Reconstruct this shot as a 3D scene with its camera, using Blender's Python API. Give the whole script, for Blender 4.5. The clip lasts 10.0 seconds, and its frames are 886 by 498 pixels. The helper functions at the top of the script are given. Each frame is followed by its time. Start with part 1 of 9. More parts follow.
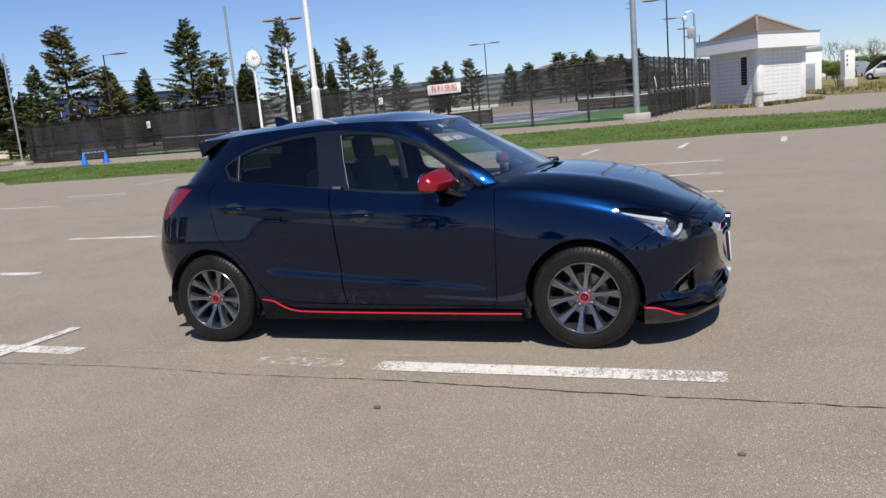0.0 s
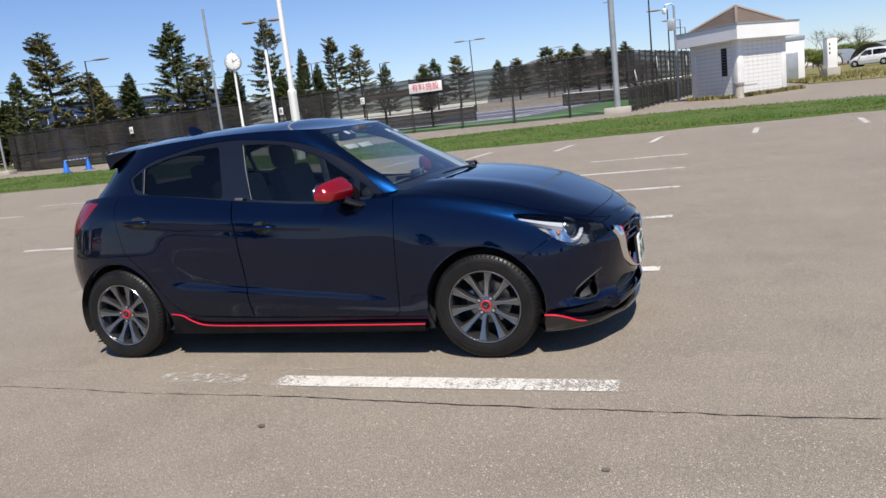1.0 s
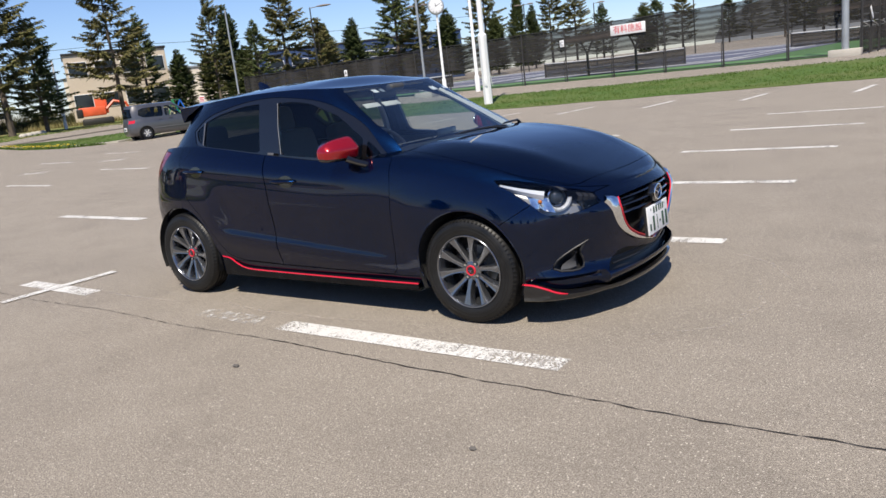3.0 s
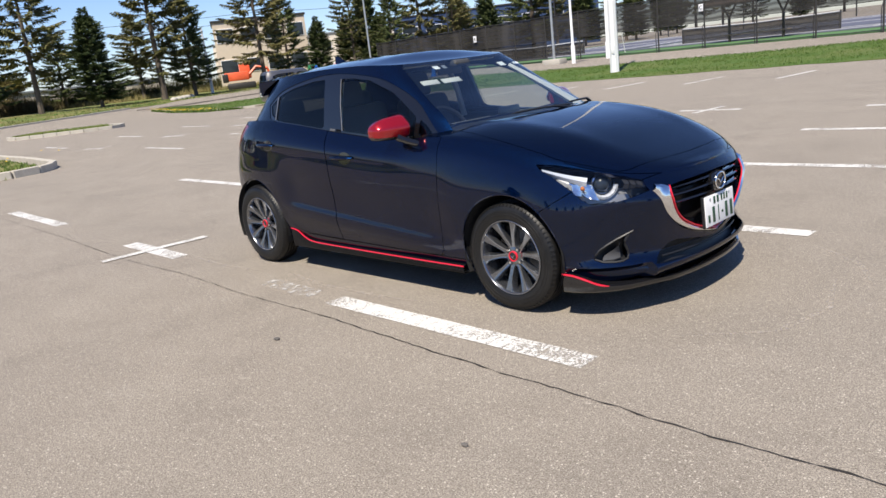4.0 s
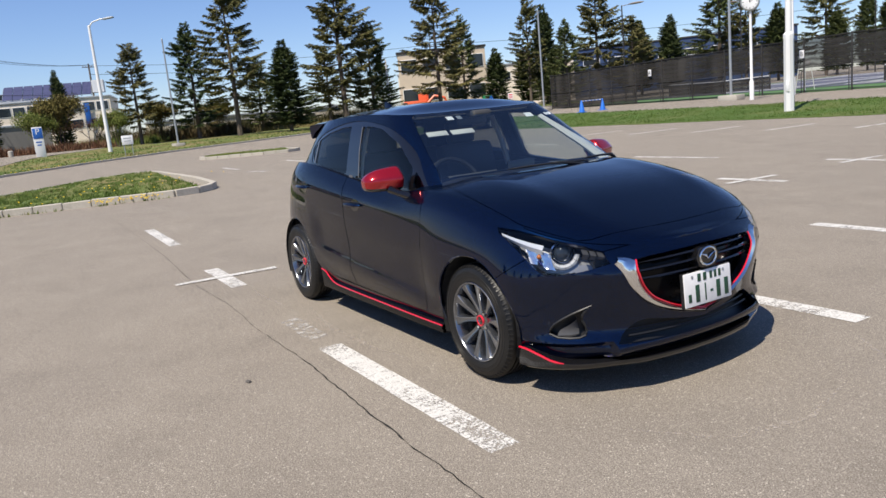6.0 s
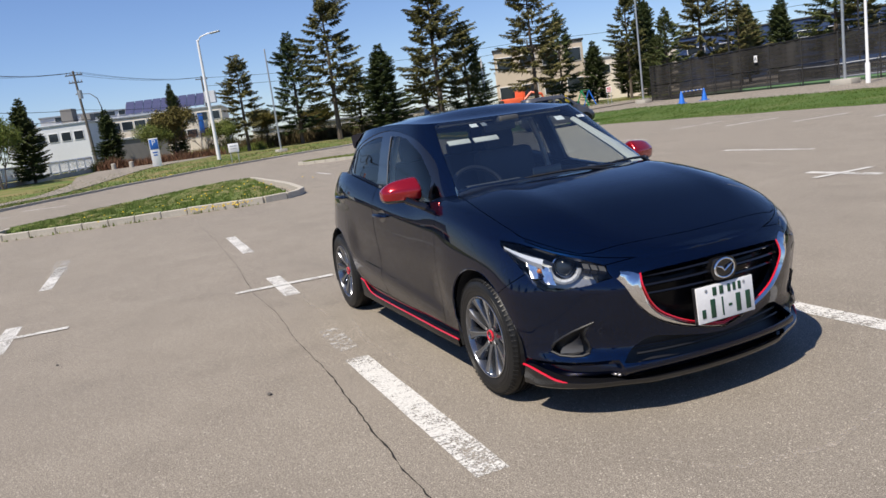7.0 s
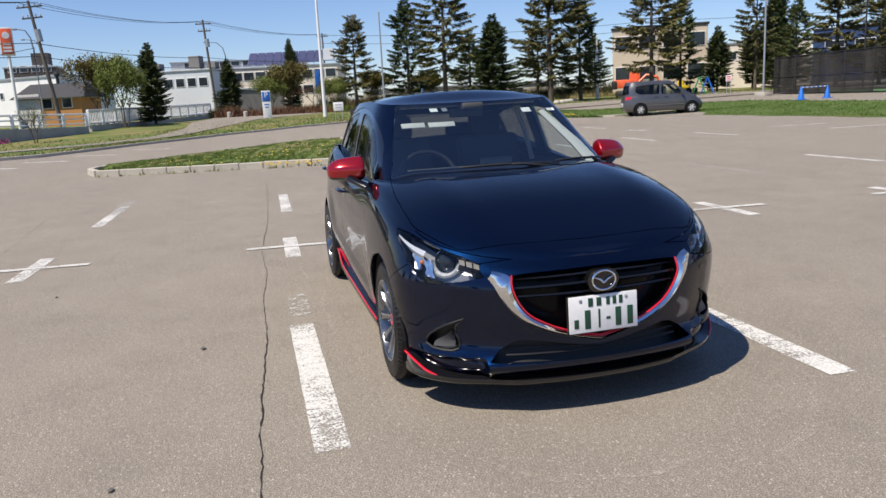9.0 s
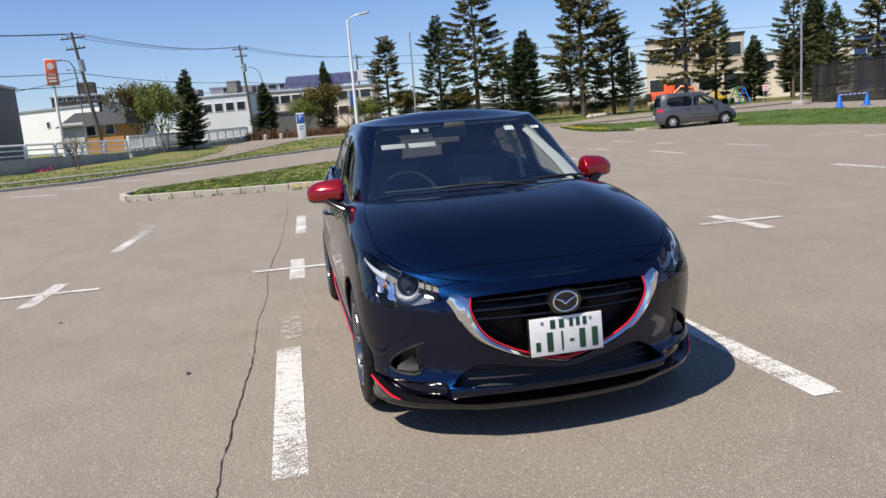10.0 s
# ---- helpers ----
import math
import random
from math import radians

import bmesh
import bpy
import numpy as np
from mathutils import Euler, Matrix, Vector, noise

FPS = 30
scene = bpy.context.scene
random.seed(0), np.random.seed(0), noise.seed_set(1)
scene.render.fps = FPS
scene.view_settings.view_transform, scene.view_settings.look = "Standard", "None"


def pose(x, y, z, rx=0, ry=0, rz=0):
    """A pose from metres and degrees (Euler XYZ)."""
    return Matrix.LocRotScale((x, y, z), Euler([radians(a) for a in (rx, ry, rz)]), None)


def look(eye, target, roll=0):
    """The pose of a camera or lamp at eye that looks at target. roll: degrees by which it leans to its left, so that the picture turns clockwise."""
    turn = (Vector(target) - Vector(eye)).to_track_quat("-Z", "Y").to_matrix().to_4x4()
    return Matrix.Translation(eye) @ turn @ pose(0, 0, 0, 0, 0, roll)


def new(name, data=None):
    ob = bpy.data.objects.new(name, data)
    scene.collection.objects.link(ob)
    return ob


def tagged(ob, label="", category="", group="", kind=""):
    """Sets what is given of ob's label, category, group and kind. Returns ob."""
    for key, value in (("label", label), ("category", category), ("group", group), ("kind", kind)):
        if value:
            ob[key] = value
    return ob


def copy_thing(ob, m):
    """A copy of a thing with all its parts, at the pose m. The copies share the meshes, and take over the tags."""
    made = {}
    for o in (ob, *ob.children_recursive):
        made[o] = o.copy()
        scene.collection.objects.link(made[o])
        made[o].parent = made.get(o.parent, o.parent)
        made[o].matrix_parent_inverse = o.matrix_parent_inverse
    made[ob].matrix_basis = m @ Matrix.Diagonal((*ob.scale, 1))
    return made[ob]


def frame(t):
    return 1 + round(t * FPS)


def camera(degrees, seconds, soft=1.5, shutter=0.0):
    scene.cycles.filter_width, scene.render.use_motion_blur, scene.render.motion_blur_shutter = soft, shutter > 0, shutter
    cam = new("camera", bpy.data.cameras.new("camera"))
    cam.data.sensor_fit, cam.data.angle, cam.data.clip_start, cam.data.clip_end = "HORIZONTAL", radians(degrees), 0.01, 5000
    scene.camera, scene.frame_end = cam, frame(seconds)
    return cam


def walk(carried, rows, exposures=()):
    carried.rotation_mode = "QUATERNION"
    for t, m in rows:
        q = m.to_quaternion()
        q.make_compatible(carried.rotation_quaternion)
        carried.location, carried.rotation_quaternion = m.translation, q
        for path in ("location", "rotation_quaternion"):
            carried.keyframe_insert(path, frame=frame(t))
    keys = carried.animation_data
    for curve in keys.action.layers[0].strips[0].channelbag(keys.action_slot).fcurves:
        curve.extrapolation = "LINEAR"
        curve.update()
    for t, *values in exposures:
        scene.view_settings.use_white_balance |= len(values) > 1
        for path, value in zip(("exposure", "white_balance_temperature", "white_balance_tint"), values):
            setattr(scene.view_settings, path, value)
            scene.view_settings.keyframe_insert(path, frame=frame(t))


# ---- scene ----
cam = camera(60.9, 10.0)
PATH = [
    (0, (1.945, -5.087, 1.44), (1.299, -3.227, 1.087), -5.2),
    (0.5, (2.206, -4.99, 1.438), (1.586, -3.132, 1.035), -4.6),
    (1, (2.452, -4.814, 1.436), (1.817, -2.952, 1.075), -6.6),
    (1.5, (2.751, -4.709, 1.412), (1.969, -2.897, 1.09), -5.9),
    (2, (3.069, -4.59, 1.406), (2.204, -2.825, 1.038), -7.7),
    (2.5, (3.333, -4.396, 1.414), (2.472, -2.642, 0.989), -7.4),
    (3, (3.602, -4.263, 1.401), (2.469, -2.675, 0.959), -6.7),
    (3.2, (3.697, -4.201, 1.414), (2.5, -2.669, 0.949), -8.3),
    (4.3, (4.035, -3.727, 1.416), (2.591, -2.434, 0.924), -5.6),
    (4.5, (4.132, -3.616, 1.414), (2.661, -2.352, 0.924), -5.7),
    (5, (4.255, -3.371, 1.408), (2.779, -2.078, 1.02), -6.2),
    (5.5, (4.348, -3.136, 1.431), (2.793, -1.932, 1.062), -7.3),
    (5.7, (4.416, -3.052, 1.428), (2.801, -1.931, 1.059), -6.4),
    (6.8, (4.632, -2.514, 1.441), (2.85, -1.673, 1.103), -7.3),
    (7, (4.655, -2.424, 1.436), (2.844, -1.645, 1.096), -7.8),
    (7.5, (4.847, -2.189, 1.44), (2.986, -1.544, 1.092), -6.9),
    (8, (4.908, -2.008, 1.442), (3.024, -1.408, 1.141), -7.2),
    (8.5, (4.905, -1.739, 1.435), (3.029, -1.132, 1.102), -5.7),
    (9, (5.042, -1.508, 1.424), (3.149, -0.992, 1.036), -3.1),
    (9.5, (5.093, -1.278, 1.409), (3.215, -0.73, 0.993), -5.6),
    (10, (5.086, -1.157, 1.417), (3.16, -0.735, 1.08), -4.6),
]
walk(cam, [(t, look(eye, target, roll)) for t, eye, target, roll in PATH], [(t, stops, 6700, 10) for t, stops in ((0.0, 0.13), (0.5, 0.2), (2.5, 0.25), (3.0, 0.34), (4.4, 0.5), (5.0, 0.32), (5.5, 0.28), (7.0, 0.2), (7.5, 0.13), (8.0, 0.24), (9.0, 0.24), (10.0, 0.26))])

# ---- world ----
SUN_TO = Vector((0.26, -0.58, 1.0)).normalized()
world = bpy.data.worlds.new("sky")
scene.world = world
world.use_nodes = True
wn = world.node_tree.nodes
sky = wn.new("ShaderNodeTexSky")
sky.sky_type = "NISHITA"
sky.sun_disc = False
sky.sun_elevation = math.asin(SUN_TO.z)
sky.sun_rotation = math.atan2(SUN_TO.x, SUN_TO.y)
sky.air_density = 1.0
sky.dust_density = 0.0
sky.ozone_density = 3.0
wn["Background"].inputs[1].default_value = 0.095
tint = wn.new("ShaderNodeMix")
tint.data_type, tint.blend_type = "RGBA", "MULTIPLY"
tint.inputs[0].default_value = 1.0
tint.inputs[7].default_value = (0.80, 0.89, 1.16, 1)
world.node_tree.links.new(sky.outputs[0], tint.inputs[6])
world.node_tree.links.new(tint.outputs[2], wn["Background"].inputs[0])
sun_data = bpy.data.lights.new("sun", "SUN")
sun_data.energy = 5.2
sun_data.angle = radians(0.53)
sun_data.color = (1.0, 0.935, 0.83)
sun = new("sun", sun_data)
sun.matrix_world = look(SUN_TO * 60, (0, 0, 0))


# ---- helpers for building ----
def smooth(a):
    a = min(1.0, max(0.0, a))
    return a * a * (3 - 2 * a)


def ground_z(x, y):
    north = 0.3 * smooth((y - 19) / 12) + 0.012 * max(0.0, y - 33)
    west = 0.6 * smooth((-x - 40) / 25) + 0.012 * max(0.0, -x - 70)
    return max(north, west)


def thing(name, label, category, group="", kind="", at=(0, 0, 0), turn=0.0):
    ob = new(name)
    ob.empty_display_size = 0.2
    ob.matrix_basis = pose(at[0], at[1], at[2], 0, 0, turn)
    return tagged(ob, label, category, group, kind)


def mesh_of(name, bm, material, smooth_faces=True):
    me = bpy.data.meshes.new(name)
    bm.normal_update()
    bm.to_mesh(me)
    bm.free()
    if smooth_faces:
        me.shade_smooth()
        me.set_sharp_from_angle(angle=radians(38))
    for m in material if isinstance(material, (list, tuple)) else [material]:
        me.materials.append(m)
    return me


def part(name, bm, material, parent=None, label="", flat=False):
    ob = new(name, mesh_of(name, bm, material, not flat))
    ob.parent = parent
    return tagged(ob, label)


def structure(name, bm, material, label, category, flat=True):
    return tagged(part(name, bm, material, None, "", flat), label, category, "", "structure")


def box(bm, c, s, bevel=0.0, m=None, mat_index=0):
    r = bmesh.ops.create_cube(bm, size=1.0)
    vs = r["verts"]
    bmesh.ops.scale(bm, vec=s, verts=vs)
    if bevel:
        es = list({e for v in vs for e in v.link_edges})
        b = bmesh.ops.bevel(bm, geom=es, offset=bevel, segments=2, affect="EDGES", profile=0.5)
        vs = list({v for f in b["faces"] for v in f.verts} | {v for v in vs if v.is_valid})
    bmesh.ops.translate(bm, vec=c, verts=vs)
    if m is not None:
        bmesh.ops.transform(bm, matrix=m, verts=vs)
    if mat_index:
        for f in {f for v in vs for f in v.link_faces}:
            f.material_index = mat_index
    return vs


def tube(bm, p0, p1, r0, r1=None, n=10, caps=True):
    p0, p1 = Vector(p0), Vector(p1)
    r1 = r0 if r1 is None else r1
    q = (p1 - p0).to_track_quat("Z", "Y")
    rings = []
    for p, r in ((p0, r0), (p1, r1)):
        rings.append([bm.verts.new(p + q @ Vector((r * math.cos(a), r * math.sin(a), 0))) for a in (2 * math.pi * k / n for k in range(n))])
    for k in range(n):
        bm.faces.new((rings[0][k], rings[0][(k + 1) % n], rings[1][(k + 1) % n], rings[1][k]))
    if caps:
        bm.faces.new(list(reversed(rings[0])))
        bm.faces.new(rings[1])


def sweep(bm, pts, radius, n=6, closed=False, flat=1.0, up=(0, 0, 1)):
    """A round bar along points; flat squeezes it along up."""
    pts = [Vector(p) for p in pts]
    rings = []
    last = len(pts) - 1
    for i, p in enumerate(pts):
        a = pts[(i - 1) % len(pts)] if closed or i > 0 else p
        b = pts[(i + 1) % len(pts)] if closed or i < last else p
        d = (b - a).normalized()
        side = d.cross(Vector(up))
        side = side.normalized() if side.length > 1e-6 else Vector((1, 0, 0))
        over = side.cross(d)
        r = radius[i] if isinstance(radius, (list, tuple)) else radius
        rings.append([bm.verts.new(p + r * (math.cos(t) * side + flat * math.sin(t) * over)) for t in (2 * math.pi * k / n for k in range(n))])
    m = len(rings)
    for i in range(m if closed else m - 1):
        for k in range(n):
            bm.faces.new((rings[i][k], rings[i][(k + 1) % n], rings[(i + 1) % m][(k + 1) % n], rings[(i + 1) % m][k]))
    if not closed:
        bm.faces.new(list(reversed(rings[0])))
        bm.faces.new(rings[-1])


def lathe(bm, profile, n=24, axis="Z", closed=False):
    """Turns (radius, height) pairs round the z axis (or the y axis)."""
    rings = []
    for r, h in profile:
        ring = []
        for k in range(n):
            a = 2 * math.pi * k / n
            ring.append(bm.verts.new((r * math.cos(a), r * math.sin(a), h) if axis == "Z" else (r * math.cos(a), h, r * math.sin(a))))
        rings.append(ring)
    for i in range(len(rings) if closed else len(rings) - 1):
        a, b = rings[i], rings[(i + 1) % len(rings)]
        for k in range(n):
            f = (a[k], a[(k + 1) % n], b[(k + 1) % n], b[k])
            bm.faces.new(f if axis == "Z" else tuple(reversed(f)))


def prism(bm, outline, z0, z1):
    """A flat-topped solid over an outline in plan."""
    lo = [bm.verts.new((x, y, z0 if not callable(z0) else z0(x, y))) for x, y in outline]
    hi = [bm.verts.new((x, y, z1 if not callable(z1) else z1(x, y))) for x, y in outline]
    n = len(lo)
    for k in range(n):
        bm.faces.new((lo[k], lo[(k + 1) % n], hi[(k + 1) % n], hi[k]))
    bm.faces.new(hi)
    bm.faces.new(list(reversed(lo)))


def from_arrays(name, verts, faces, material):
    me = bpy.data.meshes.new(name)
    me.from_pydata(verts, [], faces)
    me.materials.append(material)
    return me


def text_mesh(words, size, material, name="lettering"):
    """Words as a flat mesh in the xz plane, facing -y, centred."""
    cu = bpy.data.curves.new(name, "FONT")
    cu.body, cu.size, cu.align_x, cu.align_y, cu.extrude = words, size, "CENTER", "CENTER", 0.004
    tmp = new("tmp", cu)
    dg = bpy.context.evaluated_depsgraph_get()
    me = bpy.data.meshes.new_from_object(tmp.evaluated_get(dg))
    bpy.data.objects.remove(tmp)
    bpy.data.curves.remove(cu)
    me.materials.clear()
    me.materials.append(material)
    me.transform(pose(0, 0, 0, 90, 0, 0))
    return me


# ---- materials ----
class Nodes:
    """A small wrapper for node materials."""

    def __init__(self, name):
        self.mat = bpy.data.materials.new(name)
        self.mat.use_nodes = True
        self.tree = self.mat.node_tree
        self.bsdf = self.tree.nodes["Principled BSDF"]
        self.out = self.tree.nodes["Material Output"]
        self.coord = self.tree.nodes.new("ShaderNodeTexCoord")

    def add(self, kind, **values):
        node = self.tree.nodes.new(kind)
        for key, value in values.items():
            node.inputs[key.replace("_", " ")].default_value = value
        return node

    def link(self, a, b):
        self.tree.links.new(a, b)

    def noise(self, scale, detail=4.0, rough=0.55, space="Object", stretch=None):
        node = self.add("ShaderNodeTexNoise", Scale=scale, Detail=detail, Roughness=rough)
        source = self.coord.outputs[space]
        if stretch:
            mp = self.add("ShaderNodeMapping", Scale=stretch)
            self.link(source, mp.inputs[0])
            source = mp.outputs[0]
        self.link(source, node.inputs["Vector"])
        return node.outputs["Fac"]

    def ramp(self, fac, stops):
        node = self.tree.nodes.new("ShaderNodeValToRGB")
        els = node.color_ramp.elements
        while len(els) < len(stops):
            els.new(0.5)
        for el, (p, c) in zip(els, stops):
            el.position = p
            el.color = (*c, 1) if len(c) == 3 else c
        self.link(fac, node.inputs[0])
        return node.outputs[0]

    def mix(self, fac, a, b, mode="MIX"):
        node = self.tree.nodes.new("ShaderNodeMix")
        node.data_type, node.blend_type = "RGBA", mode
        for sock, v in ((node.inputs[0], fac), (node.inputs[6], a), (node.inputs[7], b)):
            if isinstance(v, (int, float)):
                sock.default_value = v
            elif isinstance(v, tuple):
                sock.default_value = (*v, 1)
            else:
                self.link(v, sock)
        return node.outputs[2]

    def value(self, fac, lo, hi, a=0.0, b=1.0):
        node = self.tree.nodes.new("ShaderNodeMapRange")
        for k, v in zip(range(1, 5), (lo, hi, a, b)):
            node.inputs[k].default_value = v
        self.link(fac, node.inputs[0])
        return node.outputs[0]

    def color(self, c):
        if isinstance(c, tuple):
            self.bsdf.inputs["Base Color"].default_value = (*c, 1)
        else:
            self.link(c, self.bsdf.inputs["Base Color"])
        return self

    def set(self, **values):
        for key, v in values.items():
            sock = self.bsdf.inputs[key.replace("_", " ")]
            if isinstance(v, (int, float)):
                sock.default_value = v
            elif isinstance(v, tuple):
                sock.default_value = v
            else:
                self.link(v, sock)
        return self

    def bump(self, height, strength=0.3, distance=0.01):
        node = self.add("ShaderNodeBump", Strength=strength, Distance=distance)
        self.link(height, node.inputs["Height"])
        self.link(node.outputs[0], self.bsdf.inputs["Normal"])
        return self

    def cutout(self, fac):
        """Shows what lies behind where fac is 0."""
        see = self.tree.nodes.new("ShaderNodeBsdfTransparent")
        mixer = self.tree.nodes.new("ShaderNodeMixShader")
        if isinstance(fac, (int, float)):
            mixer.inputs[0].default_value = fac
        else:
            self.link(fac, mixer.inputs[0])
        self.link(see.outputs[0], mixer.inputs[1])
        self.link(self.bsdf.outputs[0], mixer.inputs[2])
        self.link(mixer.outputs[0], self.out.inputs[0])
        return self


def plain(name, c, rough=0.6, metal=0.0, scale=12.0, vary=0.18, bump=0.15, coat=0.0):
    """A painted or cast surface with fine grain and broad unevenness."""
    m = Nodes(name)
    big = m.noise(scale * 0.15, 3.0)
    fine = m.noise(scale * 4, 5.0)
    dark = tuple(v * (1 - vary) for v in c)
    light = tuple(min(1.0, v * (1 + vary * 0.6)) for v in c)
    m.color(m.mix(0.35, m.ramp(big, [(0.3, dark), (0.7, light)]), m.ramp(fine, [(0.3, dark), (0.7, light)])))
    m.set(Roughness=m.value(big, 0.3, 0.7, rough * 0.85, min(1.0, rough * 1.12)), Metallic=metal)
    if coat:
        m.set(Coat_Weight=coat, Coat_Roughness=0.04)
    if bump:
        m.bump(fine, bump, 0.003)
    return m.mat


def make_asphalt():
    m = Nodes("worn_asphalt")
    grit = m.noise(150, 5.0, 0.75)
    clump = m.noise(42, 4.0, 0.7)
    fine = m.noise(420, 2.0, 0.6)
    blot = m.noise(0.45, 6.0, 0.62)
    smudge = m.noise(1.5, 6.0, 0.68)
    wide = m.noise(0.07, 4.0, 0.5)
    streak = m.noise(0.6, 4.0, 0.6, stretch=(0.12, 1.6, 1))
    base = m.ramp(blot, [(0.28, (0.239, 0.202, 0.163)), (0.5, (0.306, 0.263, 0.215)), (0.75, (0.355, 0.309, 0.257))])
    base = m.mix(0.35, base, m.ramp(wide, [(0.3, (0.252, 0.221, 0.185)), (0.7, (0.360, 0.309, 0.250))]))
    base = m.mix(m.value(smudge, 0.52, 0.72, 0.0, 0.50), base, (0.424, 0.374, 0.308))
    base = m.mix(m.value(smudge, 0.48, 0.30, 0.0, 0.55), base, (0.180, 0.152, 0.124))
    base = m.mix(m.value(streak, 0.52, 0.70, 0.0, 0.45), base, (0.207, 0.180, 0.151))
    oil = m.noise(0.32, 2.0, 0.4)
    base = m.mix(m.value(oil, 0.66, 0.75, 0.0, 0.4), base, (0.151, 0.131, 0.109))
    base = m.mix(m.value(clump, 0.47, 0.34, 0.0, 0.5), base, (0.130, 0.110, 0.090))
    base = m.mix(m.value(clump, 0.53, 0.66, 0.0, 0.5), base, (0.491, 0.437, 0.362))
    base = m.mix(m.value(grit, 0.42, 0.58, 0.9, 0.0), base, (0.075, 0.065, 0.053))
    base = m.mix(m.value(fine, 0.50, 0.70, 0.0, 0.7), base, (0.507, 0.454, 0.377))
    # single pale stones of two sizes
    for scale, lo, strength in ((140.0, 0.80, 0.85), (74.0, 0.90, 0.75)):
        stones = m.add("ShaderNodeTexVoronoi", Scale=scale)
        m.link(m.coord.outputs["Object"], stones.inputs["Vector"])
        pick = m.tree.nodes.new("ShaderNodeSeparateColor")
        m.link(stones.outputs["Color"], pick.inputs[0])
        chosen = m.tree.nodes.new("ShaderNodeMath")
        chosen.operation = "MULTIPLY"
        m.link(m.value(pick.outputs[0], lo, lo + 0.05, 0.0, strength), chosen.inputs[0])
        m.link(m.value(stones.outputs["Distance"], 0.18, 0.36, 1.0, 0.0), chosen.inputs[1])
        base = m.mix(chosen.outputs[0], base, (0.66, 0.60, 0.51))
    m.color(base).set(Roughness=m.value(blot, 0.3, 0.7, 0.78, 0.95), Specular_IOR_Level=0.3)
    m.bump(m.mix(0.4, grit, clump), 0.7, 0.008)
    return m.mat


def make_paint():
    m = Nodes("road_paint")
    chip = m.noise(75, 6.0, 0.78)
    scar = m.noise(14, 5.0, 0.7, stretch=(1.6, 0.45, 1))
    fade = m.noise(2.2, 4.0, 0.6)
    both = m.tree.nodes.new("ShaderNodeMath")
    both.operation = "ADD"
    m.link(m.value(chip, 0.0, 1.0, -0.5, 0.5), both.inputs[0])
    m.link(m.mix(0.5, fade, scar), both.inputs[1])
    m.color(m.ramp(chip, [(0.3, (0.46, 0.44, 0.405)), (0.62, (0.66, 0.645, 0.61))]))
    m.set(Roughness=0.75).bump(chip, 0.3, 0.003)
    m.cutout(m.value(both.outputs[0], 0.385, 0.50, 0.08, 1.0))
    return m.mat


def make_faint_paint():
    m = Nodes("rubbed_paint")
    chip = m.noise(16, 6.0, 0.75)
    m.color((0.55, 0.53, 0.49)).set(Roughness=0.8)
    m.cutout(m.value(chip, 0.48, 0.6, 0.0, 0.75))
    return m.mat


def make_grass(name, a, b, dry):
    m = Nodes(name)
    big = m.noise(0.35, 4.0, 0.6)
    fine = m.noise(30, 3.0, 0.6)
    c = m.ramp(fine, [(0.3, a), (0.7, b)])
    c = m.mix(m.value(big, 0.42, 0.66, 0.05, 0.9), c, dry)
    m.color(c).set(Roughness=0.9, Specular_IOR_Level=0.2).bump(fine, 0.6, 0.03)
    return m.mat


def make_leaf(name, a, b, c):
    m = Nodes(name)
    geo = m.tree.nodes.new("ShaderNodeNewGeometry")
    info = m.tree.nodes.new("ShaderNodeObjectInfo")
    hue = m.mix(0.4, m.ramp(geo.outputs["Random Per Island"], [(0.0, a), (0.55, b), (1.0, c)]), m.ramp(info.outputs["Random"], [(0.0, a), (1.0, c)]))
    m.color(hue).set(Roughness=0.75, Specular_IOR_Level=0.25)
    return m.mat


def make_bark():
    m = Nodes("bark")
    v = m.noise(3.0, 5.0, 0.65, stretch=(3, 3, 0.5))
    m.color(m.ramp(v, [(0.3, (0.055, 0.042, 0.032)), (0.7, (0.17, 0.135, 0.105))])).set(Roughness=0.95).bump(v, 0.8, 0.05)
    return m.mat


def make_net(name, c, solid, stretch=(1, 1, 1)):
    """Woven windbreak netting; the gaps of the weave let the light through."""
    m = Nodes(name)
    fold = m.noise(0.7, 4.0, 0.6, stretch=(1, 1, 0.25))
    rows = m.add("ShaderNodeTexWave", Scale=1.1, Distortion=2.5, Detail=3.0)
    rows.bands_direction = "Z"
    m.link(m.coord.outputs["Object"], rows.inputs["Vector"])
    m.color(m.mix(m.value(fold, 0.35, 0.7, 0.0, 1.0), tuple(v * 0.55 for v in c), tuple(v * 1.5 for v in c))).set(Roughness=0.9, Specular_IOR_Level=0.15)
    weave = m.tree.nodes.new("ShaderNodeMath")
    weave.operation = "MULTIPLY"
    m.link(m.value(rows.outputs["Fac"], 0.0, 1.0, solid * 0.9, min(1.0, solid * 1.08)), weave.inputs[0])
    m.link(m.value(fold, 0.3, 0.7, 0.93, 1.0), weave.inputs[1])
    m.cutout(weave.outputs[0])
    return m.mat


def make_block():
    m = Nodes("painted_block")
    v = m.noise(2.0, 5.0, 0.6)
    f = m.noise(60, 3.0, 0.6)
    m.color(m.ramp(v, [(0.3, (0.68, 0.68, 0.67)), (0.7, (0.80, 0.80, 0.79))])).set(Roughness=0.8).bump(f, 0.3, 0.004)
    return m.mat


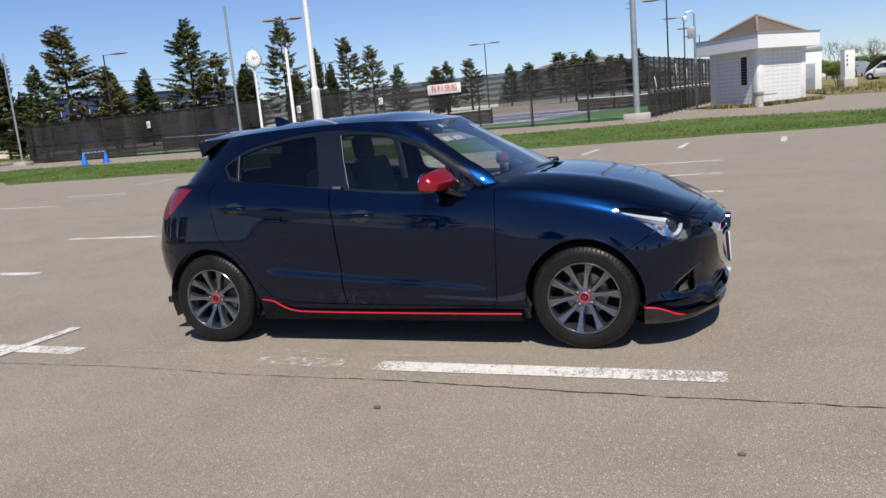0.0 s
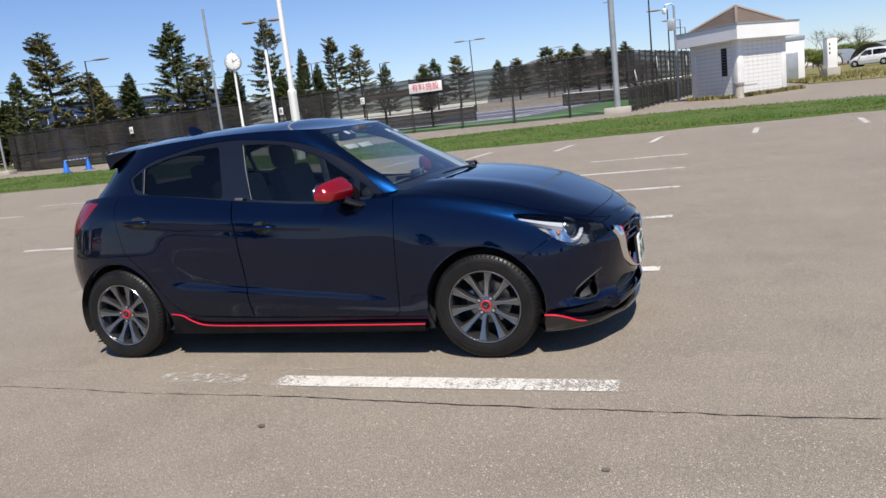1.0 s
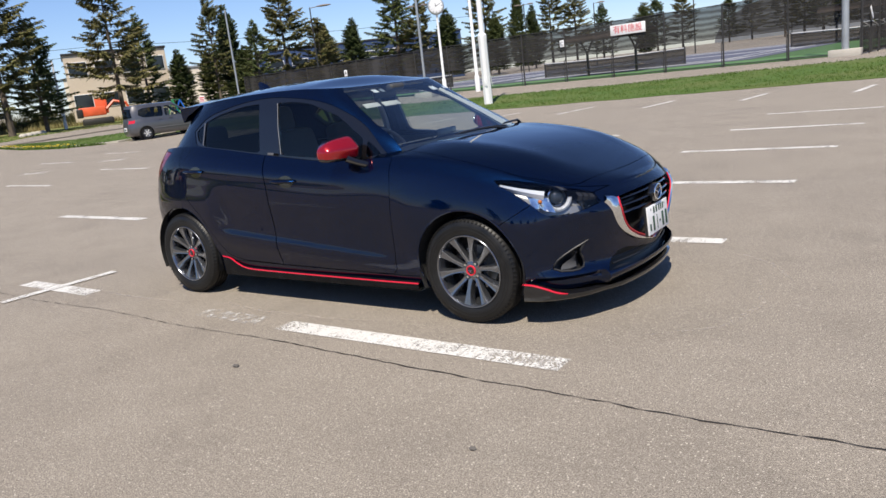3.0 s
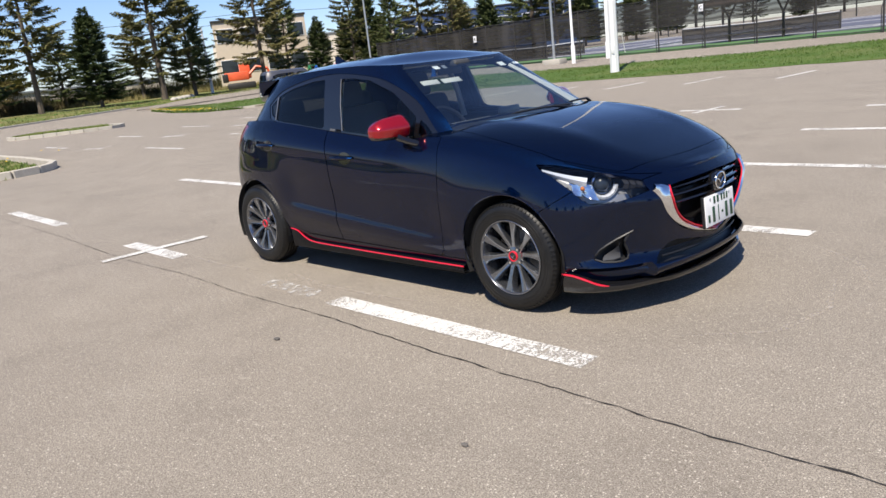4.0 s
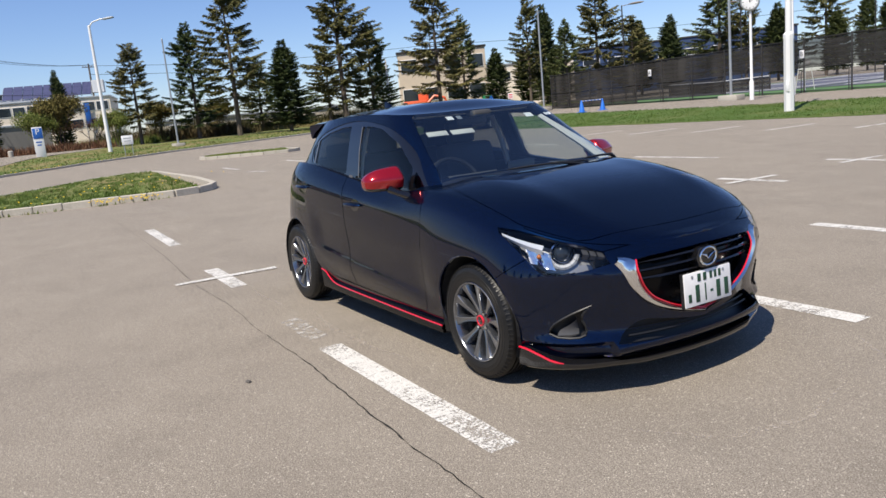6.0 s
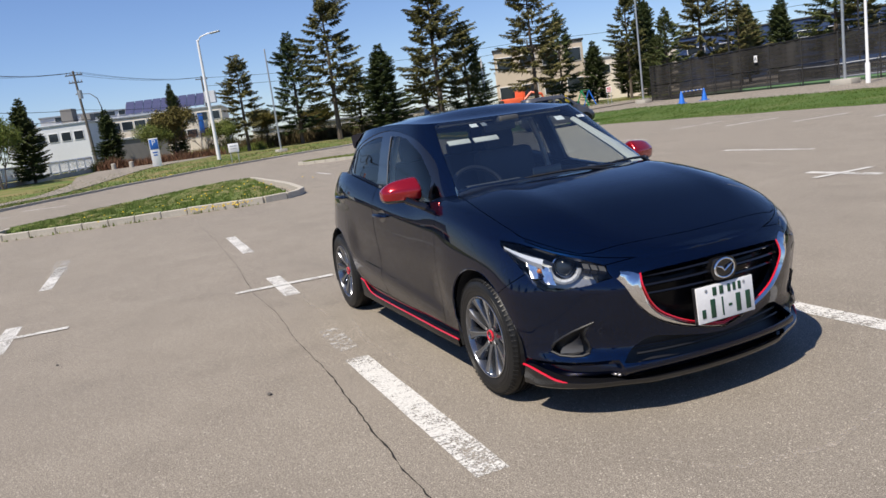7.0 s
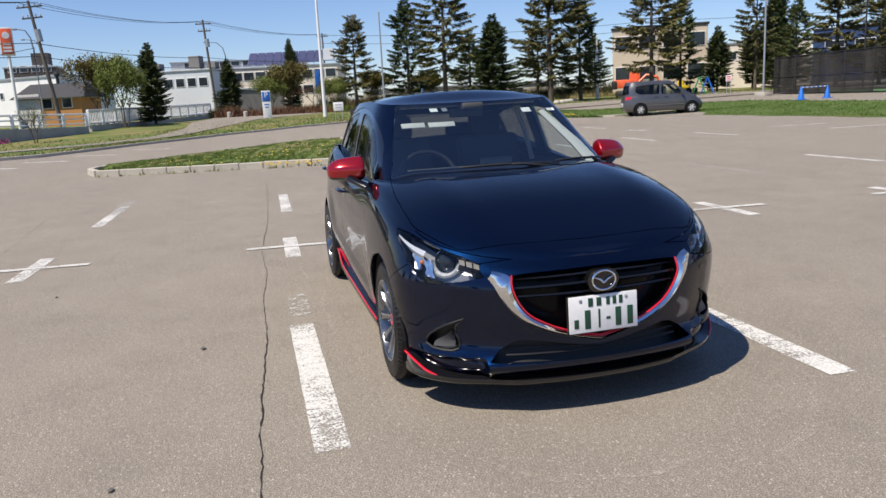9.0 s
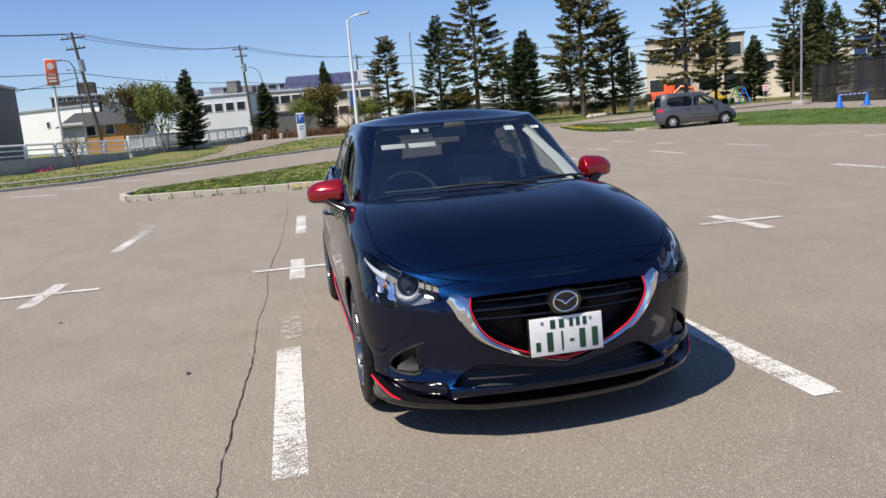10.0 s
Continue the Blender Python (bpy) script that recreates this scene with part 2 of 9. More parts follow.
ASPHALT = make_asphalt()
PAINT = make_paint()
FAINT = make_faint_paint()
GRASS = make_grass("mown_grass", (0.045, 0.086, 0.016), (0.086, 0.143, 0.030), (0.111, 0.131, 0.041))
ISLAND_BLADE = make_leaf("island_blade", (0.065, 0.115, 0.020), (0.115, 0.175, 0.034), (0.19, 0.20, 0.058))
PATCHY_GRASS = make_grass("patchy_spring_grass", (0.075, 0.120, 0.026), (0.130, 0.175, 0.045), (0.24, 0.185, 0.088))
DRY_GRASS = make_grass("dry_grass", (0.10, 0.12, 0.035), (0.19, 0.175, 0.07), (0.27, 0.215, 0.10))
BLADE = make_leaf("grass_blade", (0.048, 0.098, 0.015), (0.084, 0.148, 0.024), (0.138, 0.170, 0.040))
DRY_BLADE = make_leaf("dry_blade", (0.12, 0.13, 0.04), (0.22, 0.19, 0.075), (0.30, 0.24, 0.11))
NEEDLE = make_leaf("spruce_needle", (0.030, 0.052, 0.020), (0.066, 0.096, 0.030), (0.125, 0.138, 0.042))
OLD_NEEDLE = make_leaf("worn_spruce_needle", (0.058, 0.068, 0.022), (0.118, 0.120, 0.036), (0.195, 0.165, 0.065))
BROWN_LEAF = make_leaf("spring_leaf_brown", (0.085, 0.06, 0.025), (0.15, 0.12, 0.03), (0.18, 0.17, 0.04))
GREEN_LEAF = make_leaf("spring_leaf_green", (0.07, 0.11, 0.02), (0.14, 0.18, 0.035), (0.21, 0.22, 0.06))
RED_TWIG = make_leaf("red_twig", (0.12, 0.05, 0.03), (0.2, 0.085, 0.05), (0.16, 0.11, 0.06))
BARK = make_bark()
NET = make_net("windbreak_net", (0.035, 0.033, 0.031), 0.985)
NET_THIN = make_net("thin_windbreak_net", (0.03, 0.029, 0.028), 0.89)
WIRE_NET = make_net("wire_mesh", (0.04, 0.04, 0.04), 0.36)
DARK_STEEL = plain("dark_painted_steel", (0.03, 0.028, 0.026), 0.5)
GALV = plain("galvanised_steel", (0.42, 0.44, 0.45), 0.45, 0.6)
WHITE_STEEL = plain("white_painted_steel", (0.78, 0.78, 0.77), 0.4, 0.0, 6, 0.08)
CONCRETE = plain("concrete", (0.42, 0.39, 0.34), 0.9, 0.0, 6, 0.25, 0.5)
KERB = plain("kerb_stone", (0.47, 0.43, 0.36), 0.9, 0.0, 5, 0.35, 0.6)
BLOCK = make_block()
MORTAR = plain("mortar", (0.40, 0.41, 0.44), 0.9)
WHITE_PAINT = plain("white_fascia", (0.80, 0.80, 0.79), 0.55, 0, 4, 0.06)
ROOF_TILE = plain("brown_roof_sheet", (0.21, 0.165, 0.135), 0.6, 0, 6, 0.15)
BLUE_PLASTIC = plain("blue_plastic", (0.02, 0.16, 0.62), 0.4)
WHITE_PLASTIC = plain("white_plastic", (0.78, 0.78, 0.78), 0.4)
RED_PAINT = plain("red_sign_paint", (0.62, 0.03, 0.03), 0.45)
BLUE_SIGN = plain("blue_sign_paint", (0.02, 0.13, 0.48), 0.45)
ORANGE = plain("orange_sign_paint", (0.80, 0.13, 0.05), 0.45)
COURT_GREEN = plain("court_green", (0.07, 0.155, 0.05), 0.9, 0, 3, 0.2)
COURT_BLUE = plain("court_blue", (0.135, 0.145, 0.20), 0.85, 0, 3, 0.15)
WINDOW_DARK = plain("dark_window", (0.02, 0.026, 0.032), 0.08, 0, 1, 0.1, 0)


# ---- ground ----
def spaced(fine, far, step, grow):
    out, v, s = [0.0], 0.0, step
    while v < far:
        v += s
        if v > fine:
            s *= grow
        out.append(v)
    return [-a for a in reversed(out[1:])] + out


def make_ground():
    xs, ys = spaced(70, 2500, 2.5, 1.35), spaced(60, 2500, 2.5, 1.35)
    verts = [(x, y, ground_z(max(x, -160), min(y, 160))) for x in xs for y in ys]
    n = len(ys)
    faces = [(i * n + j, (i + 1) * n + j, (i + 1) * n + j + 1, i * n + j + 1) for i in range(len(xs) - 1) for j in range(n - 1)]
    me = from_arrays("ground", verts, faces, ASPHALT)
    me.shade_smooth()
    tagged(new("ground", me), "sunlit worn grey-brown asphalt of a car park", "asphalt", "", "structure")


make_ground()


def along(line, n):
    """n + 1 even steps along a polyline in plan."""
    pts = [Vector(p) for p in line]
    lens = [0.0]
    for a, b in zip(pts, pts[1:]):
        lens.append(lens[-1] + (b - a).length)
    out = []
    for k in range(n + 1):
        d = lens[-1] * k / n
        i = max(j for j in range(len(pts) - 1) if lens[j] <= d + 1e-9)
        f = (d - lens[i]) / max(1e-9, lens[i + 1] - lens[i])
        out.append(pts[i].lerp(pts[i + 1], min(1.0, f)))
    return out


def strip(name, line_a, line_b, n, m, lift, material, label, category, rough=0.0, thick=0.06):
    """A sheet of turf or paving between two lines, lying on the ground, with a skirt."""
    rng = random.Random(len(name) * 7 + n)
    bm = bmesh.new()
    a, b = along(line_a, n), along(line_b, n)
    rows = []
    for p, q in zip(a, b):
        row = []
        for j in range(m + 1):
            v = p.lerp(q, j / m)
            edge = j in (0, m)
            v = v + Vector((rng.uniform(-1, 1), rng.uniform(-1, 1))) * (rough if edge else 0.0)
            row.append(bm.verts.new((v.x, v.y, ground_z(v.x, v.y) + lift * (0.45 if edge and rough else 1.0) + (rng.uniform(-0.3, 0.3) * lift if rough and not edge else 0))))
        rows.append(row)
    for r, s in zip(rows, rows[1:]):
        for j in range(m):
            bm.faces.new((r[j], s[j], s[j + 1], r[j + 1]))
    rim = [e for e in bm.edges if e.is_boundary]
    down = bmesh.ops.extrude_edge_only(bm, edges=rim)
    bmesh.ops.translate(bm, vec=(0, 0, -thick - lift), verts=[g for g in down["geom"] if isinstance(g, bmesh.types.BMVert)])
    bmesh.ops.recalc_face_normals(bm, faces=bm.faces)
    return structure(name, bm, material, label, category, False)


def tufts(name, line_a, line_b, count, height, lift, material, label, seed, spread=1.0, yellow=None):
    """Uncounted grass blades between two lines."""
    rng = random.Random(seed)
    a, b = along(line_a, 120), along(line_b, 120)
    verts, faces = [], []
    for _ in range(count):
        s = rng.random() * 119.99
        i = int(s)
        t = rng.random() if spread == 1.0 else rng.random() ** spread
        p = a[i].lerp(a[i + 1], s - i).lerp(b[i].lerp(b[i + 1], s - i), t)
        if noise.noise(Vector((p.x * 0.5, p.y * 0.5, seed))) < -0.25 and rng.random() < 0.6:
            continue
        z = ground_z(p.x, p.y) + lift - 0.01
        for _k in range(3):
            ang, h = rng.uniform(0, 6.28), height * rng.uniform(0.45, 1.25)
            w, lean = h * 0.22, rng.uniform(0.1, 0.6) * h
            dx, dy = math.cos(ang), math.sin(ang)
            x, y = p.x + rng.uniform(-0.05, 0.05), p.y + rng.uniform(-0.05, 0.05)
            k = len(verts)
            verts += [(x - dy * w, y + dx * w, z), (x + dy * w, y - dx * w, z), (x + dx * lean, y + dy * lean, z + h)]
            faces.append((k, k + 1, k + 2))
    tagged(new(name, from_arrays(name, verts, faces, material)), label, "grass", "", "stuff")


STRIP_NEAR = [(60, 19.4), (8, 20.0), (-10, 20.2), (-27.5, 20.9), (-29.5, 22.6), (-33, 22.9), (-33.4, 18.8), (-36, 18.2), (-42, 19.3), (-49, 20.8)]
STRIP_FAR = [(60, 22.5), (10, 25.2), (1.5, 28.3), (-8, 27.0), (-19, 27.3), (-30, 29.5), (-37, 31.5), (-40, 30.0), (-43, 25.5), (-49.5, 22.2)]
strip("lawn_strip", STRIP_NEAR, STRIP_FAR, 150, 8, 0.05, GRASS, "green mown grass strip beside the car park", "grass", 0.14)
tufts("lawn_blades", STRIP_NEAR[:5], STRIP_FAR[:5], 42000, 0.052, 0.05, BLADE, "short green grass blades on the strip", 3)
tufts("lawn_blades_verge", STRIP_NEAR[4:], STRIP_FAR[4:], 9000, 0.06, 0.05, BLADE, "short green grass blades on the verge", 4)

WEST_NEAR = [(-22, -40), (-25.5, -17), (-29, -9.2), (-36, -6.0), (-43, -2.0), (-47.5, 3.2), (-50.5, 9), (-53, 16), (-55, 22), (-57, 31), (-58, 42), (-60, 60)]
WEST_FAR = [(-120, -60), (-120, -30), (-120, -20), (-120, -10), (-120, 0), (-120, 8), (-120, 16), (-120, 24), (-120, 32), (-120, 40), (-120, 55), (-120, 80)]
WEST_MID = [(-40, -40), (-45, -19), (-47, -10.5), (-50, -6.5), (-56, -3.5), (-60, 2.0), (-63, 8), (-65, 15), (-67, 22), (-69, 31), (-70, 42), (-72, 60)]
strip("west_lawn", WEST_NEAR, WEST_FAR, 90, 24, 0.09, PATCHY_GRASS, "patchy spring grass with dry brown areas beyond the road", "grass", 0.1)
tufts("west_blades", WEST_NEAR, WEST_MID, 4000, 0.10, 0.09, DRY_BLADE, "patchy dry and green grass blades", 5, 1.0)
tufts("west_green_blades", WEST_NEAR, WEST_MID, 12000, 0.09, 0.09, BLADE, "green grass blades beyond the road", 6, 1.5)
strip("west_footpath", [(-31, -14.5), (-36.5, -8.0), (-43, -4.6), (-52, -1.6), (-60, 1.0), (-70, 6), (-84, 12)], [(-32, -16.0), (-38, -9.3), (-44, -6.0), (-52, -4.4), (-63, -4.2), (-75, -3), (-90, -2)], 40, 3, 0.13, ASPHALT, "grey paved footpath through the grass", "footpath")
strip("verge_path", [(-51, 20.4), (-56.5, 27), (-60, 36), (-64, 50)], [(-50, 23.5), (-51, 28), (-51.5, 38), (-54, 50)], 20, 3, 0.10, ASPHALT, "grey asphalt path past the trees", "footpath")

# the tennis court lies behind the fence
FENCE_A, FENCE_B = Vector((-48.0, 41.6)), Vector((-0.2, 33.5))
strip("court_surround", [(-47, 41.9), (-0.6, 34.0)], [(-42, 74), (4.5, 66)], 30, 14, 0.05, COURT_GREEN, "green playing surface round the tennis courts", "tennis court")


def court_patch(name, u0, u1, v0, v1, material, lift, label):
    d = (FENCE_B - FENCE_A).normalized()
    n = Vector((-d.y, d.x))
    at = lambda u, v: FENCE_A + d * u + n * v
    strip(name, [tuple(at(u0, v0)), tuple(at(u1, v0))], [tuple(at(u0, v1)), tuple(at(u1, v1))], 12, 12, lift, material, label, "tennis court")


for k, (u0, u1) in enumerate(((4.5, 20.5), (24, 40))):
    court_patch("court_bed", u0 - 1, u1 + 1.5, 5.5, 32, COURT_BLUE, 0.075, "grey-blue hard tennis court")
    for v0 in (7.0, 9.0, 17.9, 26.5, 29.9):
        court_patch("court_line", u0, u1, v0, v0 + 0.09, WHITE_PLASTIC, 0.10, "white painted court line")
    for u in (u0, u0 + 1.4, u1 - 1.4, u1):
        court_patch("court_line", u, u + 0.09, 7, 30, WHITE_PLASTIC, 0.10, "white painted court line")


# ---- bay markings ----
def bar_on_road(name, x0, y0, x1, y1, width, material, label, lift=0.004):
    bm = bmesh.new()
    a, b = Vector((x0, y0)), Vector((x1, y1))
    d = (b - a).normalized()
    s = Vector((-d.y, d.x)) * width / 2
    n = max(2, int((b - a).length / 0.15))
    rng = random.Random(int(x0 * 100) + int(y0 * 10))
    rows = []
    for k in range(n + 1):
        p = a.lerp(b, k / n)
        j1, j2 = rng.uniform(-0.002, 0.002), rng.uniform(-0.002, 0.002)
        rows.append([bm.verts.new((*(p + s * (1 + j1 / width * 2)), ground_z(p.x, p.y) + lift)), bm.verts.new((*(p - s * (1 + j2 / width * 2)), ground_z(p.x, p.y) + lift))])
    for r, q in zip(rows, rows[1:]):
        bm.faces.new((r[0], r[1], q[1], q[0]))
    return structure(name, bm, material, label, "road marking")


LINE = "worn white painted bay line on the asphalt"
CROSS = "worn white painted bay cross on the asphalt"
for k in range(6):
    y = -1.22 + 2.5 * k
    e = 0.06 * (k > 0) + 0.055 * k
    bar_on_road("bay_line", 0.10 + e, y + 0.05, 2.06 + e, y, 0.155, PAINT, LINE)
for k in range(-1, 5):
    y = -0.97 + 2.5 * k
    e = 0.17 * k + 0.03
    bar_on_road("bay_cross", -3.47 + e, y + 0.0, -2.32 + e, y - 0.05, 0.15, PAINT, CROSS)
    bar_on_road("bay_cross_bar", -2.96 + e, y - 0.48, -2.87 + e, y + 0.5, 0.105, PAINT, CROSS, 0.009)
for k in range(-1, 5):
    y = -0.75 + 2.5 * k
    e = 0.16 * k
    bar_on_road("bay_line", -7.88 + e, y + 0.02, -5.66 + e, y - 0.08, 0.15, PAINT if k != 3 else FAINT, LINE)
for k in range(-1, 3):
    y = 7.45 + 2.5 * k
    bar_on_road("bay_line", -16.0 + 0.1 * k, y + 0.08, -13.65 + 0.1 * k, y - 0.08, 0.13, PAINT, LINE)
    bar_on_road("bay_line", -24.2 + 0.1 * k, y + 0.20, -21.8 + 0.1 * k, y + 0.06, 0.13, PAINT, LINE)
    bar_on_road("bay_cross", -19.8 + 0.1 * k, y - 0.12, -18.65 + 0.1 * k, y - 0.05, 0.13, PAINT, CROSS)
    bar_on_road("bay_cross_bar", -19.35 + 0.1 * k, y - 0.55, -19.15 + 0.1 * k, y + 0.45, 0.10, PAINT, CROSS, 0.009)
for k in range(-1, 11):
    x = -13.45 + 2.49 * k
    bar_on_road("bay_line", x, 15.5, x + 0.22, 17.5, 0.14, PAINT, LINE)
bar_on_road("bay_remnant", -0.75, -1.12, -0.12, -1.15, 0.15, FAINT, "almost rubbed-out white paint marks")
bar_on_road("bay_remnant", -7.0, -3.25, -8.9, -3.25, 0.22, FAINT, "almost rubbed-out white paint marks")
for x, y in ((-22.8, -9.7), (-25.3, -8.7), (-27.9, -7.4), (-30.4, -5.6), (-20.5, -10.9)):
    bar_on_road("lane_dash", x, y, x + 1.0, y + 1.6, 0.24, PAINT, "white painted dash on the road")


def crack(name, pts, width, seed):
    rng = random.Random(seed)
    bm = bmesh.new()
    line = along(pts, int(sum((Vector(b) - Vector(a)).length for a, b in zip(pts, pts[1:])) / 0.05))
    rows, drift = [], 0.0
    for i, p in enumerate(line):
        drift = drift * 0.86 + rng.uniform(-0.008, 0.008)
        d = (line[min(i + 1, len(line) - 1)] - line[max(i - 1, 0)]).normalized()
        s = Vector((-d.y, d.x))
        young = min(1.0, max(0.0, (p.x + 2.0) / 4.0))
        c = p + s * drift * (0.4 + 0.6 * young)
        w = width * (0.55 + 0.45 * young) * rng.uniform(0.12, 1.3) * (0.55 + 0.9 * abs(noise.noise(Vector((i * 0.05, seed, 0)))))
        rows.append([bm.verts.new((*(c + s * w), 0.0035)), bm.verts.new((*(c - s * w), 0.0035))])
    for r, q in zip(rows, rows[1:]):
        bm.faces.new((r[0], r[1], q[1], q[0]))
    structure(name, bm, CRACK, "dark ragged crack in the asphalt", "crack")


CRACK = plain("crack_fill", (0.020, 0.017, 0.015), 0.95, 0, 20, 0.3)
crack("asphalt_crack", [(9, -1.84), (4.5, -1.64), (3.18, -1.57), (2.65, -1.54), (2.0, -1.512), (1.43, -1.475), (0.85, -1.44), (0.3, -1.41), (-0.55, -1.385), (-1.75, -1.30), (-2.79, -1.30), (-4.8, -1.14), (-7.6, -0.985), (-11, -0.86)], 0.0070, 2)
crack("asphalt_crack", [(-2.4, -4.4), (-4, -4.05), (-7, -4.2), (-10.5, -3.7)], 0.0035, 5)
crack("asphalt_crack", [(-0.6, -3.4), (-3.2, -2.2), (-5.5, -2.0)], 0.0022, 9)


def tyre_trace(pts, width, seed):
    """A pale scuffed arc left by turning tyres."""
    bm = bmesh.new()
    rows = []
    line = along(pts, 40)
    for i, p in enumerate(line):
        d = (line[min(i + 1, 40)] - line[max(i - 1, 0)]).normalized()
        s = Vector((-d.y, d.x)) * width * math.sin(math.pi * (i + 0.5) / 41)
        rows.append([bm.verts.new((*(p + s), 0.003)), bm.verts.new((*(p - s), 0.003))])
    for r, q in zip(rows, rows[1:]):
        bm.faces.new((r[0], r[1], q[1], q[0]))
    structure("scuff_mark", bm, SCUFF, "pale curved tyre scuff on the asphalt", "scuff mark")


def make_scuff():
    m = Nodes("scuffed_asphalt")
    v = m.noise(30, 5.0, 0.7)
    m.color((0.47, 0.415, 0.35)).set(Roughness=0.85)
    m.cutout(m.value(v, 0.46, 0.66, 0.0, 0.7))
    return m.mat


SCUFF = make_scuff()
tyre_trace([(-1.0, -0.86), (-0.3, -0.98), (0.35, -0.98), (0.8, -0.92)], 0.022, 1)
tyre_trace([(2.25, -0.75), (2.62, -0.5), (2.72, -0.1), (2.6, 0.4)], 0.02, 2)
tyre_trace([(2.3, 1.0), (2.62, 0.72), (2.8, 0.35)], 0.02, 3)
tyre_trace([(-2.2, -0.95), (-1.7, -1.0), (-1.1, -0.98)], 0.018, 4)

PEBBLE = plain("pebble", (0.11, 0.10, 0.09), 0.9)
for x, y, r in ((0.37, -1.79, 0.016), (2.08, -2.09, 0.013), (3.1, -2.9, 0.010), (-1.6, -3.0, 0.012)):
    bm = bmesh.new()
    bmesh.ops.create_icosphere(bm, subdivisions=1, radius=r)
    bmesh.ops.scale(bm, vec=(1.5, 1, 0.6), verts=bm.verts)
    bmesh.ops.translate(bm, vec=(x, y, r * 0.5), verts=bm.verts)
    tagged(part("pebble", bm, PEBBLE), "small dark stone lying on the asphalt", "stone", "stones on the asphalt")


# ---- kerbs and islands ----
def kerb_line(name, line, length, label, width=0.15, height=0.16, close=False):
    """A row of kerb stones, each a piece of its own."""
    root = thing(name, label, "kerb", "", "structure")
    pts = along(line, max(2, round(sum((Vector(b) - Vector(a)).length for a, b in zip(line, line[1:])) / length)))
    step = (pts[1] - pts[0]).length
    bm = bmesh.new()
    box(bm, (0, 0, height / 2 - 0.03), (step - 0.012, width, height + 0.06), 0.018)
    me = mesh_of("kerb_stone", bm, KERB, False)
    rng = random.Random(len(line))
    for p, q in zip(pts, pts[1:]):
        c, d = (p + q) / 2, q - p
        ob = new("kerb_stone", me)
        ob.parent = root
        ob.matrix_basis = pose(c.x, c.y, ground_z(c.x, c.y) + rng.uniform(-0.008, 0.006), rng.uniform(-1, 1), rng.uniform(-0.6, 0.6), math.degrees(math.atan2(d.y, d.x)) + rng.uniform(-0.5, 0.5))


ISLE = [(-15.4, -4.75), (-14.6, -2.3), (-14.1, -0.3), (-13.75, 1.0), (-13.95, 1.75), (-14.7, 2.2), (-18, 2.6), (-25.5, 2.9), (-26.2, 2.2), (-25.3, 1.0), (-20.5, -2.6), (-17.6, -4.8), (-16.6, -5.1), (-15.4, -4.75)]
kerb_line("island_kerb", ISLE, 0.6, "weathered concrete kerb round a grass island")
strip("island_lawn", [(-15.6, -4.7), (-14.72, -2.3), (-14.22, -0.3), (-13.9, 1.0), (-14.1, 1.7)], [(-17.4, -4.75), (-20.4, -2.6), (-25.1, 1.0), (-25.9, 2.1), (-25.4, 2.75)], 40, 14, 0.15, PATCHY_GRASS, "raised grass island with a concrete kerb", "grass", 0.02)
tufts("island_blades", [(-15.6, -4.7), (-14.72, -2.3), (-14.22, -0.3), (-13.9, 1.0), (-14.1, 1.7)], [(-17.4, -4.75), (-20.4, -2.6), (-25.1, 1.0), (-25.9, 2.1), (-25.4, 2.75)], 11000, 0.055, 0.15, ISLAND_BLADE, "short green grass blades on the island", 8)
tufts("kerb_weeds", [(-15.2, -4.8), (-14.45, -2.3), (-13.95, -0.3), (-13.6, 1.0)], [(-15.1, -4.8), (-14.35, -2.3), (-13.85, -0.3), (-13.5, 1.0)], 70, 0.08, 0.0, ISLAND_BLADE, "weeds growing in front of the kerb", 9)
ISLE2 = [(-34.2, 7.2), (-32.4, 9.6), (-32.0, 10.9), (-32.8, 11.6), (-35, 11.8), (-37, 9.0), (-35.6, 7.2), (-34.2, 7.2)]
kerb_line("small_island_kerb", ISLE2, 0.6, "weathered concrete kerb round a small grass island")
strip("small_island_lawn", [(-34.2, 7.4), (-32.6, 9.6), (-32.2, 10.8)], [(-35.4, 7.4), (-36.8, 9.0), (-34.9, 11.6)], 12, 6, 0.15, PATCHY_GRASS, "small grass island in the car park", "grass", 0.02)
tufts("small_island_blades", [(-34.2, 7.4), (-32.6, 9.6), (-32.2, 10.8)], [(-35.4, 7.4), (-36.8, 9.0), (-34.9, 11.6)], 1800, 0.06, 0.15, ISLAND_BLADE, "short green grass on the small island", 10)
kerb_line("road_kerb", [(-24.9, -17), (-28.6, -9.0), (-35.7, -5.7), (-42.7, -1.7), (-47.2, 3.4), (-50.2, 9), (-52.7, 16), (-54.6, 21.5)], 0.9, "concrete kerb between road and grass", 0.16, 0.13)
kerb_line("verge_kerb", [(-33.1, 22.7), (-33.3, 18.7), (-36, 18.0), (-42, 19.1), (-49, 20.6), (-49.8, 21.5)], 0.9, "concrete kerb round the end of the verge", 0.15, 0.11)

# dandelions along the kerbs
DANDELION = plain("dandelion_yellow", (0.75, 0.52, 0.02), 0.7)


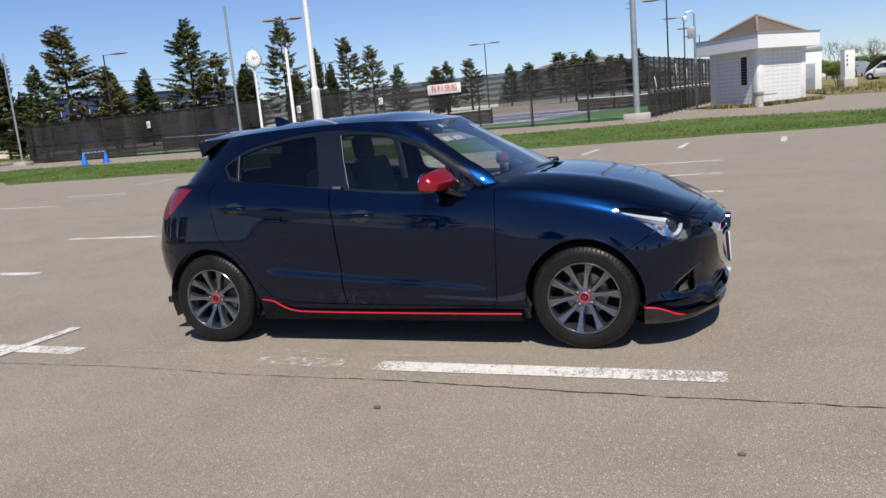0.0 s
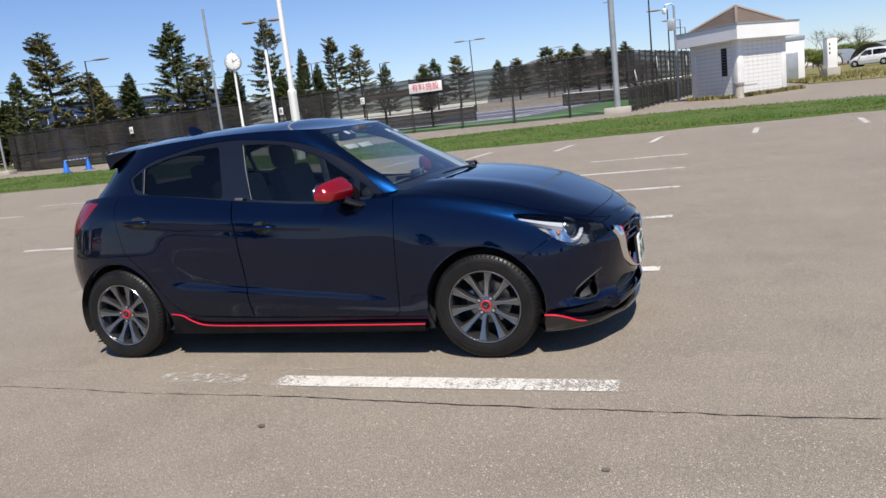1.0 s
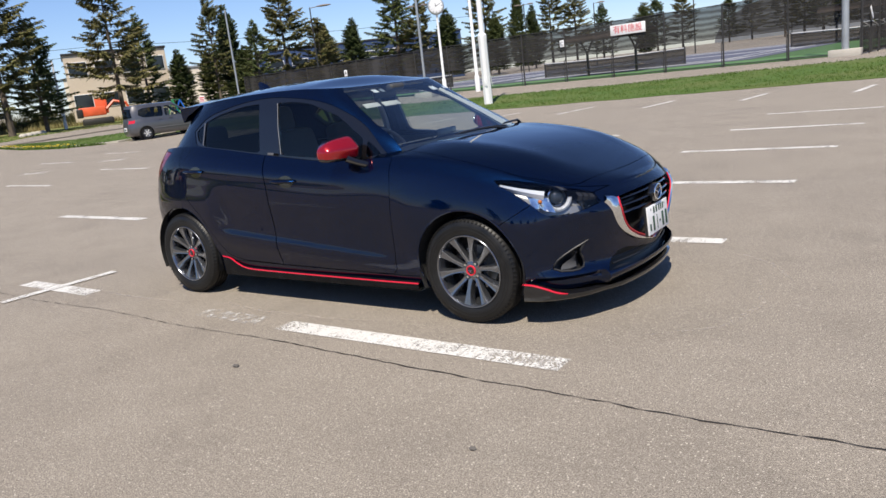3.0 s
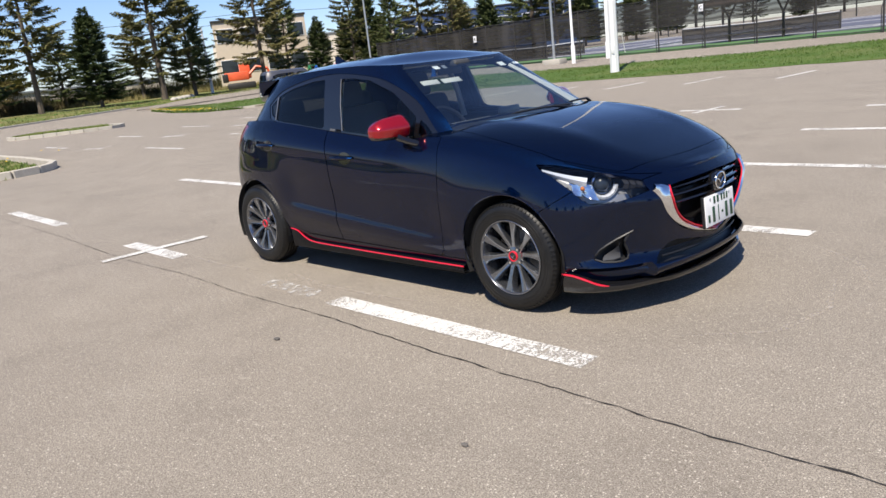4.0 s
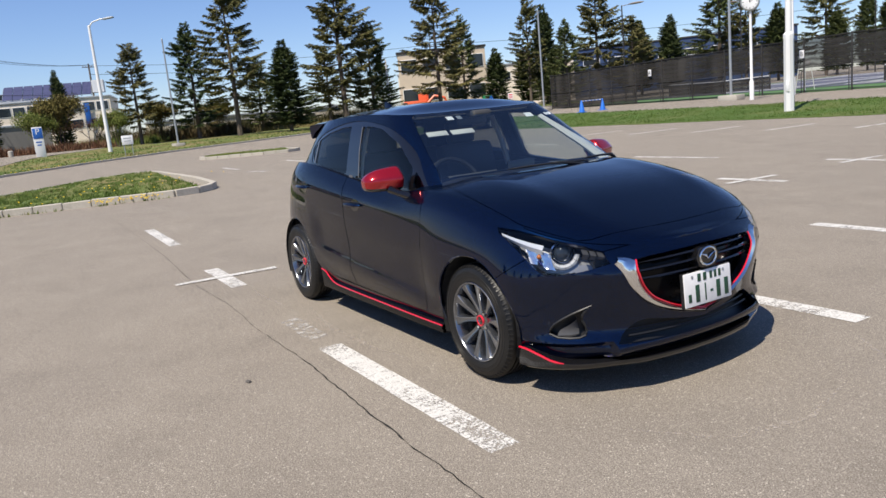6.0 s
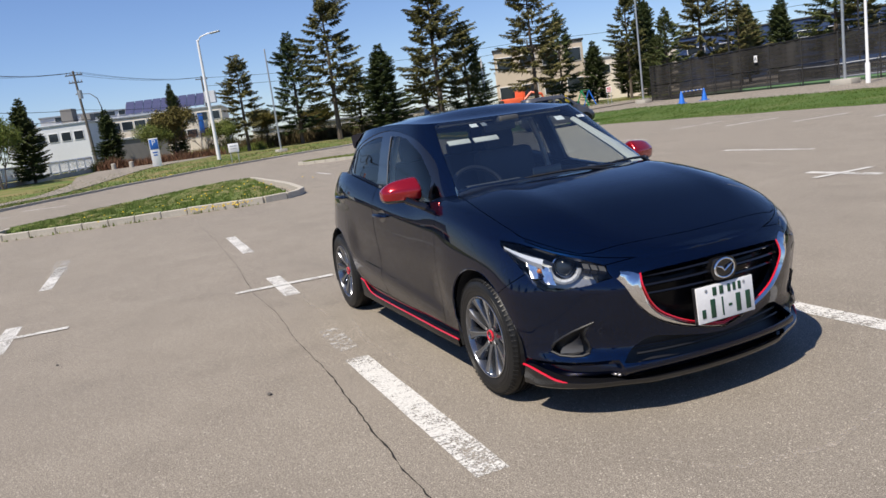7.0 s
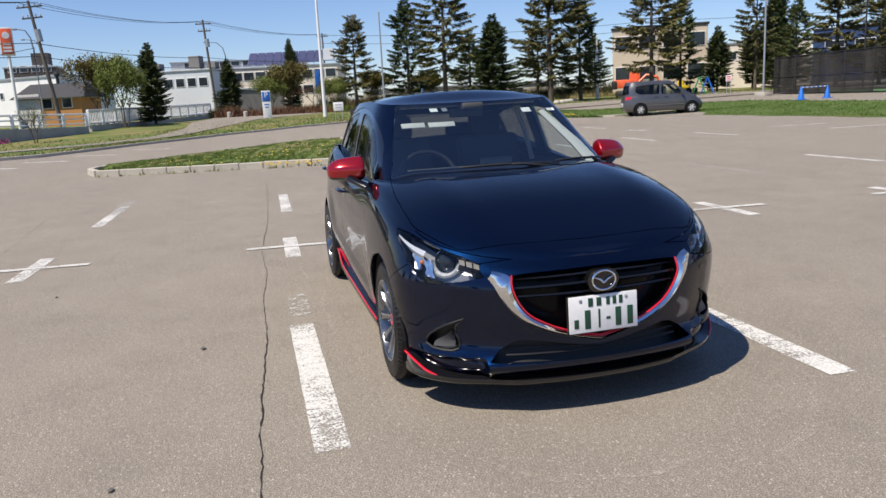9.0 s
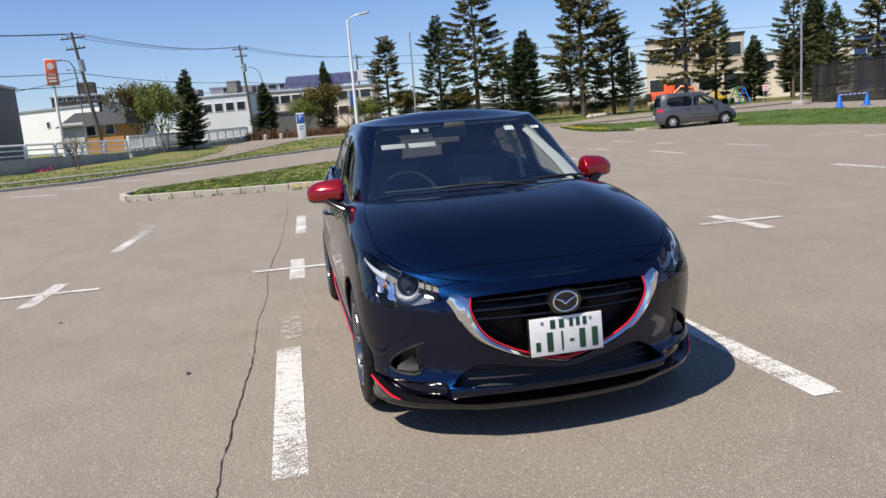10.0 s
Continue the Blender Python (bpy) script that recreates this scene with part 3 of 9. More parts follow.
def dandelions(name, line, count, spread, lift, seed):
    rng = random.Random(seed)
    pts = along(line, 60)
    verts, faces = [], []
    for _ in range(count):
        p = pts[rng.randrange(61)] + Vector((rng.gauss(0, spread), rng.gauss(0, spread)))
        z = ground_z(p.x, p.y) + lift + rng.uniform(0.05, 0.14)
        r, k = rng.uniform(0.018, 0.03), len(verts)
        verts += [(p.x + r * math.cos(a), p.y + r * math.sin(a), z) for a in (0, 1.26, 2.51, 3.77, 5.03)] + [(p.x, p.y, z + 0.6 * r), (p.x, p.y, z - 0.5 * r)]
        faces += [(k + i, k + (i + 1) % 5, k + 5) for i in range(5)] + [(k + (i + 1) % 5, k + i, k + 6) for i in range(5)]
    tagged(new(name, from_arrays(name, verts, faces, DANDELION)), "yellow dandelion heads along the kerb", "dandelions", "", "stuff")


dandelions("dandelions", [(-13.9, -0.8), (-13.65, 0.6)], 60, 0.09, 0.02, 1)
dandelions("island_dandelions", [(-15, -3), (-16, 1), (-20, 1.5)], 40, 0.9, 0.15, 2)
dandelions("verge_dandelions", [(-35.5, 17.9), (-42, 19.0), (-48.5, 20.4)], 260, 0.2, 0.08, 3)
dandelions("road_dandelions", [(-42.7, -1.5), (-47.0, 3.6), (-50, 9)], 70, 0.2, 0.08, 4)
tufts("verge_weeds", [(-33.2, 18.5), (-36, 17.85), (-42, 18.95), (-48, 20.3)], [(-33.4, 18.4), (-36, 17.7), (-42, 18.8), (-48, 20.1)], 900, 0.16, 0.0, BLADE, "weeds along the kerb of the verge", 12)


# ---- tennis court fence ----
FD = (FENCE_B - FENCE_A).normalized()
FN = Vector((-FD.y, FD.x))
FLEN = (FENCE_B - FENCE_A).length


def fence_at(u, v=0.0):
    p = FENCE_A + FD * u + FN * v
    return Vector((p.x, p.y, ground_z(p.x, p.y)))


def sheet(bm, p, q, z0, z1, n=6, sag=0.03, seed=0):
    """Hanging netting between two posts, a little slack."""
    rng = random.Random(seed)
    side = Vector((-(q - p).y, (q - p).x, 0)).normalized()
    rows = []
    for i in range(n + 1):
        c = p.lerp(q, i / n)
        droop = sag * math.sin(math.pi * i / n) * 1.4
        row = []
        for j in range(4):
            z = z0 + (z1 - droop - z0) * j / 3
            off = side * (rng.uniform(-1, 1) * sag if 0 < i < n else 0)
            row.append(bm.verts.new(c + off + Vector((0, 0, z))))
        rows.append(row)
    for r, s in zip(rows, rows[1:]):
        for j in range(3):
            bm.faces.new((r[j], s[j], s[j + 1], r[j + 1]))


def hoop(bm, p, n, h, reach, r=0.022):
    """A bent brace that leans out from the foot of a post."""
    pts = [p + n * (reach * 0.95), p + n * reach + Vector((0, 0, h * 0.75))]
    for k in range(1, 6):
        a = math.pi / 2 * k / 5
        pts.append(p + n * (reach * math.cos(a)) + Vector((0, 0, h * 0.75 + h * 0.25 * math.sin(a))))
    sweep(bm, pts, r, 6)


def make_fence():
    root = thing("court_fence", "tall dark steel court fence hung with black windbreak netting", "fence")
    n = 16
    us = [FLEN * k / n for k in range(n + 1)]
    top = 2.92
    for k, u in enumerate(us):
        p = fence_at(u)
        bm = bmesh.new()
        tube(bm, p - Vector((0, 0, 0.1)), p + Vector((0, 0, top + 0.05)), 0.042, n=8)
        part("post", bm, DARK_STEEL, root)
        bm = bmesh.new()
        hoop(bm, p, Vector((-FN.x, -FN.y, 0)), 1.25, 0.22)
        part("brace", bm, DARK_STEEL, root)
    for k in range(n):
        p, q = fence_at(us[k]), fence_at(us[k + 1])
        for h in (top, 1.38, 0.12):
            bm = bmesh.new()
            mid = p.lerp(q, 0.5) + Vector((0, 0, h - 0.025))
            sweep(bm, [p + Vector((0, 0, h)), mid, q + Vector((0, 0, h))], 0.02 if h < 2 else 0.026, 6)
            part("rail", bm, DARK_STEEL, root)
        off = Vector((FN.x, FN.y, 0)) * 0.03
        dense = k < 7
        bm = bmesh.new()
        sheet(bm, p + off, q + off, 1.38, top - 0.01, 8, 0.03, k)
        part("netting", bm, NET if dense else NET_THIN, root, "black windbreak netting")
        bm = bmesh.new()
        sheet(bm, p + off, q + off, 0.06 if dense and k < 4 else 0.22, 1.37, 8, 0.03, k + 40)
        part("lower_netting", bm, NET if k < 4 else (NET_THIN if dense else WIRE_NET), root)
    # the side that runs away from the car park
    m = 24
    for k in range(m + 1):
        p = fence_at(FLEN, 0.05 + 1.3 * k)
        bm = bmesh.new()
        tube(bm, p - Vector((0, 0, 0.1)), p + Vector((0, 0, top + 0.05)), 0.042, n=6)
        part("post", bm, DARK_STEEL, root)
        bm = bmesh.new()
        hoop(bm, p, Vector((FD.x, FD.y, 0)), 1.3, 0.3, 0.026)
        part("brace", bm, DARK_STEEL, root)
    for k in range(0, m, 3):
        p, q = fence_at(FLEN, 0.05 + 1.3 * k), fence_at(FLEN, 0.05 + 1.3 * (k + 3))
        for z0, z1 in ((1.36, top), (0.08, 1.34)):
            bm = bmesh.new()
            sheet(bm, p, q, z0, z1, 8, 0.03, k + 90)
            part("netting", bm, NET, root, "black windbreak netting")
        bm = bmesh.new()
        tube(bm, p + Vector((0, 0, top)), q + Vector((0, 0, top)), 0.026, n=6)
        part("rail", bm, DARK_STEEL, root)
    return root


make_fence()


def flat_sign(name, at, turn, w, h, label, words="", size=0.2, ink=None, plate=None):
    root = thing(name, label, "sign", at=at, turn=turn)
    bm = bmesh.new()
    box(bm, (0, 0, 0), (w, 0.02, h), 0.006)
    part("plate", bm, plate or WHITE_PLASTIC, root)
    if words:
        ob = new("lettering", text_mesh(words, size, ink))
        ob.parent = root
        ob.matrix_basis = pose(0, -0.0145, 0)
        tagged(ob, "painted lettering")
    return root


FTURN = math.degrees(math.atan2(FD.y, FD.x))
sp = Vector((-11.17, 35.39, 2.76)) - Vector((FN.x, FN.y, 0)) * 0.07
flat_sign("facility_sign", sp, FTURN, 2.06, 0.53, "white sign with red characters on the court fence", "有料施設", 0.43, RED_PAINT)
for u, words, k in ((13.9, "A", 1.0), (27.2, "B", 0.95), (33.2, "C", 0.8)):
    p = fence_at(u, -0.09)
    root = flat_sign("court_sign", (p.x, p.y, p.z + 2.12), FTURN, 0.34 * k, 0.46 * k, "small white plate with a letter on the fence", words, 0.36 * k, DARK_STEEL)
INK = plain("dark_ink", (0.03, 0.03, 0.035), 0.6)
for k, (v, z, tilt) in enumerate(((1.0, 2.0, 40), (6.2, 2.6, 12), (9.4, 2.35, 4), (15.5, 2.6, 8), (20.5, 2.55, 5))):
    p = fence_at(FLEN, v)
    bm = bmesh.new()
    box(bm, (0, 0, 0), (0.16, 0.015, 0.62), 0.004)
    ob = part("white_tag", bm, WHITE_PLASTIC)
    ob.matrix_basis = pose(p.x + 0.12, p.y, p.z + z - 0.3, 0, -tilt, FTURN + 90)
    tagged(ob, "narrow white plastic tag tied to dark netting", "tag", "tags on the fence")


# ---- poles and lamps ----
def steel_pole(at, height, r0, r1, material, label, block=True, name="steel_pole"):
    z = ground_z(*at)
    root = thing(name, label, "pole", at=(at[0], at[1], z))
    bm = bmesh.new()
    tube(bm, (0, 0, -0.2), (0, 0, height), r0, r1, 12)
    part("shaft", bm, material, root)
    if block:
        bm = bmesh.new()
        box(bm, (0, 0, 0.14), (1.25, 0.75, 0.34), 0.03)
        part("footing", bm, CONCRETE, root, "rough concrete footing")
    bm = bmesh.new()
    lathe(bm, [(r1 * 1.02, height - 0.12), (r1 * 1.12, height - 0.02), (r1 * 0.4, height + 0.04), (0.001, height + 0.05)], 10)
    part("cap", bm, material, root)
    return root


steel_pole((-23.5, 33.9), 8.3, 0.08, 0.064, GALV, "plain galvanised steel pole in a concrete footing")
steel_pole((-46.3, 39.25), 8.3, 0.085, 0.065, GALV, "plain galvanised steel pole in a concrete footing")
steel_pole((-56.0, 10.9), 8.1, 0.08, 0.055, GALV, "plain galvanised steel pole in a concrete footing")
gear = steel_pole((-0.75, 32.9), 9.5, 0.15, 0.13, GALV, "grey steel lamp pole with climbing pegs in a concrete footing")
for k in range(6):
    bm = bmesh.new()
    tube(bm, (-0.16, 0, 5.2 + 0.25 * k), (-0.34 + 0.06 * (k % 2), 0, 5.2 + 0.25 * k), 0.015, n=6)
    part("peg", bm, DARK_STEEL, gear)
bm = bmesh.new()
box(bm, (-0.2, -0.05, 6.1), (0.16, 0.14, 0.3), 0.02)
part("junction_box", bm, DARK_STEEL, gear)
pale = steel_pole((-12.5, 22.7), 11.3, 0.123, 0.08, WHITE_STEEL, "tall white tapered steel lamp pole in the grass", False, "lamp_pole")
bm = bmesh.new()
lathe(bm, [(0.182, -0.1), (0.176, 2.62), (0.186, 2.67), (0.182, 2.79), (0.118, 2.86)], 8)
part("lower_shaft", bm, WHITE_STEEL, pale)
bm = bmesh.new()
box(bm, (0.05, -0.172, 0.95), (0.13, 0.03, 0.37), 0.01)
part("hatch", bm, WHITE_STEEL, pale)
far = steel_pole((-65.0, 34.5), 6.2, 0.16, 0.07, WHITE_STEEL, "slim white steel pole among the trees", False)


def lamp_head(bm, d, z, reach):
    """A flat oval lamp head on a short arm that points along d."""
    d = Vector((d[0], d[1], 0)).normalized()
    tube(bm, (0, 0, z), d * reach * 0.45 + Vector((0, 0, z + 0.03)), 0.03, n=6)
    rot = Matrix.Translation(d * reach * 0.75 + Vector((0, 0, z + 0.05))) @ Matrix.Rotation(math.atan2(d.y, d.x), 4, "Z")
    r = bmesh.ops.create_uvsphere(bm, u_segments=12, v_segments=6, radius=1.0)
    bmesh.ops.scale(bm, vec=(reach * 0.42, 0.15, 0.085), verts=r["verts"])
    bmesh.ops.transform(bm, matrix=rot, verts=r["verts"])


def court_lamp(x, y, top, heads, label, lower=None, reach=0.75):
    z = ground_z(x, y)
    root = thing("court_lamp", label, "lamp", "lamps round the courts", at=(x, y, z))
    h = top - z
    bm = bmesh.new()
    tube(bm, (0, 0, -0.2), (0, 0, h), 0.07 if not lower else 0.055, 0.05, 10)
    part("pole", bm, DARK_STEEL, root)
    if lower:
        bm = bmesh.new()
        lathe(bm, [(0.15, -0.1), (0.15, 0.9), (0.10, 1.0), (0.085, lower - 0.2), (0.05, lower)], 12)
        part("lower_pole", bm, WHITE_STEEL, root, "white lower pole")
    for d in heads:
        bm = bmesh.new()
        lamp_head(bm, d, h - 0.05, reach)
        part("lamp_head", bm, ROOF_TILE, root, "brown oval lamp head")
    return root


TWIN = "dark lamp post with two oval lamp heads"
ONE = "dark lamp post with one oval lamp head"
court_lamp(-20.6, 35.2, 7.6, ((1, 0.3), (-1, -0.3)), "white and dark lamp post with two brown oval heads", 5.7, 1.0)
court_lamp(-41.9, 44.5, 8.3, ((1, 0.3),), ONE, None, 1.7)
court_lamp(-37.6, 53.9, 7.9, ((1, 0.2), (-1, -0.2)), TWIN, None, 0.85)
court_lamp(-19.7, 77.1, 8.5, ((1, 0.1), (-1, -0.1)), TWIN, None, 1.5)
court_lamp(-31.1, 78.6, 7.5, ((1, 0.1),), ONE, None, 1.1)
court_lamp(-40.5, 79.9, 8.7, ((1, 0.1), (-1, -0.1)), TWIN, None, 1.1)
court_lamp(-18.5, 123.3, 9.4, ((1, 0.1), (-1, -0.1)), TWIN, None, 1.8)
court_lamp(0.1, 54.9, 8.2, ((-1, -0.1),), ONE, None, 1.5)
court_lamp(1.1, 69.9, 8.1, ((-1, -0.1),), ONE, None, 1.6)
court_lamp(2.1, 84.9, 8.2, ((-1, -0.1),), ONE, None, 1.7)
court_lamp(2.6, 99.9, 8.3, ((-1, -0.1),), ONE, None, 1.8)

# white street lamp beyond the road
sl = steel_pole((-58.0, 6.3), 9.4, 0.16, 0.09, WHITE_STEEL, "tall white street lamp with a slanted head", False, "street_lamp")
bm = bmesh.new()
sweep(bm, [(0, 0, 9.3), (0.2, 0.25, 9.62), (0.45, 0.75, 9.78), (0.6, 1.1, 9.8)], 0.05, 8)
part("arm", bm, WHITE_STEEL, sl)
bm = bmesh.new()
box(bm, (0, 0, 0), (0.3, 0.8, 0.12), 0.04, pose(0.68, 1.3, 9.82, 6, 0, -28))
part("lamp_head", bm, GALV, sl)


def make_clock():
    x, y = -21.3, 32.7
    root = thing("clock_post", "round white clock on a slim white post", "clock", at=(x, y, ground_z(x, y)))
    bm = bmesh.new()
    lathe(bm, [(0.115, -0.2), (0.115, 0.95), (0.073, 1.05), (0.063, 4.58)], 14)
    part("post", bm, WHITE_STEEL, root)
    face = pose(0, 0, 5.02, 0, 0, 32) @ Matrix.Scale(1.05, 4)
    bm = bmesh.new()
    lathe(bm, [(0.001, -0.17), (0.40, -0.17), (0.44, -0.14), (0.44, 0.14), (0.40, 0.17), (0.001, 0.17)], 32, "Y")
    bmesh.ops.transform(bm, matrix=face, verts=bm.verts)
    part("case", bm, GALV, root, "grey metal clock case")
    bm = bmesh.new()
    lathe(bm, [(0.001, -0.176), (0.36, -0.176), (0.37, -0.172)], 32, "Y")
    bmesh.ops.transform(bm, matrix=face, verts=bm.verts)
    dial = part("dial", bm, WHITE_PLASTIC, root, "white dial")
    for a, length, w in ((-10, 0.2, 0.035), (62, 0.29, 0.025)):
        bm = bmesh.new()
        box(bm, (0, -0.184, length / 2 - 0.03), (w, 0.006, length), 0)
        bmesh.ops.transform(bm, matrix=face @ pose(0, 0, 0, 0, a, 0), verts=bm.verts)
        part("pointer", bm, INK, dial, "black clock pointer")
    for k in range(12):
        bm = bmesh.new()
        box(bm, (0, -0.181, 0.315), (0.018 if k % 3 else 0.034, 0.004, 0.06), 0)
        bmesh.ops.transform(bm, matrix=face @ pose(0, 0, 0, 0, 30 * k, 0), verts=bm.verts)
        part("hour_mark", bm, INK, dial)
    bm = bmesh.new()
    lathe(bm, [(0.05, 5.46), (0.09, 5.52), (0.05, 5.59), (0.02, 5.62), (0.03, 5.68), (0.001, 5.71)], 10)
    part("finial", bm, GALV, root)


make_clock()


def make_barrier():
    a, b = Vector((-32.5, 30.9)), Vector((-32.9, 33.1))
    c = (a + b) / 2
    root = thing("path_barrier", "two blue plastic cones joined by a striped bar across the path", "barrier", at=(c.x, c.y, ground_z(c.x, c.y)))
    for p in (a, b):
        q = p - c
        bm = bmesh.new()
        lathe(bm, [(0.23, 0.05), (0.19, 0.06), (0.05, 0.74), (0.03, 0.77), (0.001, 0.77)], 18)
        box(bm, (0, 0, 0.025), (0.46, 0.46, 0.05), 0.012)
        bmesh.ops.translate(bm, vec=(q.x, q.y, 0), verts=bm.verts)
        part("cone", bm, BLUE_PLASTIC, root)
    n = 12
    for k in range(n):
        p, q = (a - c).lerp(b - c, k / n), (a - c).lerp(b - c, (k + 1) / n)
        bm = bmesh.new()
        tube(bm, (p.x, p.y, 0.71), (q.x, q.y, 0.71), 0.035, n=10)
        part("bar_stripe", bm, BLUE_PLASTIC if k % 2 else WHITE_PLASTIC, root)


make_barrier()


# ---- small white block building ----
def make_hut():
    gz = 0.36
    corner, left, right = Vector((4.95, 36.9)), Vector((2.75, 39.5)), Vector((7.45, 39.75))
    back = left + right - corner
    root = thing("block_building", "small white painted block building with a low brown pyramid roof", "building", at=(0, 0, 0))
    c = (left + right) / 2
    outline = [corner, right, back, left]
    bm = bmesh.new()
    inner = [c + (p - c) * 0.985 for p in outline]
    prism(bm, [tuple(p) for p in inner], gz - 0.3, 3.25)
    body = part("wall", bm, MORTAR, root, "grey mortar behind the blocks", True)
    for a, b in ((corner, right), (left, corner)):
        d = (b - a).normalized()
        length = (b - a).length
        nrm = Vector((d.y, -d.x))
        turn = math.degrees(math.atan2(d.y, d.x))
        bw, bh = 0.40, 0.2
        edge = 0.36
        cols = max(3, round((length - 2 * edge) / bw))
        bw = (length - 2 * edge) / cols
        bm = bmesh.new()
        box(bm, (0, 0, 0), (bw - 0.014, 0.05, bh - 0.014), 0.005)
        me = mesh_of("block", bm, BLOCK, False)
        for u in (edge / 2, length - edge / 2):
            bm = bmesh.new()
            p = a + d * u
            box(bm, (0, 0, 0), (edge, 0.09, 3.25 - gz), 0.01, pose(p.x, p.y, (3.25 + gz) / 2 - 0.02, 0, 0, turn))
            part("pilaster", bm, BLOCK, root, "smooth white corner pier")
        rows = 14
        for i in range(cols):
            for j in range(rows):
                u, z = edge + bw * (i + 0.5), gz + 0.12 + bh * (j + 0.5)
                if a is left and i in (cols - 2,) and 5 <= j <= 11:
                    continue
                p = a + d * u - nrm * 0.005
                ob = new("block", me)
                ob.parent = body
                ob.matrix_basis = pose(p.x, p.y, z, 0, 0, turn)
        if a is left:
            u = edge + bw * (cols - 1.5)
            p = a + d * u
            m = pose(p.x, p.y, gz + 0.12 + bh * 8.5, 0, 0, turn)
            win = None
            bm = bmesh.new()
            for s in (-1, 1):
                box(bm, (s * (bw / 2 - 0.03), 0, 0), (0.05, 0.08, bh * 7), 0.005, m)
                box(bm, (0, 0, s * (bh * 3.5 - 0.025)), (bw - 0.1, 0.08, 0.05), 0.005, m)
            win = part("window", bm, DARK_STEEL, root, "narrow dark barred window")
            bm = bmesh.new()
            box(bm, (0, 0.02, 0), (bw - 0.12, 0.012, bh * 7 - 0.1), 0, m)
            part("pane", bm, WINDOW_DARK, win)
            for k in range(9):
                bm = bmesh.new()
                box(bm, (0, -0.03, (k - 4) * 0.14), (bw - 0.1, 0.015, 0.02), 0, m)
                part("grille_bar", bm, GALV, win)
    # fascia and roof
    out = [c + (p - c) * 1.30 for p in outline]
    bm = bmesh.new()
    prism(bm, [tuple(p) for p in out], 3.2, 3.92)
    part("fascia", bm, WHITE_PAINT, root, "broad white fascia", True)
    bm = bmesh.new()
    prism(bm, [tuple(c + (p - c) * 1.32) for p in outline], 3.9, 3.97)
    part("fascia_cap", bm, GALV, root, "", True)
    eave = [c + (p - c) * 1.02 for p in outline]
    apex = Vector((c.x, c.y, 5.0))
    roof = None
    bm = bmesh.new()
    vs = [bm.verts.new((p.x, p.y, 3.95)) for p in eave] + [bm.verts.new(apex)]
    for k in range(4):
        bm.faces.new((vs[k], vs[(k + 1) % 4], vs[4]))
    roof = part("roof", bm, ROOF_TILE, root, "low brown pyramid roof", True)
    for k in range(4):
        a, b = eave[k], eave[(k + 1) % 4]
        for j in range(15):
            f0 = j / 15
            p0 = Vector((a.x, a.y, 3.95)).lerp(apex, f0)
            p1 = Vector((b.x, b.y, 3.95)).lerp(apex, f0)
            bm = bmesh.new()
            tube(bm, p0 + Vector((0, 0, 0.015)), p1 + Vector((0, 0, 0.015)), 0.024, n=5)
            part("roof_lath", bm, ROOF_TILE, roof)
        bm = bmesh.new()
        tube(bm, Vector((a.x, a.y, 3.99)), apex + Vector((0, 0, 0.04)), 0.085, 0.10, n=6)
        part("ridge_cap", bm, ROOF_TILE, roof)
    # drinking fountain at the corner
    f = corner + (corner - c).normalized() * 0.55
    g = thing("drinking_fountain", "pale stone drinking fountain at the building's corner", "fountain", at=(f.x, f.y, ground_z(f.x, f.y)))
    bm = bmesh.new()
    lathe(bm, [(0.24, -0.05), (0.22, 0.1), (0.19, 0.55), (0.24, 0.62), (0.26, 0.74), (0.22, 0.75), (0.18, 0.70), (0.001, 0.69)], 14)
    part("pedestal", bm, CONCRETE, g)
    bm = bmesh.new()
    box(bm, (0.5, 0.1, 0.60), (0.7, 0.24, 0.09), 0.02)
    part("side_shelf", bm, CONCRETE, g)
    # camera mast
    q = left + (left - corner) * 0.35
    g = thing("camera_mast", "grey steel mast with a white dome camera and a box", "camera mast", at=(q.x, q.y, ground_z(q.x, q.y)))
    bm = bmesh.new()
    tube(bm, (0, 0, 0), (0, 0, 5.2), 0.07, 0.06, 10)
    part("mast", bm, GALV, g)
    bm = bmesh.new()
    sweep(bm, [(0, 0, 5.15), (-0.1, 0, 5.35), (-0.45, -0.1, 5.3), (-0.5, -0.1, 5.1)], 0.035, 6)
    part("arm", bm, GALV, g)
    bm = bmesh.new()
    lathe(bm, [(0.03, 5.15), (0.13, 5.08), (0.13, 4.95), (0.09, 4.85), (0.001, 4.8)], 12)
    bmesh.ops.translate(bm, vec=(-0.5, -0.1, 0), verts=bm.verts)
    part("dome_camera", bm, WHITE_PLASTIC, g)
    bm = bmesh.new()
    box(bm, (-0.18, -0.1, 4.2), (0.4, 0.22, 0.6), 0.02)
    part("box", bm, GALV, g)


make_hut()
tufts("hut_weeds", [(2.6, 39.0), (4.8, 36.5), (8.1, 39.9)], [(2.4, 38.6), (4.8, 36.1), (8.3, 39.6)], 900, 0.22, 0.0, DRY_BLADE, "weeds at the foot of the wall", 31)

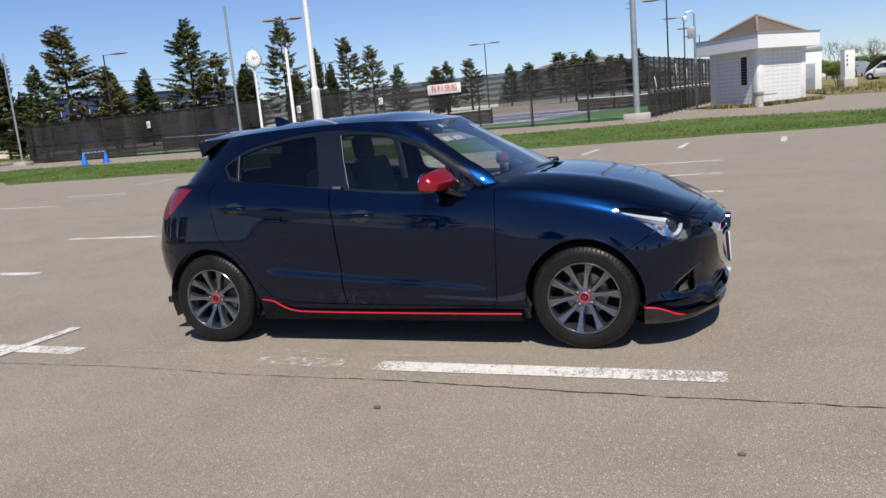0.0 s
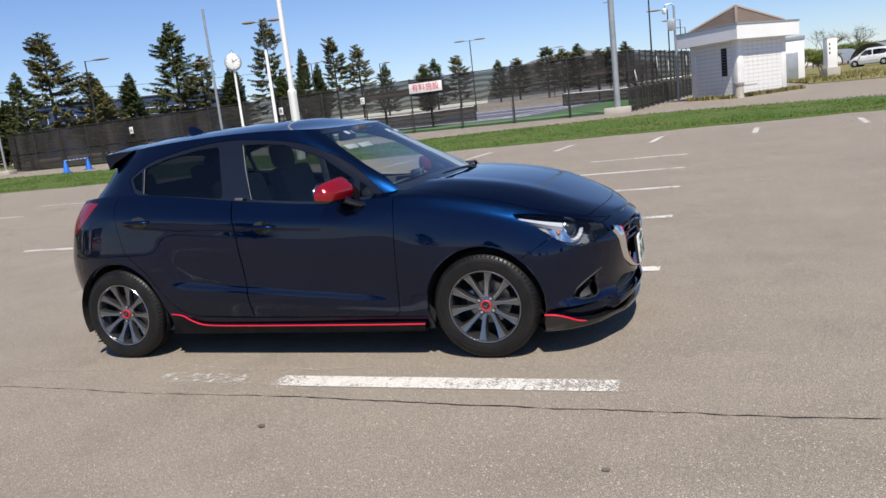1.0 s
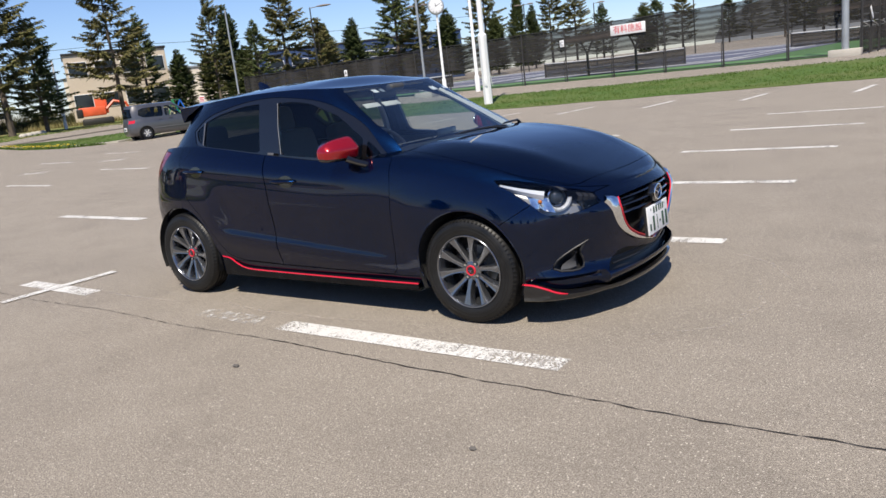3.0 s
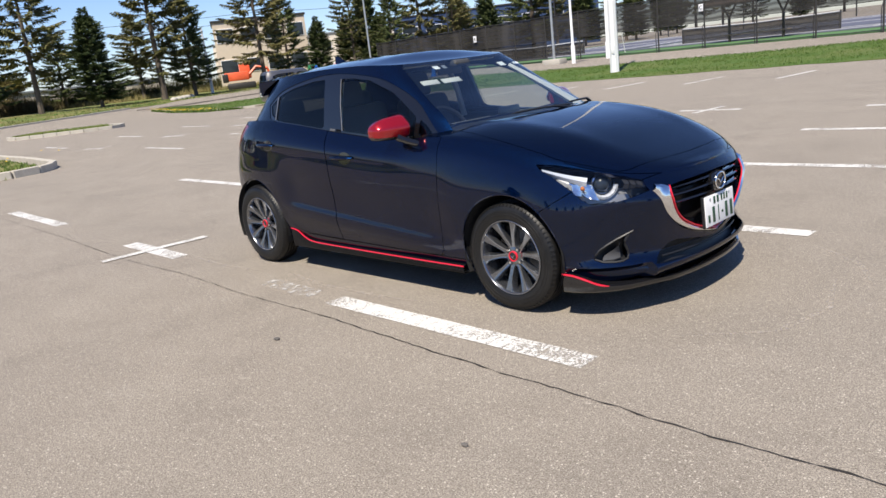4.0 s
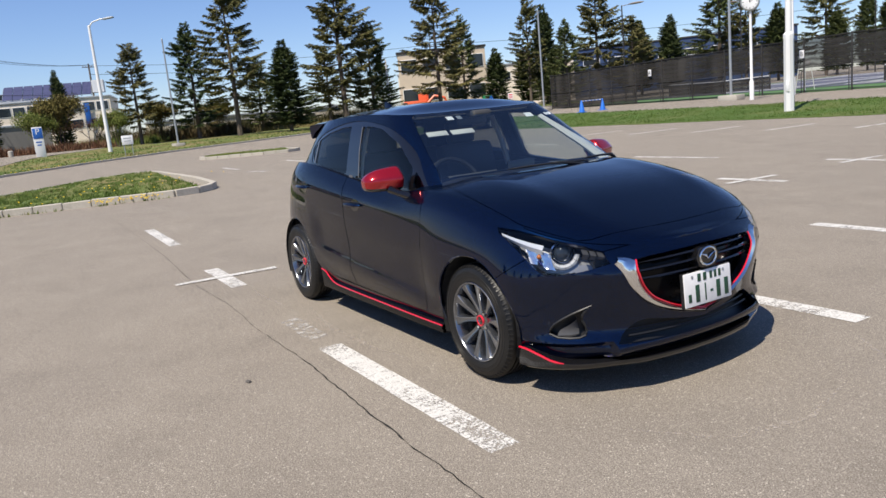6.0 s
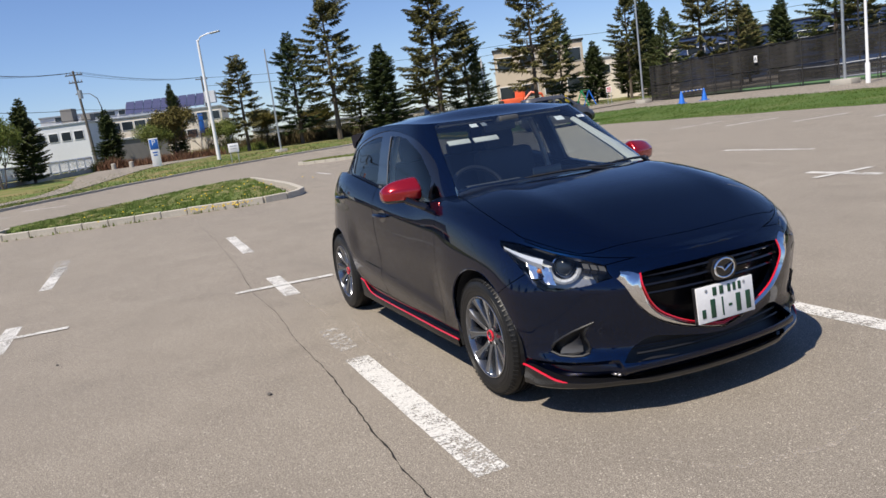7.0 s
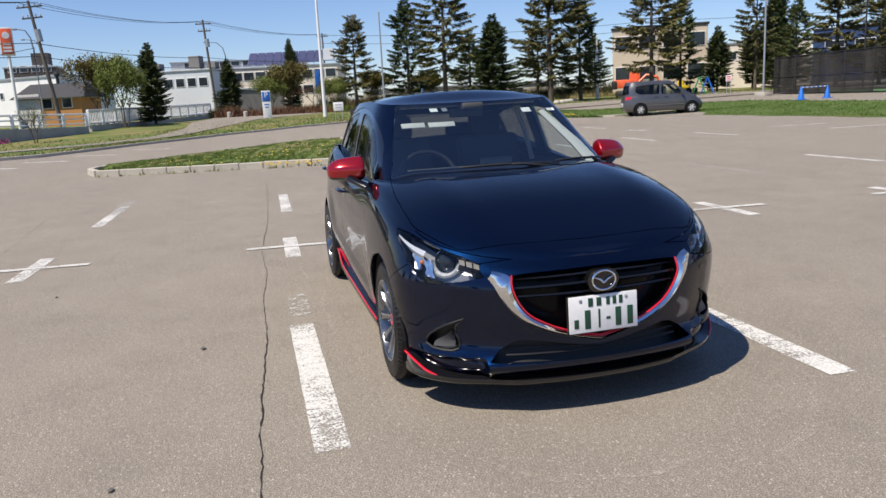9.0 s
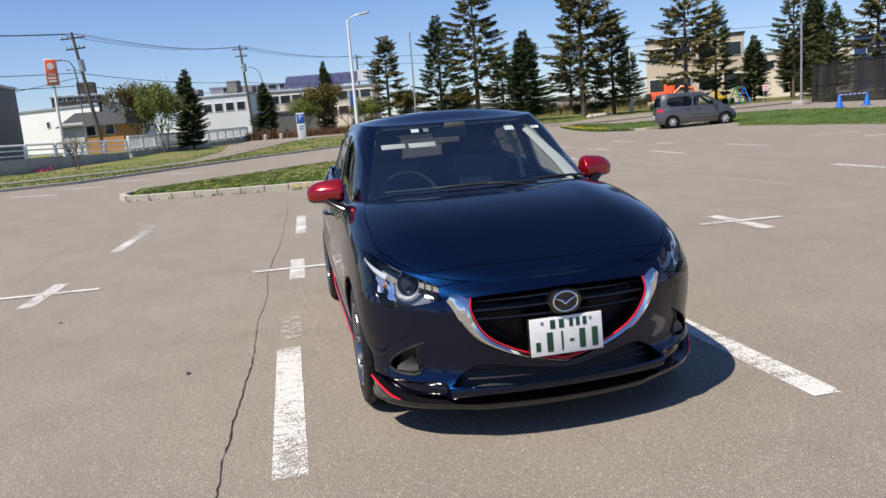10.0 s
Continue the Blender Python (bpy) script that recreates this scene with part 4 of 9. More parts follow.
# lawn, monument and cycle shelters beyond the building
strip("east_lawn", [(9.5, 46), (14, 41.5), (26, 34), (60, 30)], [(9, 60), (16, 110), (40, 112), (90, 112)], 24, 16, 0.08, DRY_GRASS, "patchy grass rising behind the block building", "grass", 0.1)
tufts("east_blades", [(9.5, 46), (14, 41.5), (26, 34), (60, 30)], [(9, 56), (15, 66), (40, 66), (70, 60)], 5000, 0.18, 0.08, DRY_BLADE, "dry grass blades", 33)
z = ground_z(12.2, 56.1)
mon = thing("white_pillar", "white rectangular pillar on a stone base", "pillar", at=(12.2, 56.1, z), turn=20)
for nm, c, s, mt in (("base", (0, 0, 0.35), (0.95, 0.9, 0.7), CONCRETE), ("shaft", (0, 0, 1.65), (0.72, 0.6, 2.1), WHITE_PAINT), ("cap", (0, 0, 2.72), (0.76, 0.64, 0.06), CONCRETE)):
    bm = bmesh.new()
    box(bm, c, s, 0.02)
    part(nm, bm, mt, mon)
for k in range(3):
    bm = bmesh.new()
    box(bm, (-0.2, -0.304, 2.3 - 0.3 * k), (0.10, 0.008, 0.16), 0)
    part("plaque_mark", bm, INK, mon)


def shelter(x, y, r, length, turn):
    z = ground_z(x, y)
    root = thing("arched_shelter", "grey corrugated arched cycle shelter with open ends", "shelter", "arched shelters", at=(x, y, z), turn=turn)
    bm = bmesh.new()
    n = 22
    rows = []
    for i in range(n + 1):
        a = math.pi * (0.02 + 0.96 * i / n)
        row = []
        for j in range(25):
            rr = r + 0.05 * (j % 2)
            row.append(bm.verts.new((rr * math.cos(a), length * j / 24, 0.35 + rr * 0.95 * math.sin(a))))
        rows.append(row)
    for p, q in zip(rows, rows[1:]):
        for j in range(24):
            bm.faces.new((p[j], p[j + 1], q[j + 1], q[j]))
    part("vault", bm, GALV, root, "corrugated grey metal vault")
    for s in (-1, 1):
        for j in range(5):
            bm = bmesh.new()
            tube(bm, (s * r, length * j / 4, 0), (s * r, length * j / 4, 0.5), 0.06, n=6)
            part("leg", bm, DARK_STEEL, root)
    bm = bmesh.new()
    sweep(bm, [(r * math.cos(math.pi * k / 16), -0.03, 0.35 + r * 0.95 * math.sin(math.pi * k / 16)) for k in range(17)], 0.09, 6)
    part("front_rib", bm, DARK_STEEL, root)


shelter(21.2, 88, 2.0, 9, -28)
shelter(20.8, 112, 1.9, 8, -28)
z = ground_z(7.3, 60)
shed = thing("white_shed", "small white flat-roofed shed behind the building", "shed", at=(9.0, 58, z), turn=8)
for nm, c, s, mt in (("wall", (0, 0, 1.4), (3.0, 2.5, 2.9), WHITE_PAINT), ("roof", (0, 0, 3.0), (3.1, 2.6, 0.3), GALV), ("door", (0.6, -1.27, 1.0), (0.9, 0.05, 2.0), GALV)):
    bm = bmesh.new()
    box(bm, c, s, 0.02)
    part(nm, bm, mt, shed)


# ---- the parked hatchback ----
def make_car_paint():
    m = Nodes("dark_blue_car_paint")
    flake = m.noise(900, 1.0, 0.5)
    haze = m.noise(1.6, 3.0, 0.5)
    m.color(m.mix(m.value(flake, 0.45, 0.7, 0.0, 1.0), (0.0003, 0.0036, 0.0158), (0.0015, 0.0198, 0.083)))
    m.set(Metallic=0.9, Roughness=m.value(haze, 0.3, 0.7, 0.29, 0.33), Specular_IOR_Level=0.1, Specular_Tint=(0.02, 0.10, 0.30, 1), Coat_Weight=1.0, Coat_Roughness=0.0, Coat_IOR=1.44)
    return m.mat


def make_glass(name, c, rough=0.0, ior=1.5):
    m = Nodes(name)
    for node in list(m.tree.nodes):
        if node.type == "BSDF_PRINCIPLED":
            m.tree.nodes.remove(node)
    see = m.tree.nodes.new("ShaderNodeBsdfTransparent")
    see.inputs[0].default_value = (*c, 1)
    gloss = m.tree.nodes.new("ShaderNodeBsdfGlossy")
    gloss.inputs["Roughness"].default_value = rough
    edge = m.tree.nodes.new("ShaderNodeLayerWeight")
    edge.inputs[0].default_value = 0.5
    steep = m.tree.nodes.new("ShaderNodeMath")
    steep.operation = "POWER"
    steep.inputs[1].default_value = 5.0
    m.link(edge.outputs["Facing"], steep.inputs[0])
    f0 = ((ior - 1) / (ior + 1)) ** 2
    mixer = m.tree.nodes.new("ShaderNodeMixShader")
    m.link(m.value(steep.outputs[0], 0.0, 1.0, f0, 1.0), mixer.inputs[0])
    m.link(see.outputs[0], mixer.inputs[1])
    m.link(gloss.outputs[0], mixer.inputs[2])
    m.link(mixer.outputs[0], m.out.inputs[0])
    return m.mat


def make_lip():
    m = Nodes("satin_black")
    v = m.noise(14, 4.0, 0.6)
    m.color(m.ramp(v, [(0.3, (0.004, 0.004, 0.005)), (0.7, (0.008, 0.008, 0.009))])).set(Roughness=m.value(v, 0.3, 0.7, 0.17, 0.19), Specular_IOR_Level=0.12)
    return m.mat


def make_rubber():
    m = Nodes("tyre_rubber")
    v = m.noise(9, 4.0, 0.6)
    f = m.noise(120, 3.0, 0.6)
    m.color(m.ramp(v, [(0.35, (0.005, 0.005, 0.005)), (0.7, (0.011, 0.0105, 0.010))])).set(Roughness=m.value(v, 0.3, 0.7, 0.38, 0.55), Specular_IOR_Level=0.35).bump(f, 0.15, 0.002)
    return m.mat


CAR_PAINT = make_car_paint()
GLASS_CLEAR = make_glass("windscreen_glass", (0.84, 0.90, 0.89), 0.0, 2.4)
GLASS_GREEN = make_glass("door_glass", (0.84, 0.90, 0.87))
GLASS_DARK = make_glass("privacy_glass", (0.20, 0.22, 0.22))
LENS = make_glass("clear_lens", (0.93, 0.94, 0.95))
RUBBER = make_rubber()
LIP_BLACK = make_lip()
GUNMETAL = plain("gunmetal_alloy", (0.20, 0.21, 0.23), 0.21, 0.9, 8, 0.1, 0.05, 0.5)
CHROME = plain("bright_chrome", (0.78, 0.79, 0.81), 0.08, 1.0, 4, 0.03, 0)
RED_LINE = plain("red_accent", (0.62, 0.008, 0.028), 0.3, 0.0, 8, 0.05, 0, 0.6)
RED_METAL = plain("red_metallic_paint", (0.34, 0.003, 0.009), 0.15, 0.5, 8, 0.06, 0, 1.0)
GLOSS_BLACK = plain("gloss_black", (0.006, 0.006, 0.007), 0.12, 0.0, 8, 0.1, 0, 0.6)
TRIM = plain("black_plastic_trim", (0.012, 0.012, 0.013), 0.45, 0.0, 14, 0.15)
LINER = plain("wheel_arch_liner", (0.010, 0.010, 0.010), 0.9, 0.0, 10, 0.2)
CABIN = plain("black_cabin_plastic", (0.062, 0.063, 0.065), 0.6, 0.0, 20, 0.15)
SEAT = plain("black_seat_cloth", (0.046, 0.047, 0.050), 0.9, 0.0, 60, 0.25, 0.4)
HEADLINING = plain("pale_headlining", (0.56, 0.55, 0.52), 0.95, 0.0, 30, 0.1)
TAIL_RED = plain("red_lamp_lens", (0.17, 0.003, 0.008), 0.15, 0.0, 10, 0.3, 0, 0.25)
AMBER = plain("amber_lens", (0.48, 0.15, 0.03), 0.2)
LAMP_SILVER = plain("lamp_reflector", (0.75, 0.76, 0.78), 0.16, 1.0, 30, 0.06, 0)
LAMP_WHITE = plain("white_light_guide", (0.58, 0.60, 0.63), 0.18, 0.15, 30, 0.06, 0, 0.5)
LAMP_BOWL = plain("dark_lamp_housing", (0.30, 0.305, 0.32), 0.32, 0.35, 20, 0.2)
DISC = plain("brake_disc", (0.38, 0.37, 0.35), 0.35, 0.9, 30, 0.2, 0.1)
PLATE_GREEN = plain("plate_green", (0.010, 0.055, 0.028), 0.5)


def spline(knots, values):
    """A smooth curve through values at knots."""
    k, v = list(knots), list(values)
    d = []
    for i in range(len(k)):
        a, b = max(i - 1, 0), min(i + 1, len(k) - 1)
        d.append((v[b] - v[a]) / (k[b] - k[a]))

    def at(t):
        t = min(max(t, k[0]), k[-1])
        i = max(j for j in range(len(k) - 1) if k[j] <= t + 1e-12)
        h = k[i + 1] - k[i]
        s = (t - k[i]) / h
        return (2 * s**3 - 3 * s**2 + 1) * v[i] + (s**3 - 2 * s**2 + s) * h * d[i] + (3 * s**2 - 2 * s**3) * v[i + 1] + (s**3 - s**2) * h * d[i + 1]

    return at


# shoulder height along the car, from tail to nose
SHOULDER = spline((-1.95, -1.7, -1.3, -0.95, -0.25, 0.3, 0.8, 1.1, 1.5, 1.8, 2.0), (1.04, 1.085, 1.115, 1.105, 1.02, 0.965, 0.975, 0.945, 0.862, 0.775, 0.715))
SILL_Z = spline((-1.95, -1.5, -1.0, 1.0, 1.6, 2.1), (0.24, 0.22, 0.185, 0.18, 0.185, 0.20))
LEVEL = (0.0, 0.11, 0.28, 0.48, 0.66, 0.84, 1.0)
NOSE = spline((0.0, 0.06, 0.11, 0.15, 0.19, 0.26, 0.36, 0.5, 0.66, 0.77, 0.84, 0.92, 1.0), (2.058, 2.096, 2.104, 2.094, 2.084, 2.080, 2.086, 2.103, 2.119, 2.127, 2.118, 2.098, 2.045))
TAIL = spline(LEVEL, (-1.835, -1.905, -1.96, -1.975, -1.945, -1.89, -1.785))
WIDTH = spline((0.0, 0.11, 0.28, 0.44, 0.56, 0.66, 0.76, 0.86, 0.93, 1.0), (0.785, 0.810, 0.833, 0.8445, 0.8465, 0.8445, 0.838, 0.824, 0.805, 0.764))
X0 = 0.2
AXLES = (1.297, -1.273)


def body_point(a, v):
    """The lower body: a turns from nose (0) to tail (pi), v climbs from sill (0) to shoulder (1)."""
    c, s = math.cos(a), math.sin(a)
    n = 7.0 if c > 0 else 5.0
    cx, sy = abs(c) ** (2 / n), max(0.0, s) ** (2 / n)
    y = WIDTH(v) * sy
    x = X0 + ((NOSE(v) - X0) * cx - (0.25 + 0.17 * smooth(v / 0.3)) * y * y * cx**3 if c > 0 else (TAIL(v) - X0) * cx + 0.14 * y * y * cx**3)
    z = SILL_Z(x) + (SHOULDER(x) - SILL_Z(x)) * v
    # wheel arch flares, waisted doors and the wedge that rises along the sill
    if s > 0.3:
        for ax in AXLES:
            y += 0.012 * math.exp(-(((x - ax) / 0.47) ** 6)) * math.exp(-(((z - 0.52) / 0.24) ** 4))
        door = smooth((0.93 - x) / 0.30) * smooth((x + 0.95) / 0.25)
        crease = 0.425 - 0.088 * x
        d = z - crease
        y += door * (-0.013 * math.exp(-(((d - 0.13) / 0.13) ** 2)) + 0.012 * smooth((0.035 - d) / 0.05) * smooth((d + 0.16) / 0.12))
        # the soft upper line that runs back through the handles
        y += 0.007 * math.exp(-(((z - (0.885 - 0.075 * x)) / 0.045) ** 2)) * smooth((x + 1.5) / 0.5) * smooth((0.8 - x) / 0.6)
        # fuller bumper corners and the ledge under the fog recess
        y += 0.020 * math.exp(-(((x - 1.72) / 0.20) ** 2)) * smooth((0.72 - z) / 0.15)
        y += 0.005 * math.exp(-(((z - 0.290) / 0.020) ** 2)) * smooth((x - 1.60) / 0.15)
    # the corners tuck in below that ledge, outside the blade of the intake
    tuck = smooth((0.288 - z) / 0.035) * smooth((y - 0.505) / 0.04) * smooth((x - 1.64) / 0.1)
    x, y = x - 0.040 * tuck, y - 0.022 * tuck
    return Vector((x, y, z))


ROOF_EDGE = spline((-1.5, -1.2, -0.6, -0.1, 0.3, 0.6), (1.375, 1.405, 1.432, 1.43, 1.40, 1.35))
GLEVEL = (0.0, 0.18, 0.5, 0.8, 1.0)
GNOSE = spline(GLEVEL, (1.105, 0.990, 0.715, 0.44, 0.26))
GTAIL = spline(GLEVEL, (-1.79, -1.73, -1.60, -1.49, -1.41))
GWIDTH = spline(GLEVEL, (0.750, 0.735, 0.690, 0.640, 0.580))


def cabin_point(a, v):
    """The glasshouse, from below the belt (0) to the roof's edge (1)."""
    c, s = math.cos(a), math.sin(a)
    n = 6.5 if c > 0 else 4.2
    cx, sy = abs(c) ** (2 / n), max(0.0, s) ** (2 / n)
    y = GWIDTH(v) * sy
    x = -0.2 + ((GNOSE(v) + 0.2) * cx if c > 0 else (GTAIL(v) + 0.2) * cx) - (0.07 + 0.17 * smooth((0.45 - v) / 0.4)) * y * y * cx * (c > 0)
    z0 = 0.93 + 0.06 * smooth(-x / 1.2)
    return Vector((x, y, z0 + (ROOF_EDGE(x) - z0) * v))


def even_turns(fn, v, n):
    """Turns from 0 to pi whose points lie at even distances."""
    a = [math.pi * k / 3000 for k in range(3001)]
    p = [fn(t, v) for t in a]
    d = [0.0]
    for i in range(3000):
        d.append(d[-1] + (p[i + 1] - p[i]).length)
    out, j = [], 0
    for k in range(n + 1):
        want = d[-1] * k / n
        while j < 2999 and d[j + 1] < want:
            j += 1
        f = (want - d[j]) / max(1e-9, d[j + 1] - d[j])
        out.append(a[j] + (a[j + 1] - a[j]) * min(1.0, f))
    out[0], out[-1] = 0.0, math.pi
    return out


def half_grid(fn, turns, levels):
    bm = bmesh.new()
    rows = [[bm.verts.new(fn(a, v)) for v in levels] for a in turns]
    for p, q in zip(rows, rows[1:]):
        for j in range(len(levels) - 1):
            bm.faces.new((p[j], p[j + 1], q[j + 1], q[j]))
    return bm


SIDE, FRONT, PLAN = (0, 2), (1, 2), (0, 1)


def cut(bm, outline, axes, keep=lambda c: True, closed=True):
    """Scores the faces of bm along an outline seen along one axis."""
    pts = list(outline)
    i, j = axes
    pairs = list(zip(pts, pts[1:] + pts[:1])) if closed else list(zip(pts, pts[1:]))
    for p, q in pairs:
        lo = (min(p[0], q[0]) - 0.02, min(p[1], q[1]) - 0.02)
        hi = (max(p[0], q[0]) + 0.02, max(p[1], q[1]) + 0.02)
        faces = []
        for f in bm.faces:
            cs = [v.co for v in f.verts]
            if max(c[i] for c in cs) < lo[0] or min(c[i] for c in cs) > hi[0] or max(c[j] for c in cs) < lo[1] or min(c[j] for c in cs) > hi[1]:
                continue
            if keep(f.calc_center_median()):
                faces.append(f)
        if not faces:
            continue
        geom = list({*faces, *(e for f in faces for e in f.edges), *(v for f in faces for v in f.verts)})
        co, no = [0.0] * 3, [0.0] * 3
        co[i], co[j] = p
        no[i], no[j] = -(q[1] - p[1]), q[0] - p[0]
        bmesh.ops.bisect_plane(bm, geom=geom, dist=1e-5, plane_co=co, plane_no=no)


def inside(outline, a, b):
    hit = False
    for (x0, y0), (x1, y1) in zip(outline, outline[1:] + outline[:1]):
        if (y0 > b) != (y1 > b) and a < (x1 - x0) * (b - y0) / (y1 - y0) + x0:
            hit = not hit
    return hit


def rounded(pts, n=5, pull=0.25):
    """An outline with its corners rounded."""
    out = []
    m = len(pts)
    for k in range(m):
        a, b, c = Vector(pts[k - 1]), Vector(pts[k]), Vector(pts[(k + 1) % m])
        p, q = b.lerp(a, pull), b.lerp(c, pull)
        for t in range(n + 1):
            f = t / n
            out.append(tuple((1 - f) ** 2 * p + 2 * f * (1 - f) * b + f * f * q))
    return out


def curve2(pts, n):
    """A smooth open line through points in a plane."""
    t = list(range(len(pts)))
    fx, fy = spline(t, [p[0] for p in pts]), spline(t, [p[1] for p in pts])
    return [(fx(k * (len(pts) - 1) / n), fy(k * (len(pts) - 1) / n)) for k in range(n + 1)]


def panel(name, faces, material, parent, label="", gap=0.0022, depth=0.022, sink=0.0, mirror=0, rim=True):
    """Lifts faces out of a half body as one panel with a drawn-in edge; mirror: 0 this side, 1 the other side, 2 both joined."""
    bm = bmesh.new()
    seen = {}
    for f in faces:
        vs = []
        for v in f.verts:
            key = tuple(round(q, 5) for q in v.co)
            if key not in seen:
                seen[key] = bm.verts.new(v.co)
            if seen[key] not in vs:
                vs.append(seen[key])
        if len(vs) < 3:
            continue
        try:
            bm.faces.new(vs)
        except ValueError:
            pass
    if mirror == 2:
        for v in bm.verts:
            if abs(v.co.y) < 1e-4:
                v.co.y = 0.0
        twin = bmesh.ops.duplicate(bm, geom=list(bm.verts) + list(bm.edges) + list(bm.faces))["geom"]
        tv = [g for g in twin if isinstance(g, bmesh.types.BMVert)]
        for v in tv:
            v.co.y = -v.co.y
        bmesh.ops.reverse_faces(bm, faces=[g for g in twin if isinstance(g, bmesh.types.BMFace)])
        bmesh.ops.remove_doubles(bm, verts=bm.verts, dist=1e-5)
    elif mirror == 1:
        for v in bm.verts:
            v.co.y = -v.co.y
        bmesh.ops.reverse_faces(bm, faces=bm.faces)
    bmesh.ops.recalc_face_normals(bm, faces=bm.faces)
    bm.normal_update()
    out = sum(((f.calc_center_median() - Vector((0, 0, 0.6))).dot(f.normal) for f in bm.faces), 0.0)
    if out < 0:
        bmesh.ops.reverse_faces(bm, faces=bm.faces)
        bm.normal_update()
    if sink:
        for v, n in [(v, v.normal.copy()) for v in bm.verts]:
            v.co -= n * sink
    if gap:
        move = {}
        for e in bm.edges:
            if e.is_boundary:
                f = e.link_faces[0]
                d = e.verts[1].co - e.verts[0].co
                if d.length < 1e-7:
                    continue
                t = f.normal.cross(d).normalized()
                if t.dot(f.calc_center_median() - e.verts[0].co) < 0:
                    t = -t
                for v in e.verts:
                    move[v] = move.get(v, Vector()) + t
        for v, t in move.items():
            if t.length > 1e-6:
                v.co += t.normalized() * gap
    if rim:
        pairs = {}
        for e in [e for e in bm.edges if e.is_boundary]:
            quad = []
            for v in e.verts:
                if v not in pairs:
                    pairs[v] = (bm.verts.new(v.co), bm.verts.new(v.co - v.normal * depth))
            (a0, a1), (b0, b1) = pairs[e.verts[0]], pairs[e.verts[1]]
            try:
                bm.faces.new((a0, b0, b1, a1))
            except ValueError:
                pass
    return part(name, bm, material, parent, label)


def ring_outline(cx, cz, r, n=40, a0=0.0, a1=360.0):
    return [(cx + r * math.cos(radians(a0 + (a1 - a0) * k / n)), cz + r * math.sin(radians(a0 + (a1 - a0) * k / n))) for k in range(n + (a1 - a0 < 360))]


BODY_TURNS = even_turns(body_point, 0.5, 150)
BODY_LEVELS = [k / 44 for k in range(45)]
CABIN_TURNS = even_turns(cabin_point, 0.5, 110)
CABIN_LEVELS = [k / 30 for k in range(31)]

WHEEL_R, WHEEL_Y = 0.311, 0.743
ARCH_R = 0.350
ARCH = {ax: ring_outline(ax, 0.322, ARCH_R) for ax in AXLES}
DOOR_F = [(-0.246, 0.275), (0.55, 0.262), (0.735, 0.262), (0.77, 0.30), (0.79, 0.6), (0.80, 0.80), (0.79, 1.2), (-0.340, 1.2), (-0.303, 1.02), (-0.270, 0.80), (-0.252, 0.50)]
DOOR_R = [(-0.250, 0.275), (-0.64, 0.287)] + curve2([(-0.72, 0.30), (-0.80, 0.325), (-0.865, 0.40), (-0.925, 0.48), (-1.025, 0.62), (-1.15, 0.725), (-1.185, 0.826), (-1.213, 0.937), (-1.222, 1.05), (-1.19, 1.115), (-1.12, 1.25)], 18) + [(-0.350, 1.25), (-0.307, 1.02), (-0.274, 0.80), (-0.256, 0.50)]
HEADLAMP = [(1.498, 0.826), (1.60, 0.817), (1.70, 0.796), (1.80, 0.767), (1.89, 0.736), (1.955, 0.705), (1.992, 0.656)] + curve2([(1.945, 0.636), (1.90, 0.624), (1.86, 0.618), (1.81, 0.620), (1.76, 0.650), (1.70, 0.701), (1.61, 0.760), (1.525, 0.803)], 9)
TAIL_LAMP = [(-1.40, 1.075), (-1.52, 1.085), (-1.66, 1.065), (-1.80, 1.02), (-1.9, 0.97), (-1.86, 0.87), (-1.70, 0.86), (-1.60, 0.91), (-1.50, 0.985)]
GRILLE = curve2([(0.0, 0.676), (0.2, 0.672), (0.33, 0.666), (0.402, 0.657)], 6) + curve2([(0.424, 0.590), (0.395, 0.518), (0.345, 0.464), (0.27, 0.420), (0.19, 0.390), (0.10, 0.362), (0.0, 0.340)], 10)
INTAKE = [(-0.02, 0.308), (0.10, 0.318), (0.22, 0.338), (0.33, 0.358), (0.385, 0.352), (0.445, 0.318), (0.500, 0.266), (0.40, 0.262), (0.2, 0.260), (-0.02, 0.260)]
FOG = curve2([(0.596, 0.462), (0.665, 0.425), (0.722, 0.375), (0.738, 0.33)], 6) + curve2([(0.715, 0.312), (0.655, 0.306), (0.612, 0.322), (0.612, 0.36), (0.628, 0.40), (0.622, 0.432)], 8)
BUMPER_F = [(1.715, 0.692), (1.60, 0.622), (1.50, 0.565), (1.50, 0.1), (2.3, 0.1), (2.3, 0.745), (1.985, 0.72), (1.93, 0.70), (1.75, 0.68)]
BUMPER_R = [(-1.56, 0.60), (-1.56, 0.1), (-2.3, 0.1), (-2.3, 0.66), (-1.80, 0.66), (-1.66, 0.64)]
SILL = [(-1.0, 0.262), (-0.64, 0.280), (-0.22, 0.270), (0.735, 0.257), (1.0, 0.257), (1.0, 0.0), (-1.0, 0.0)]


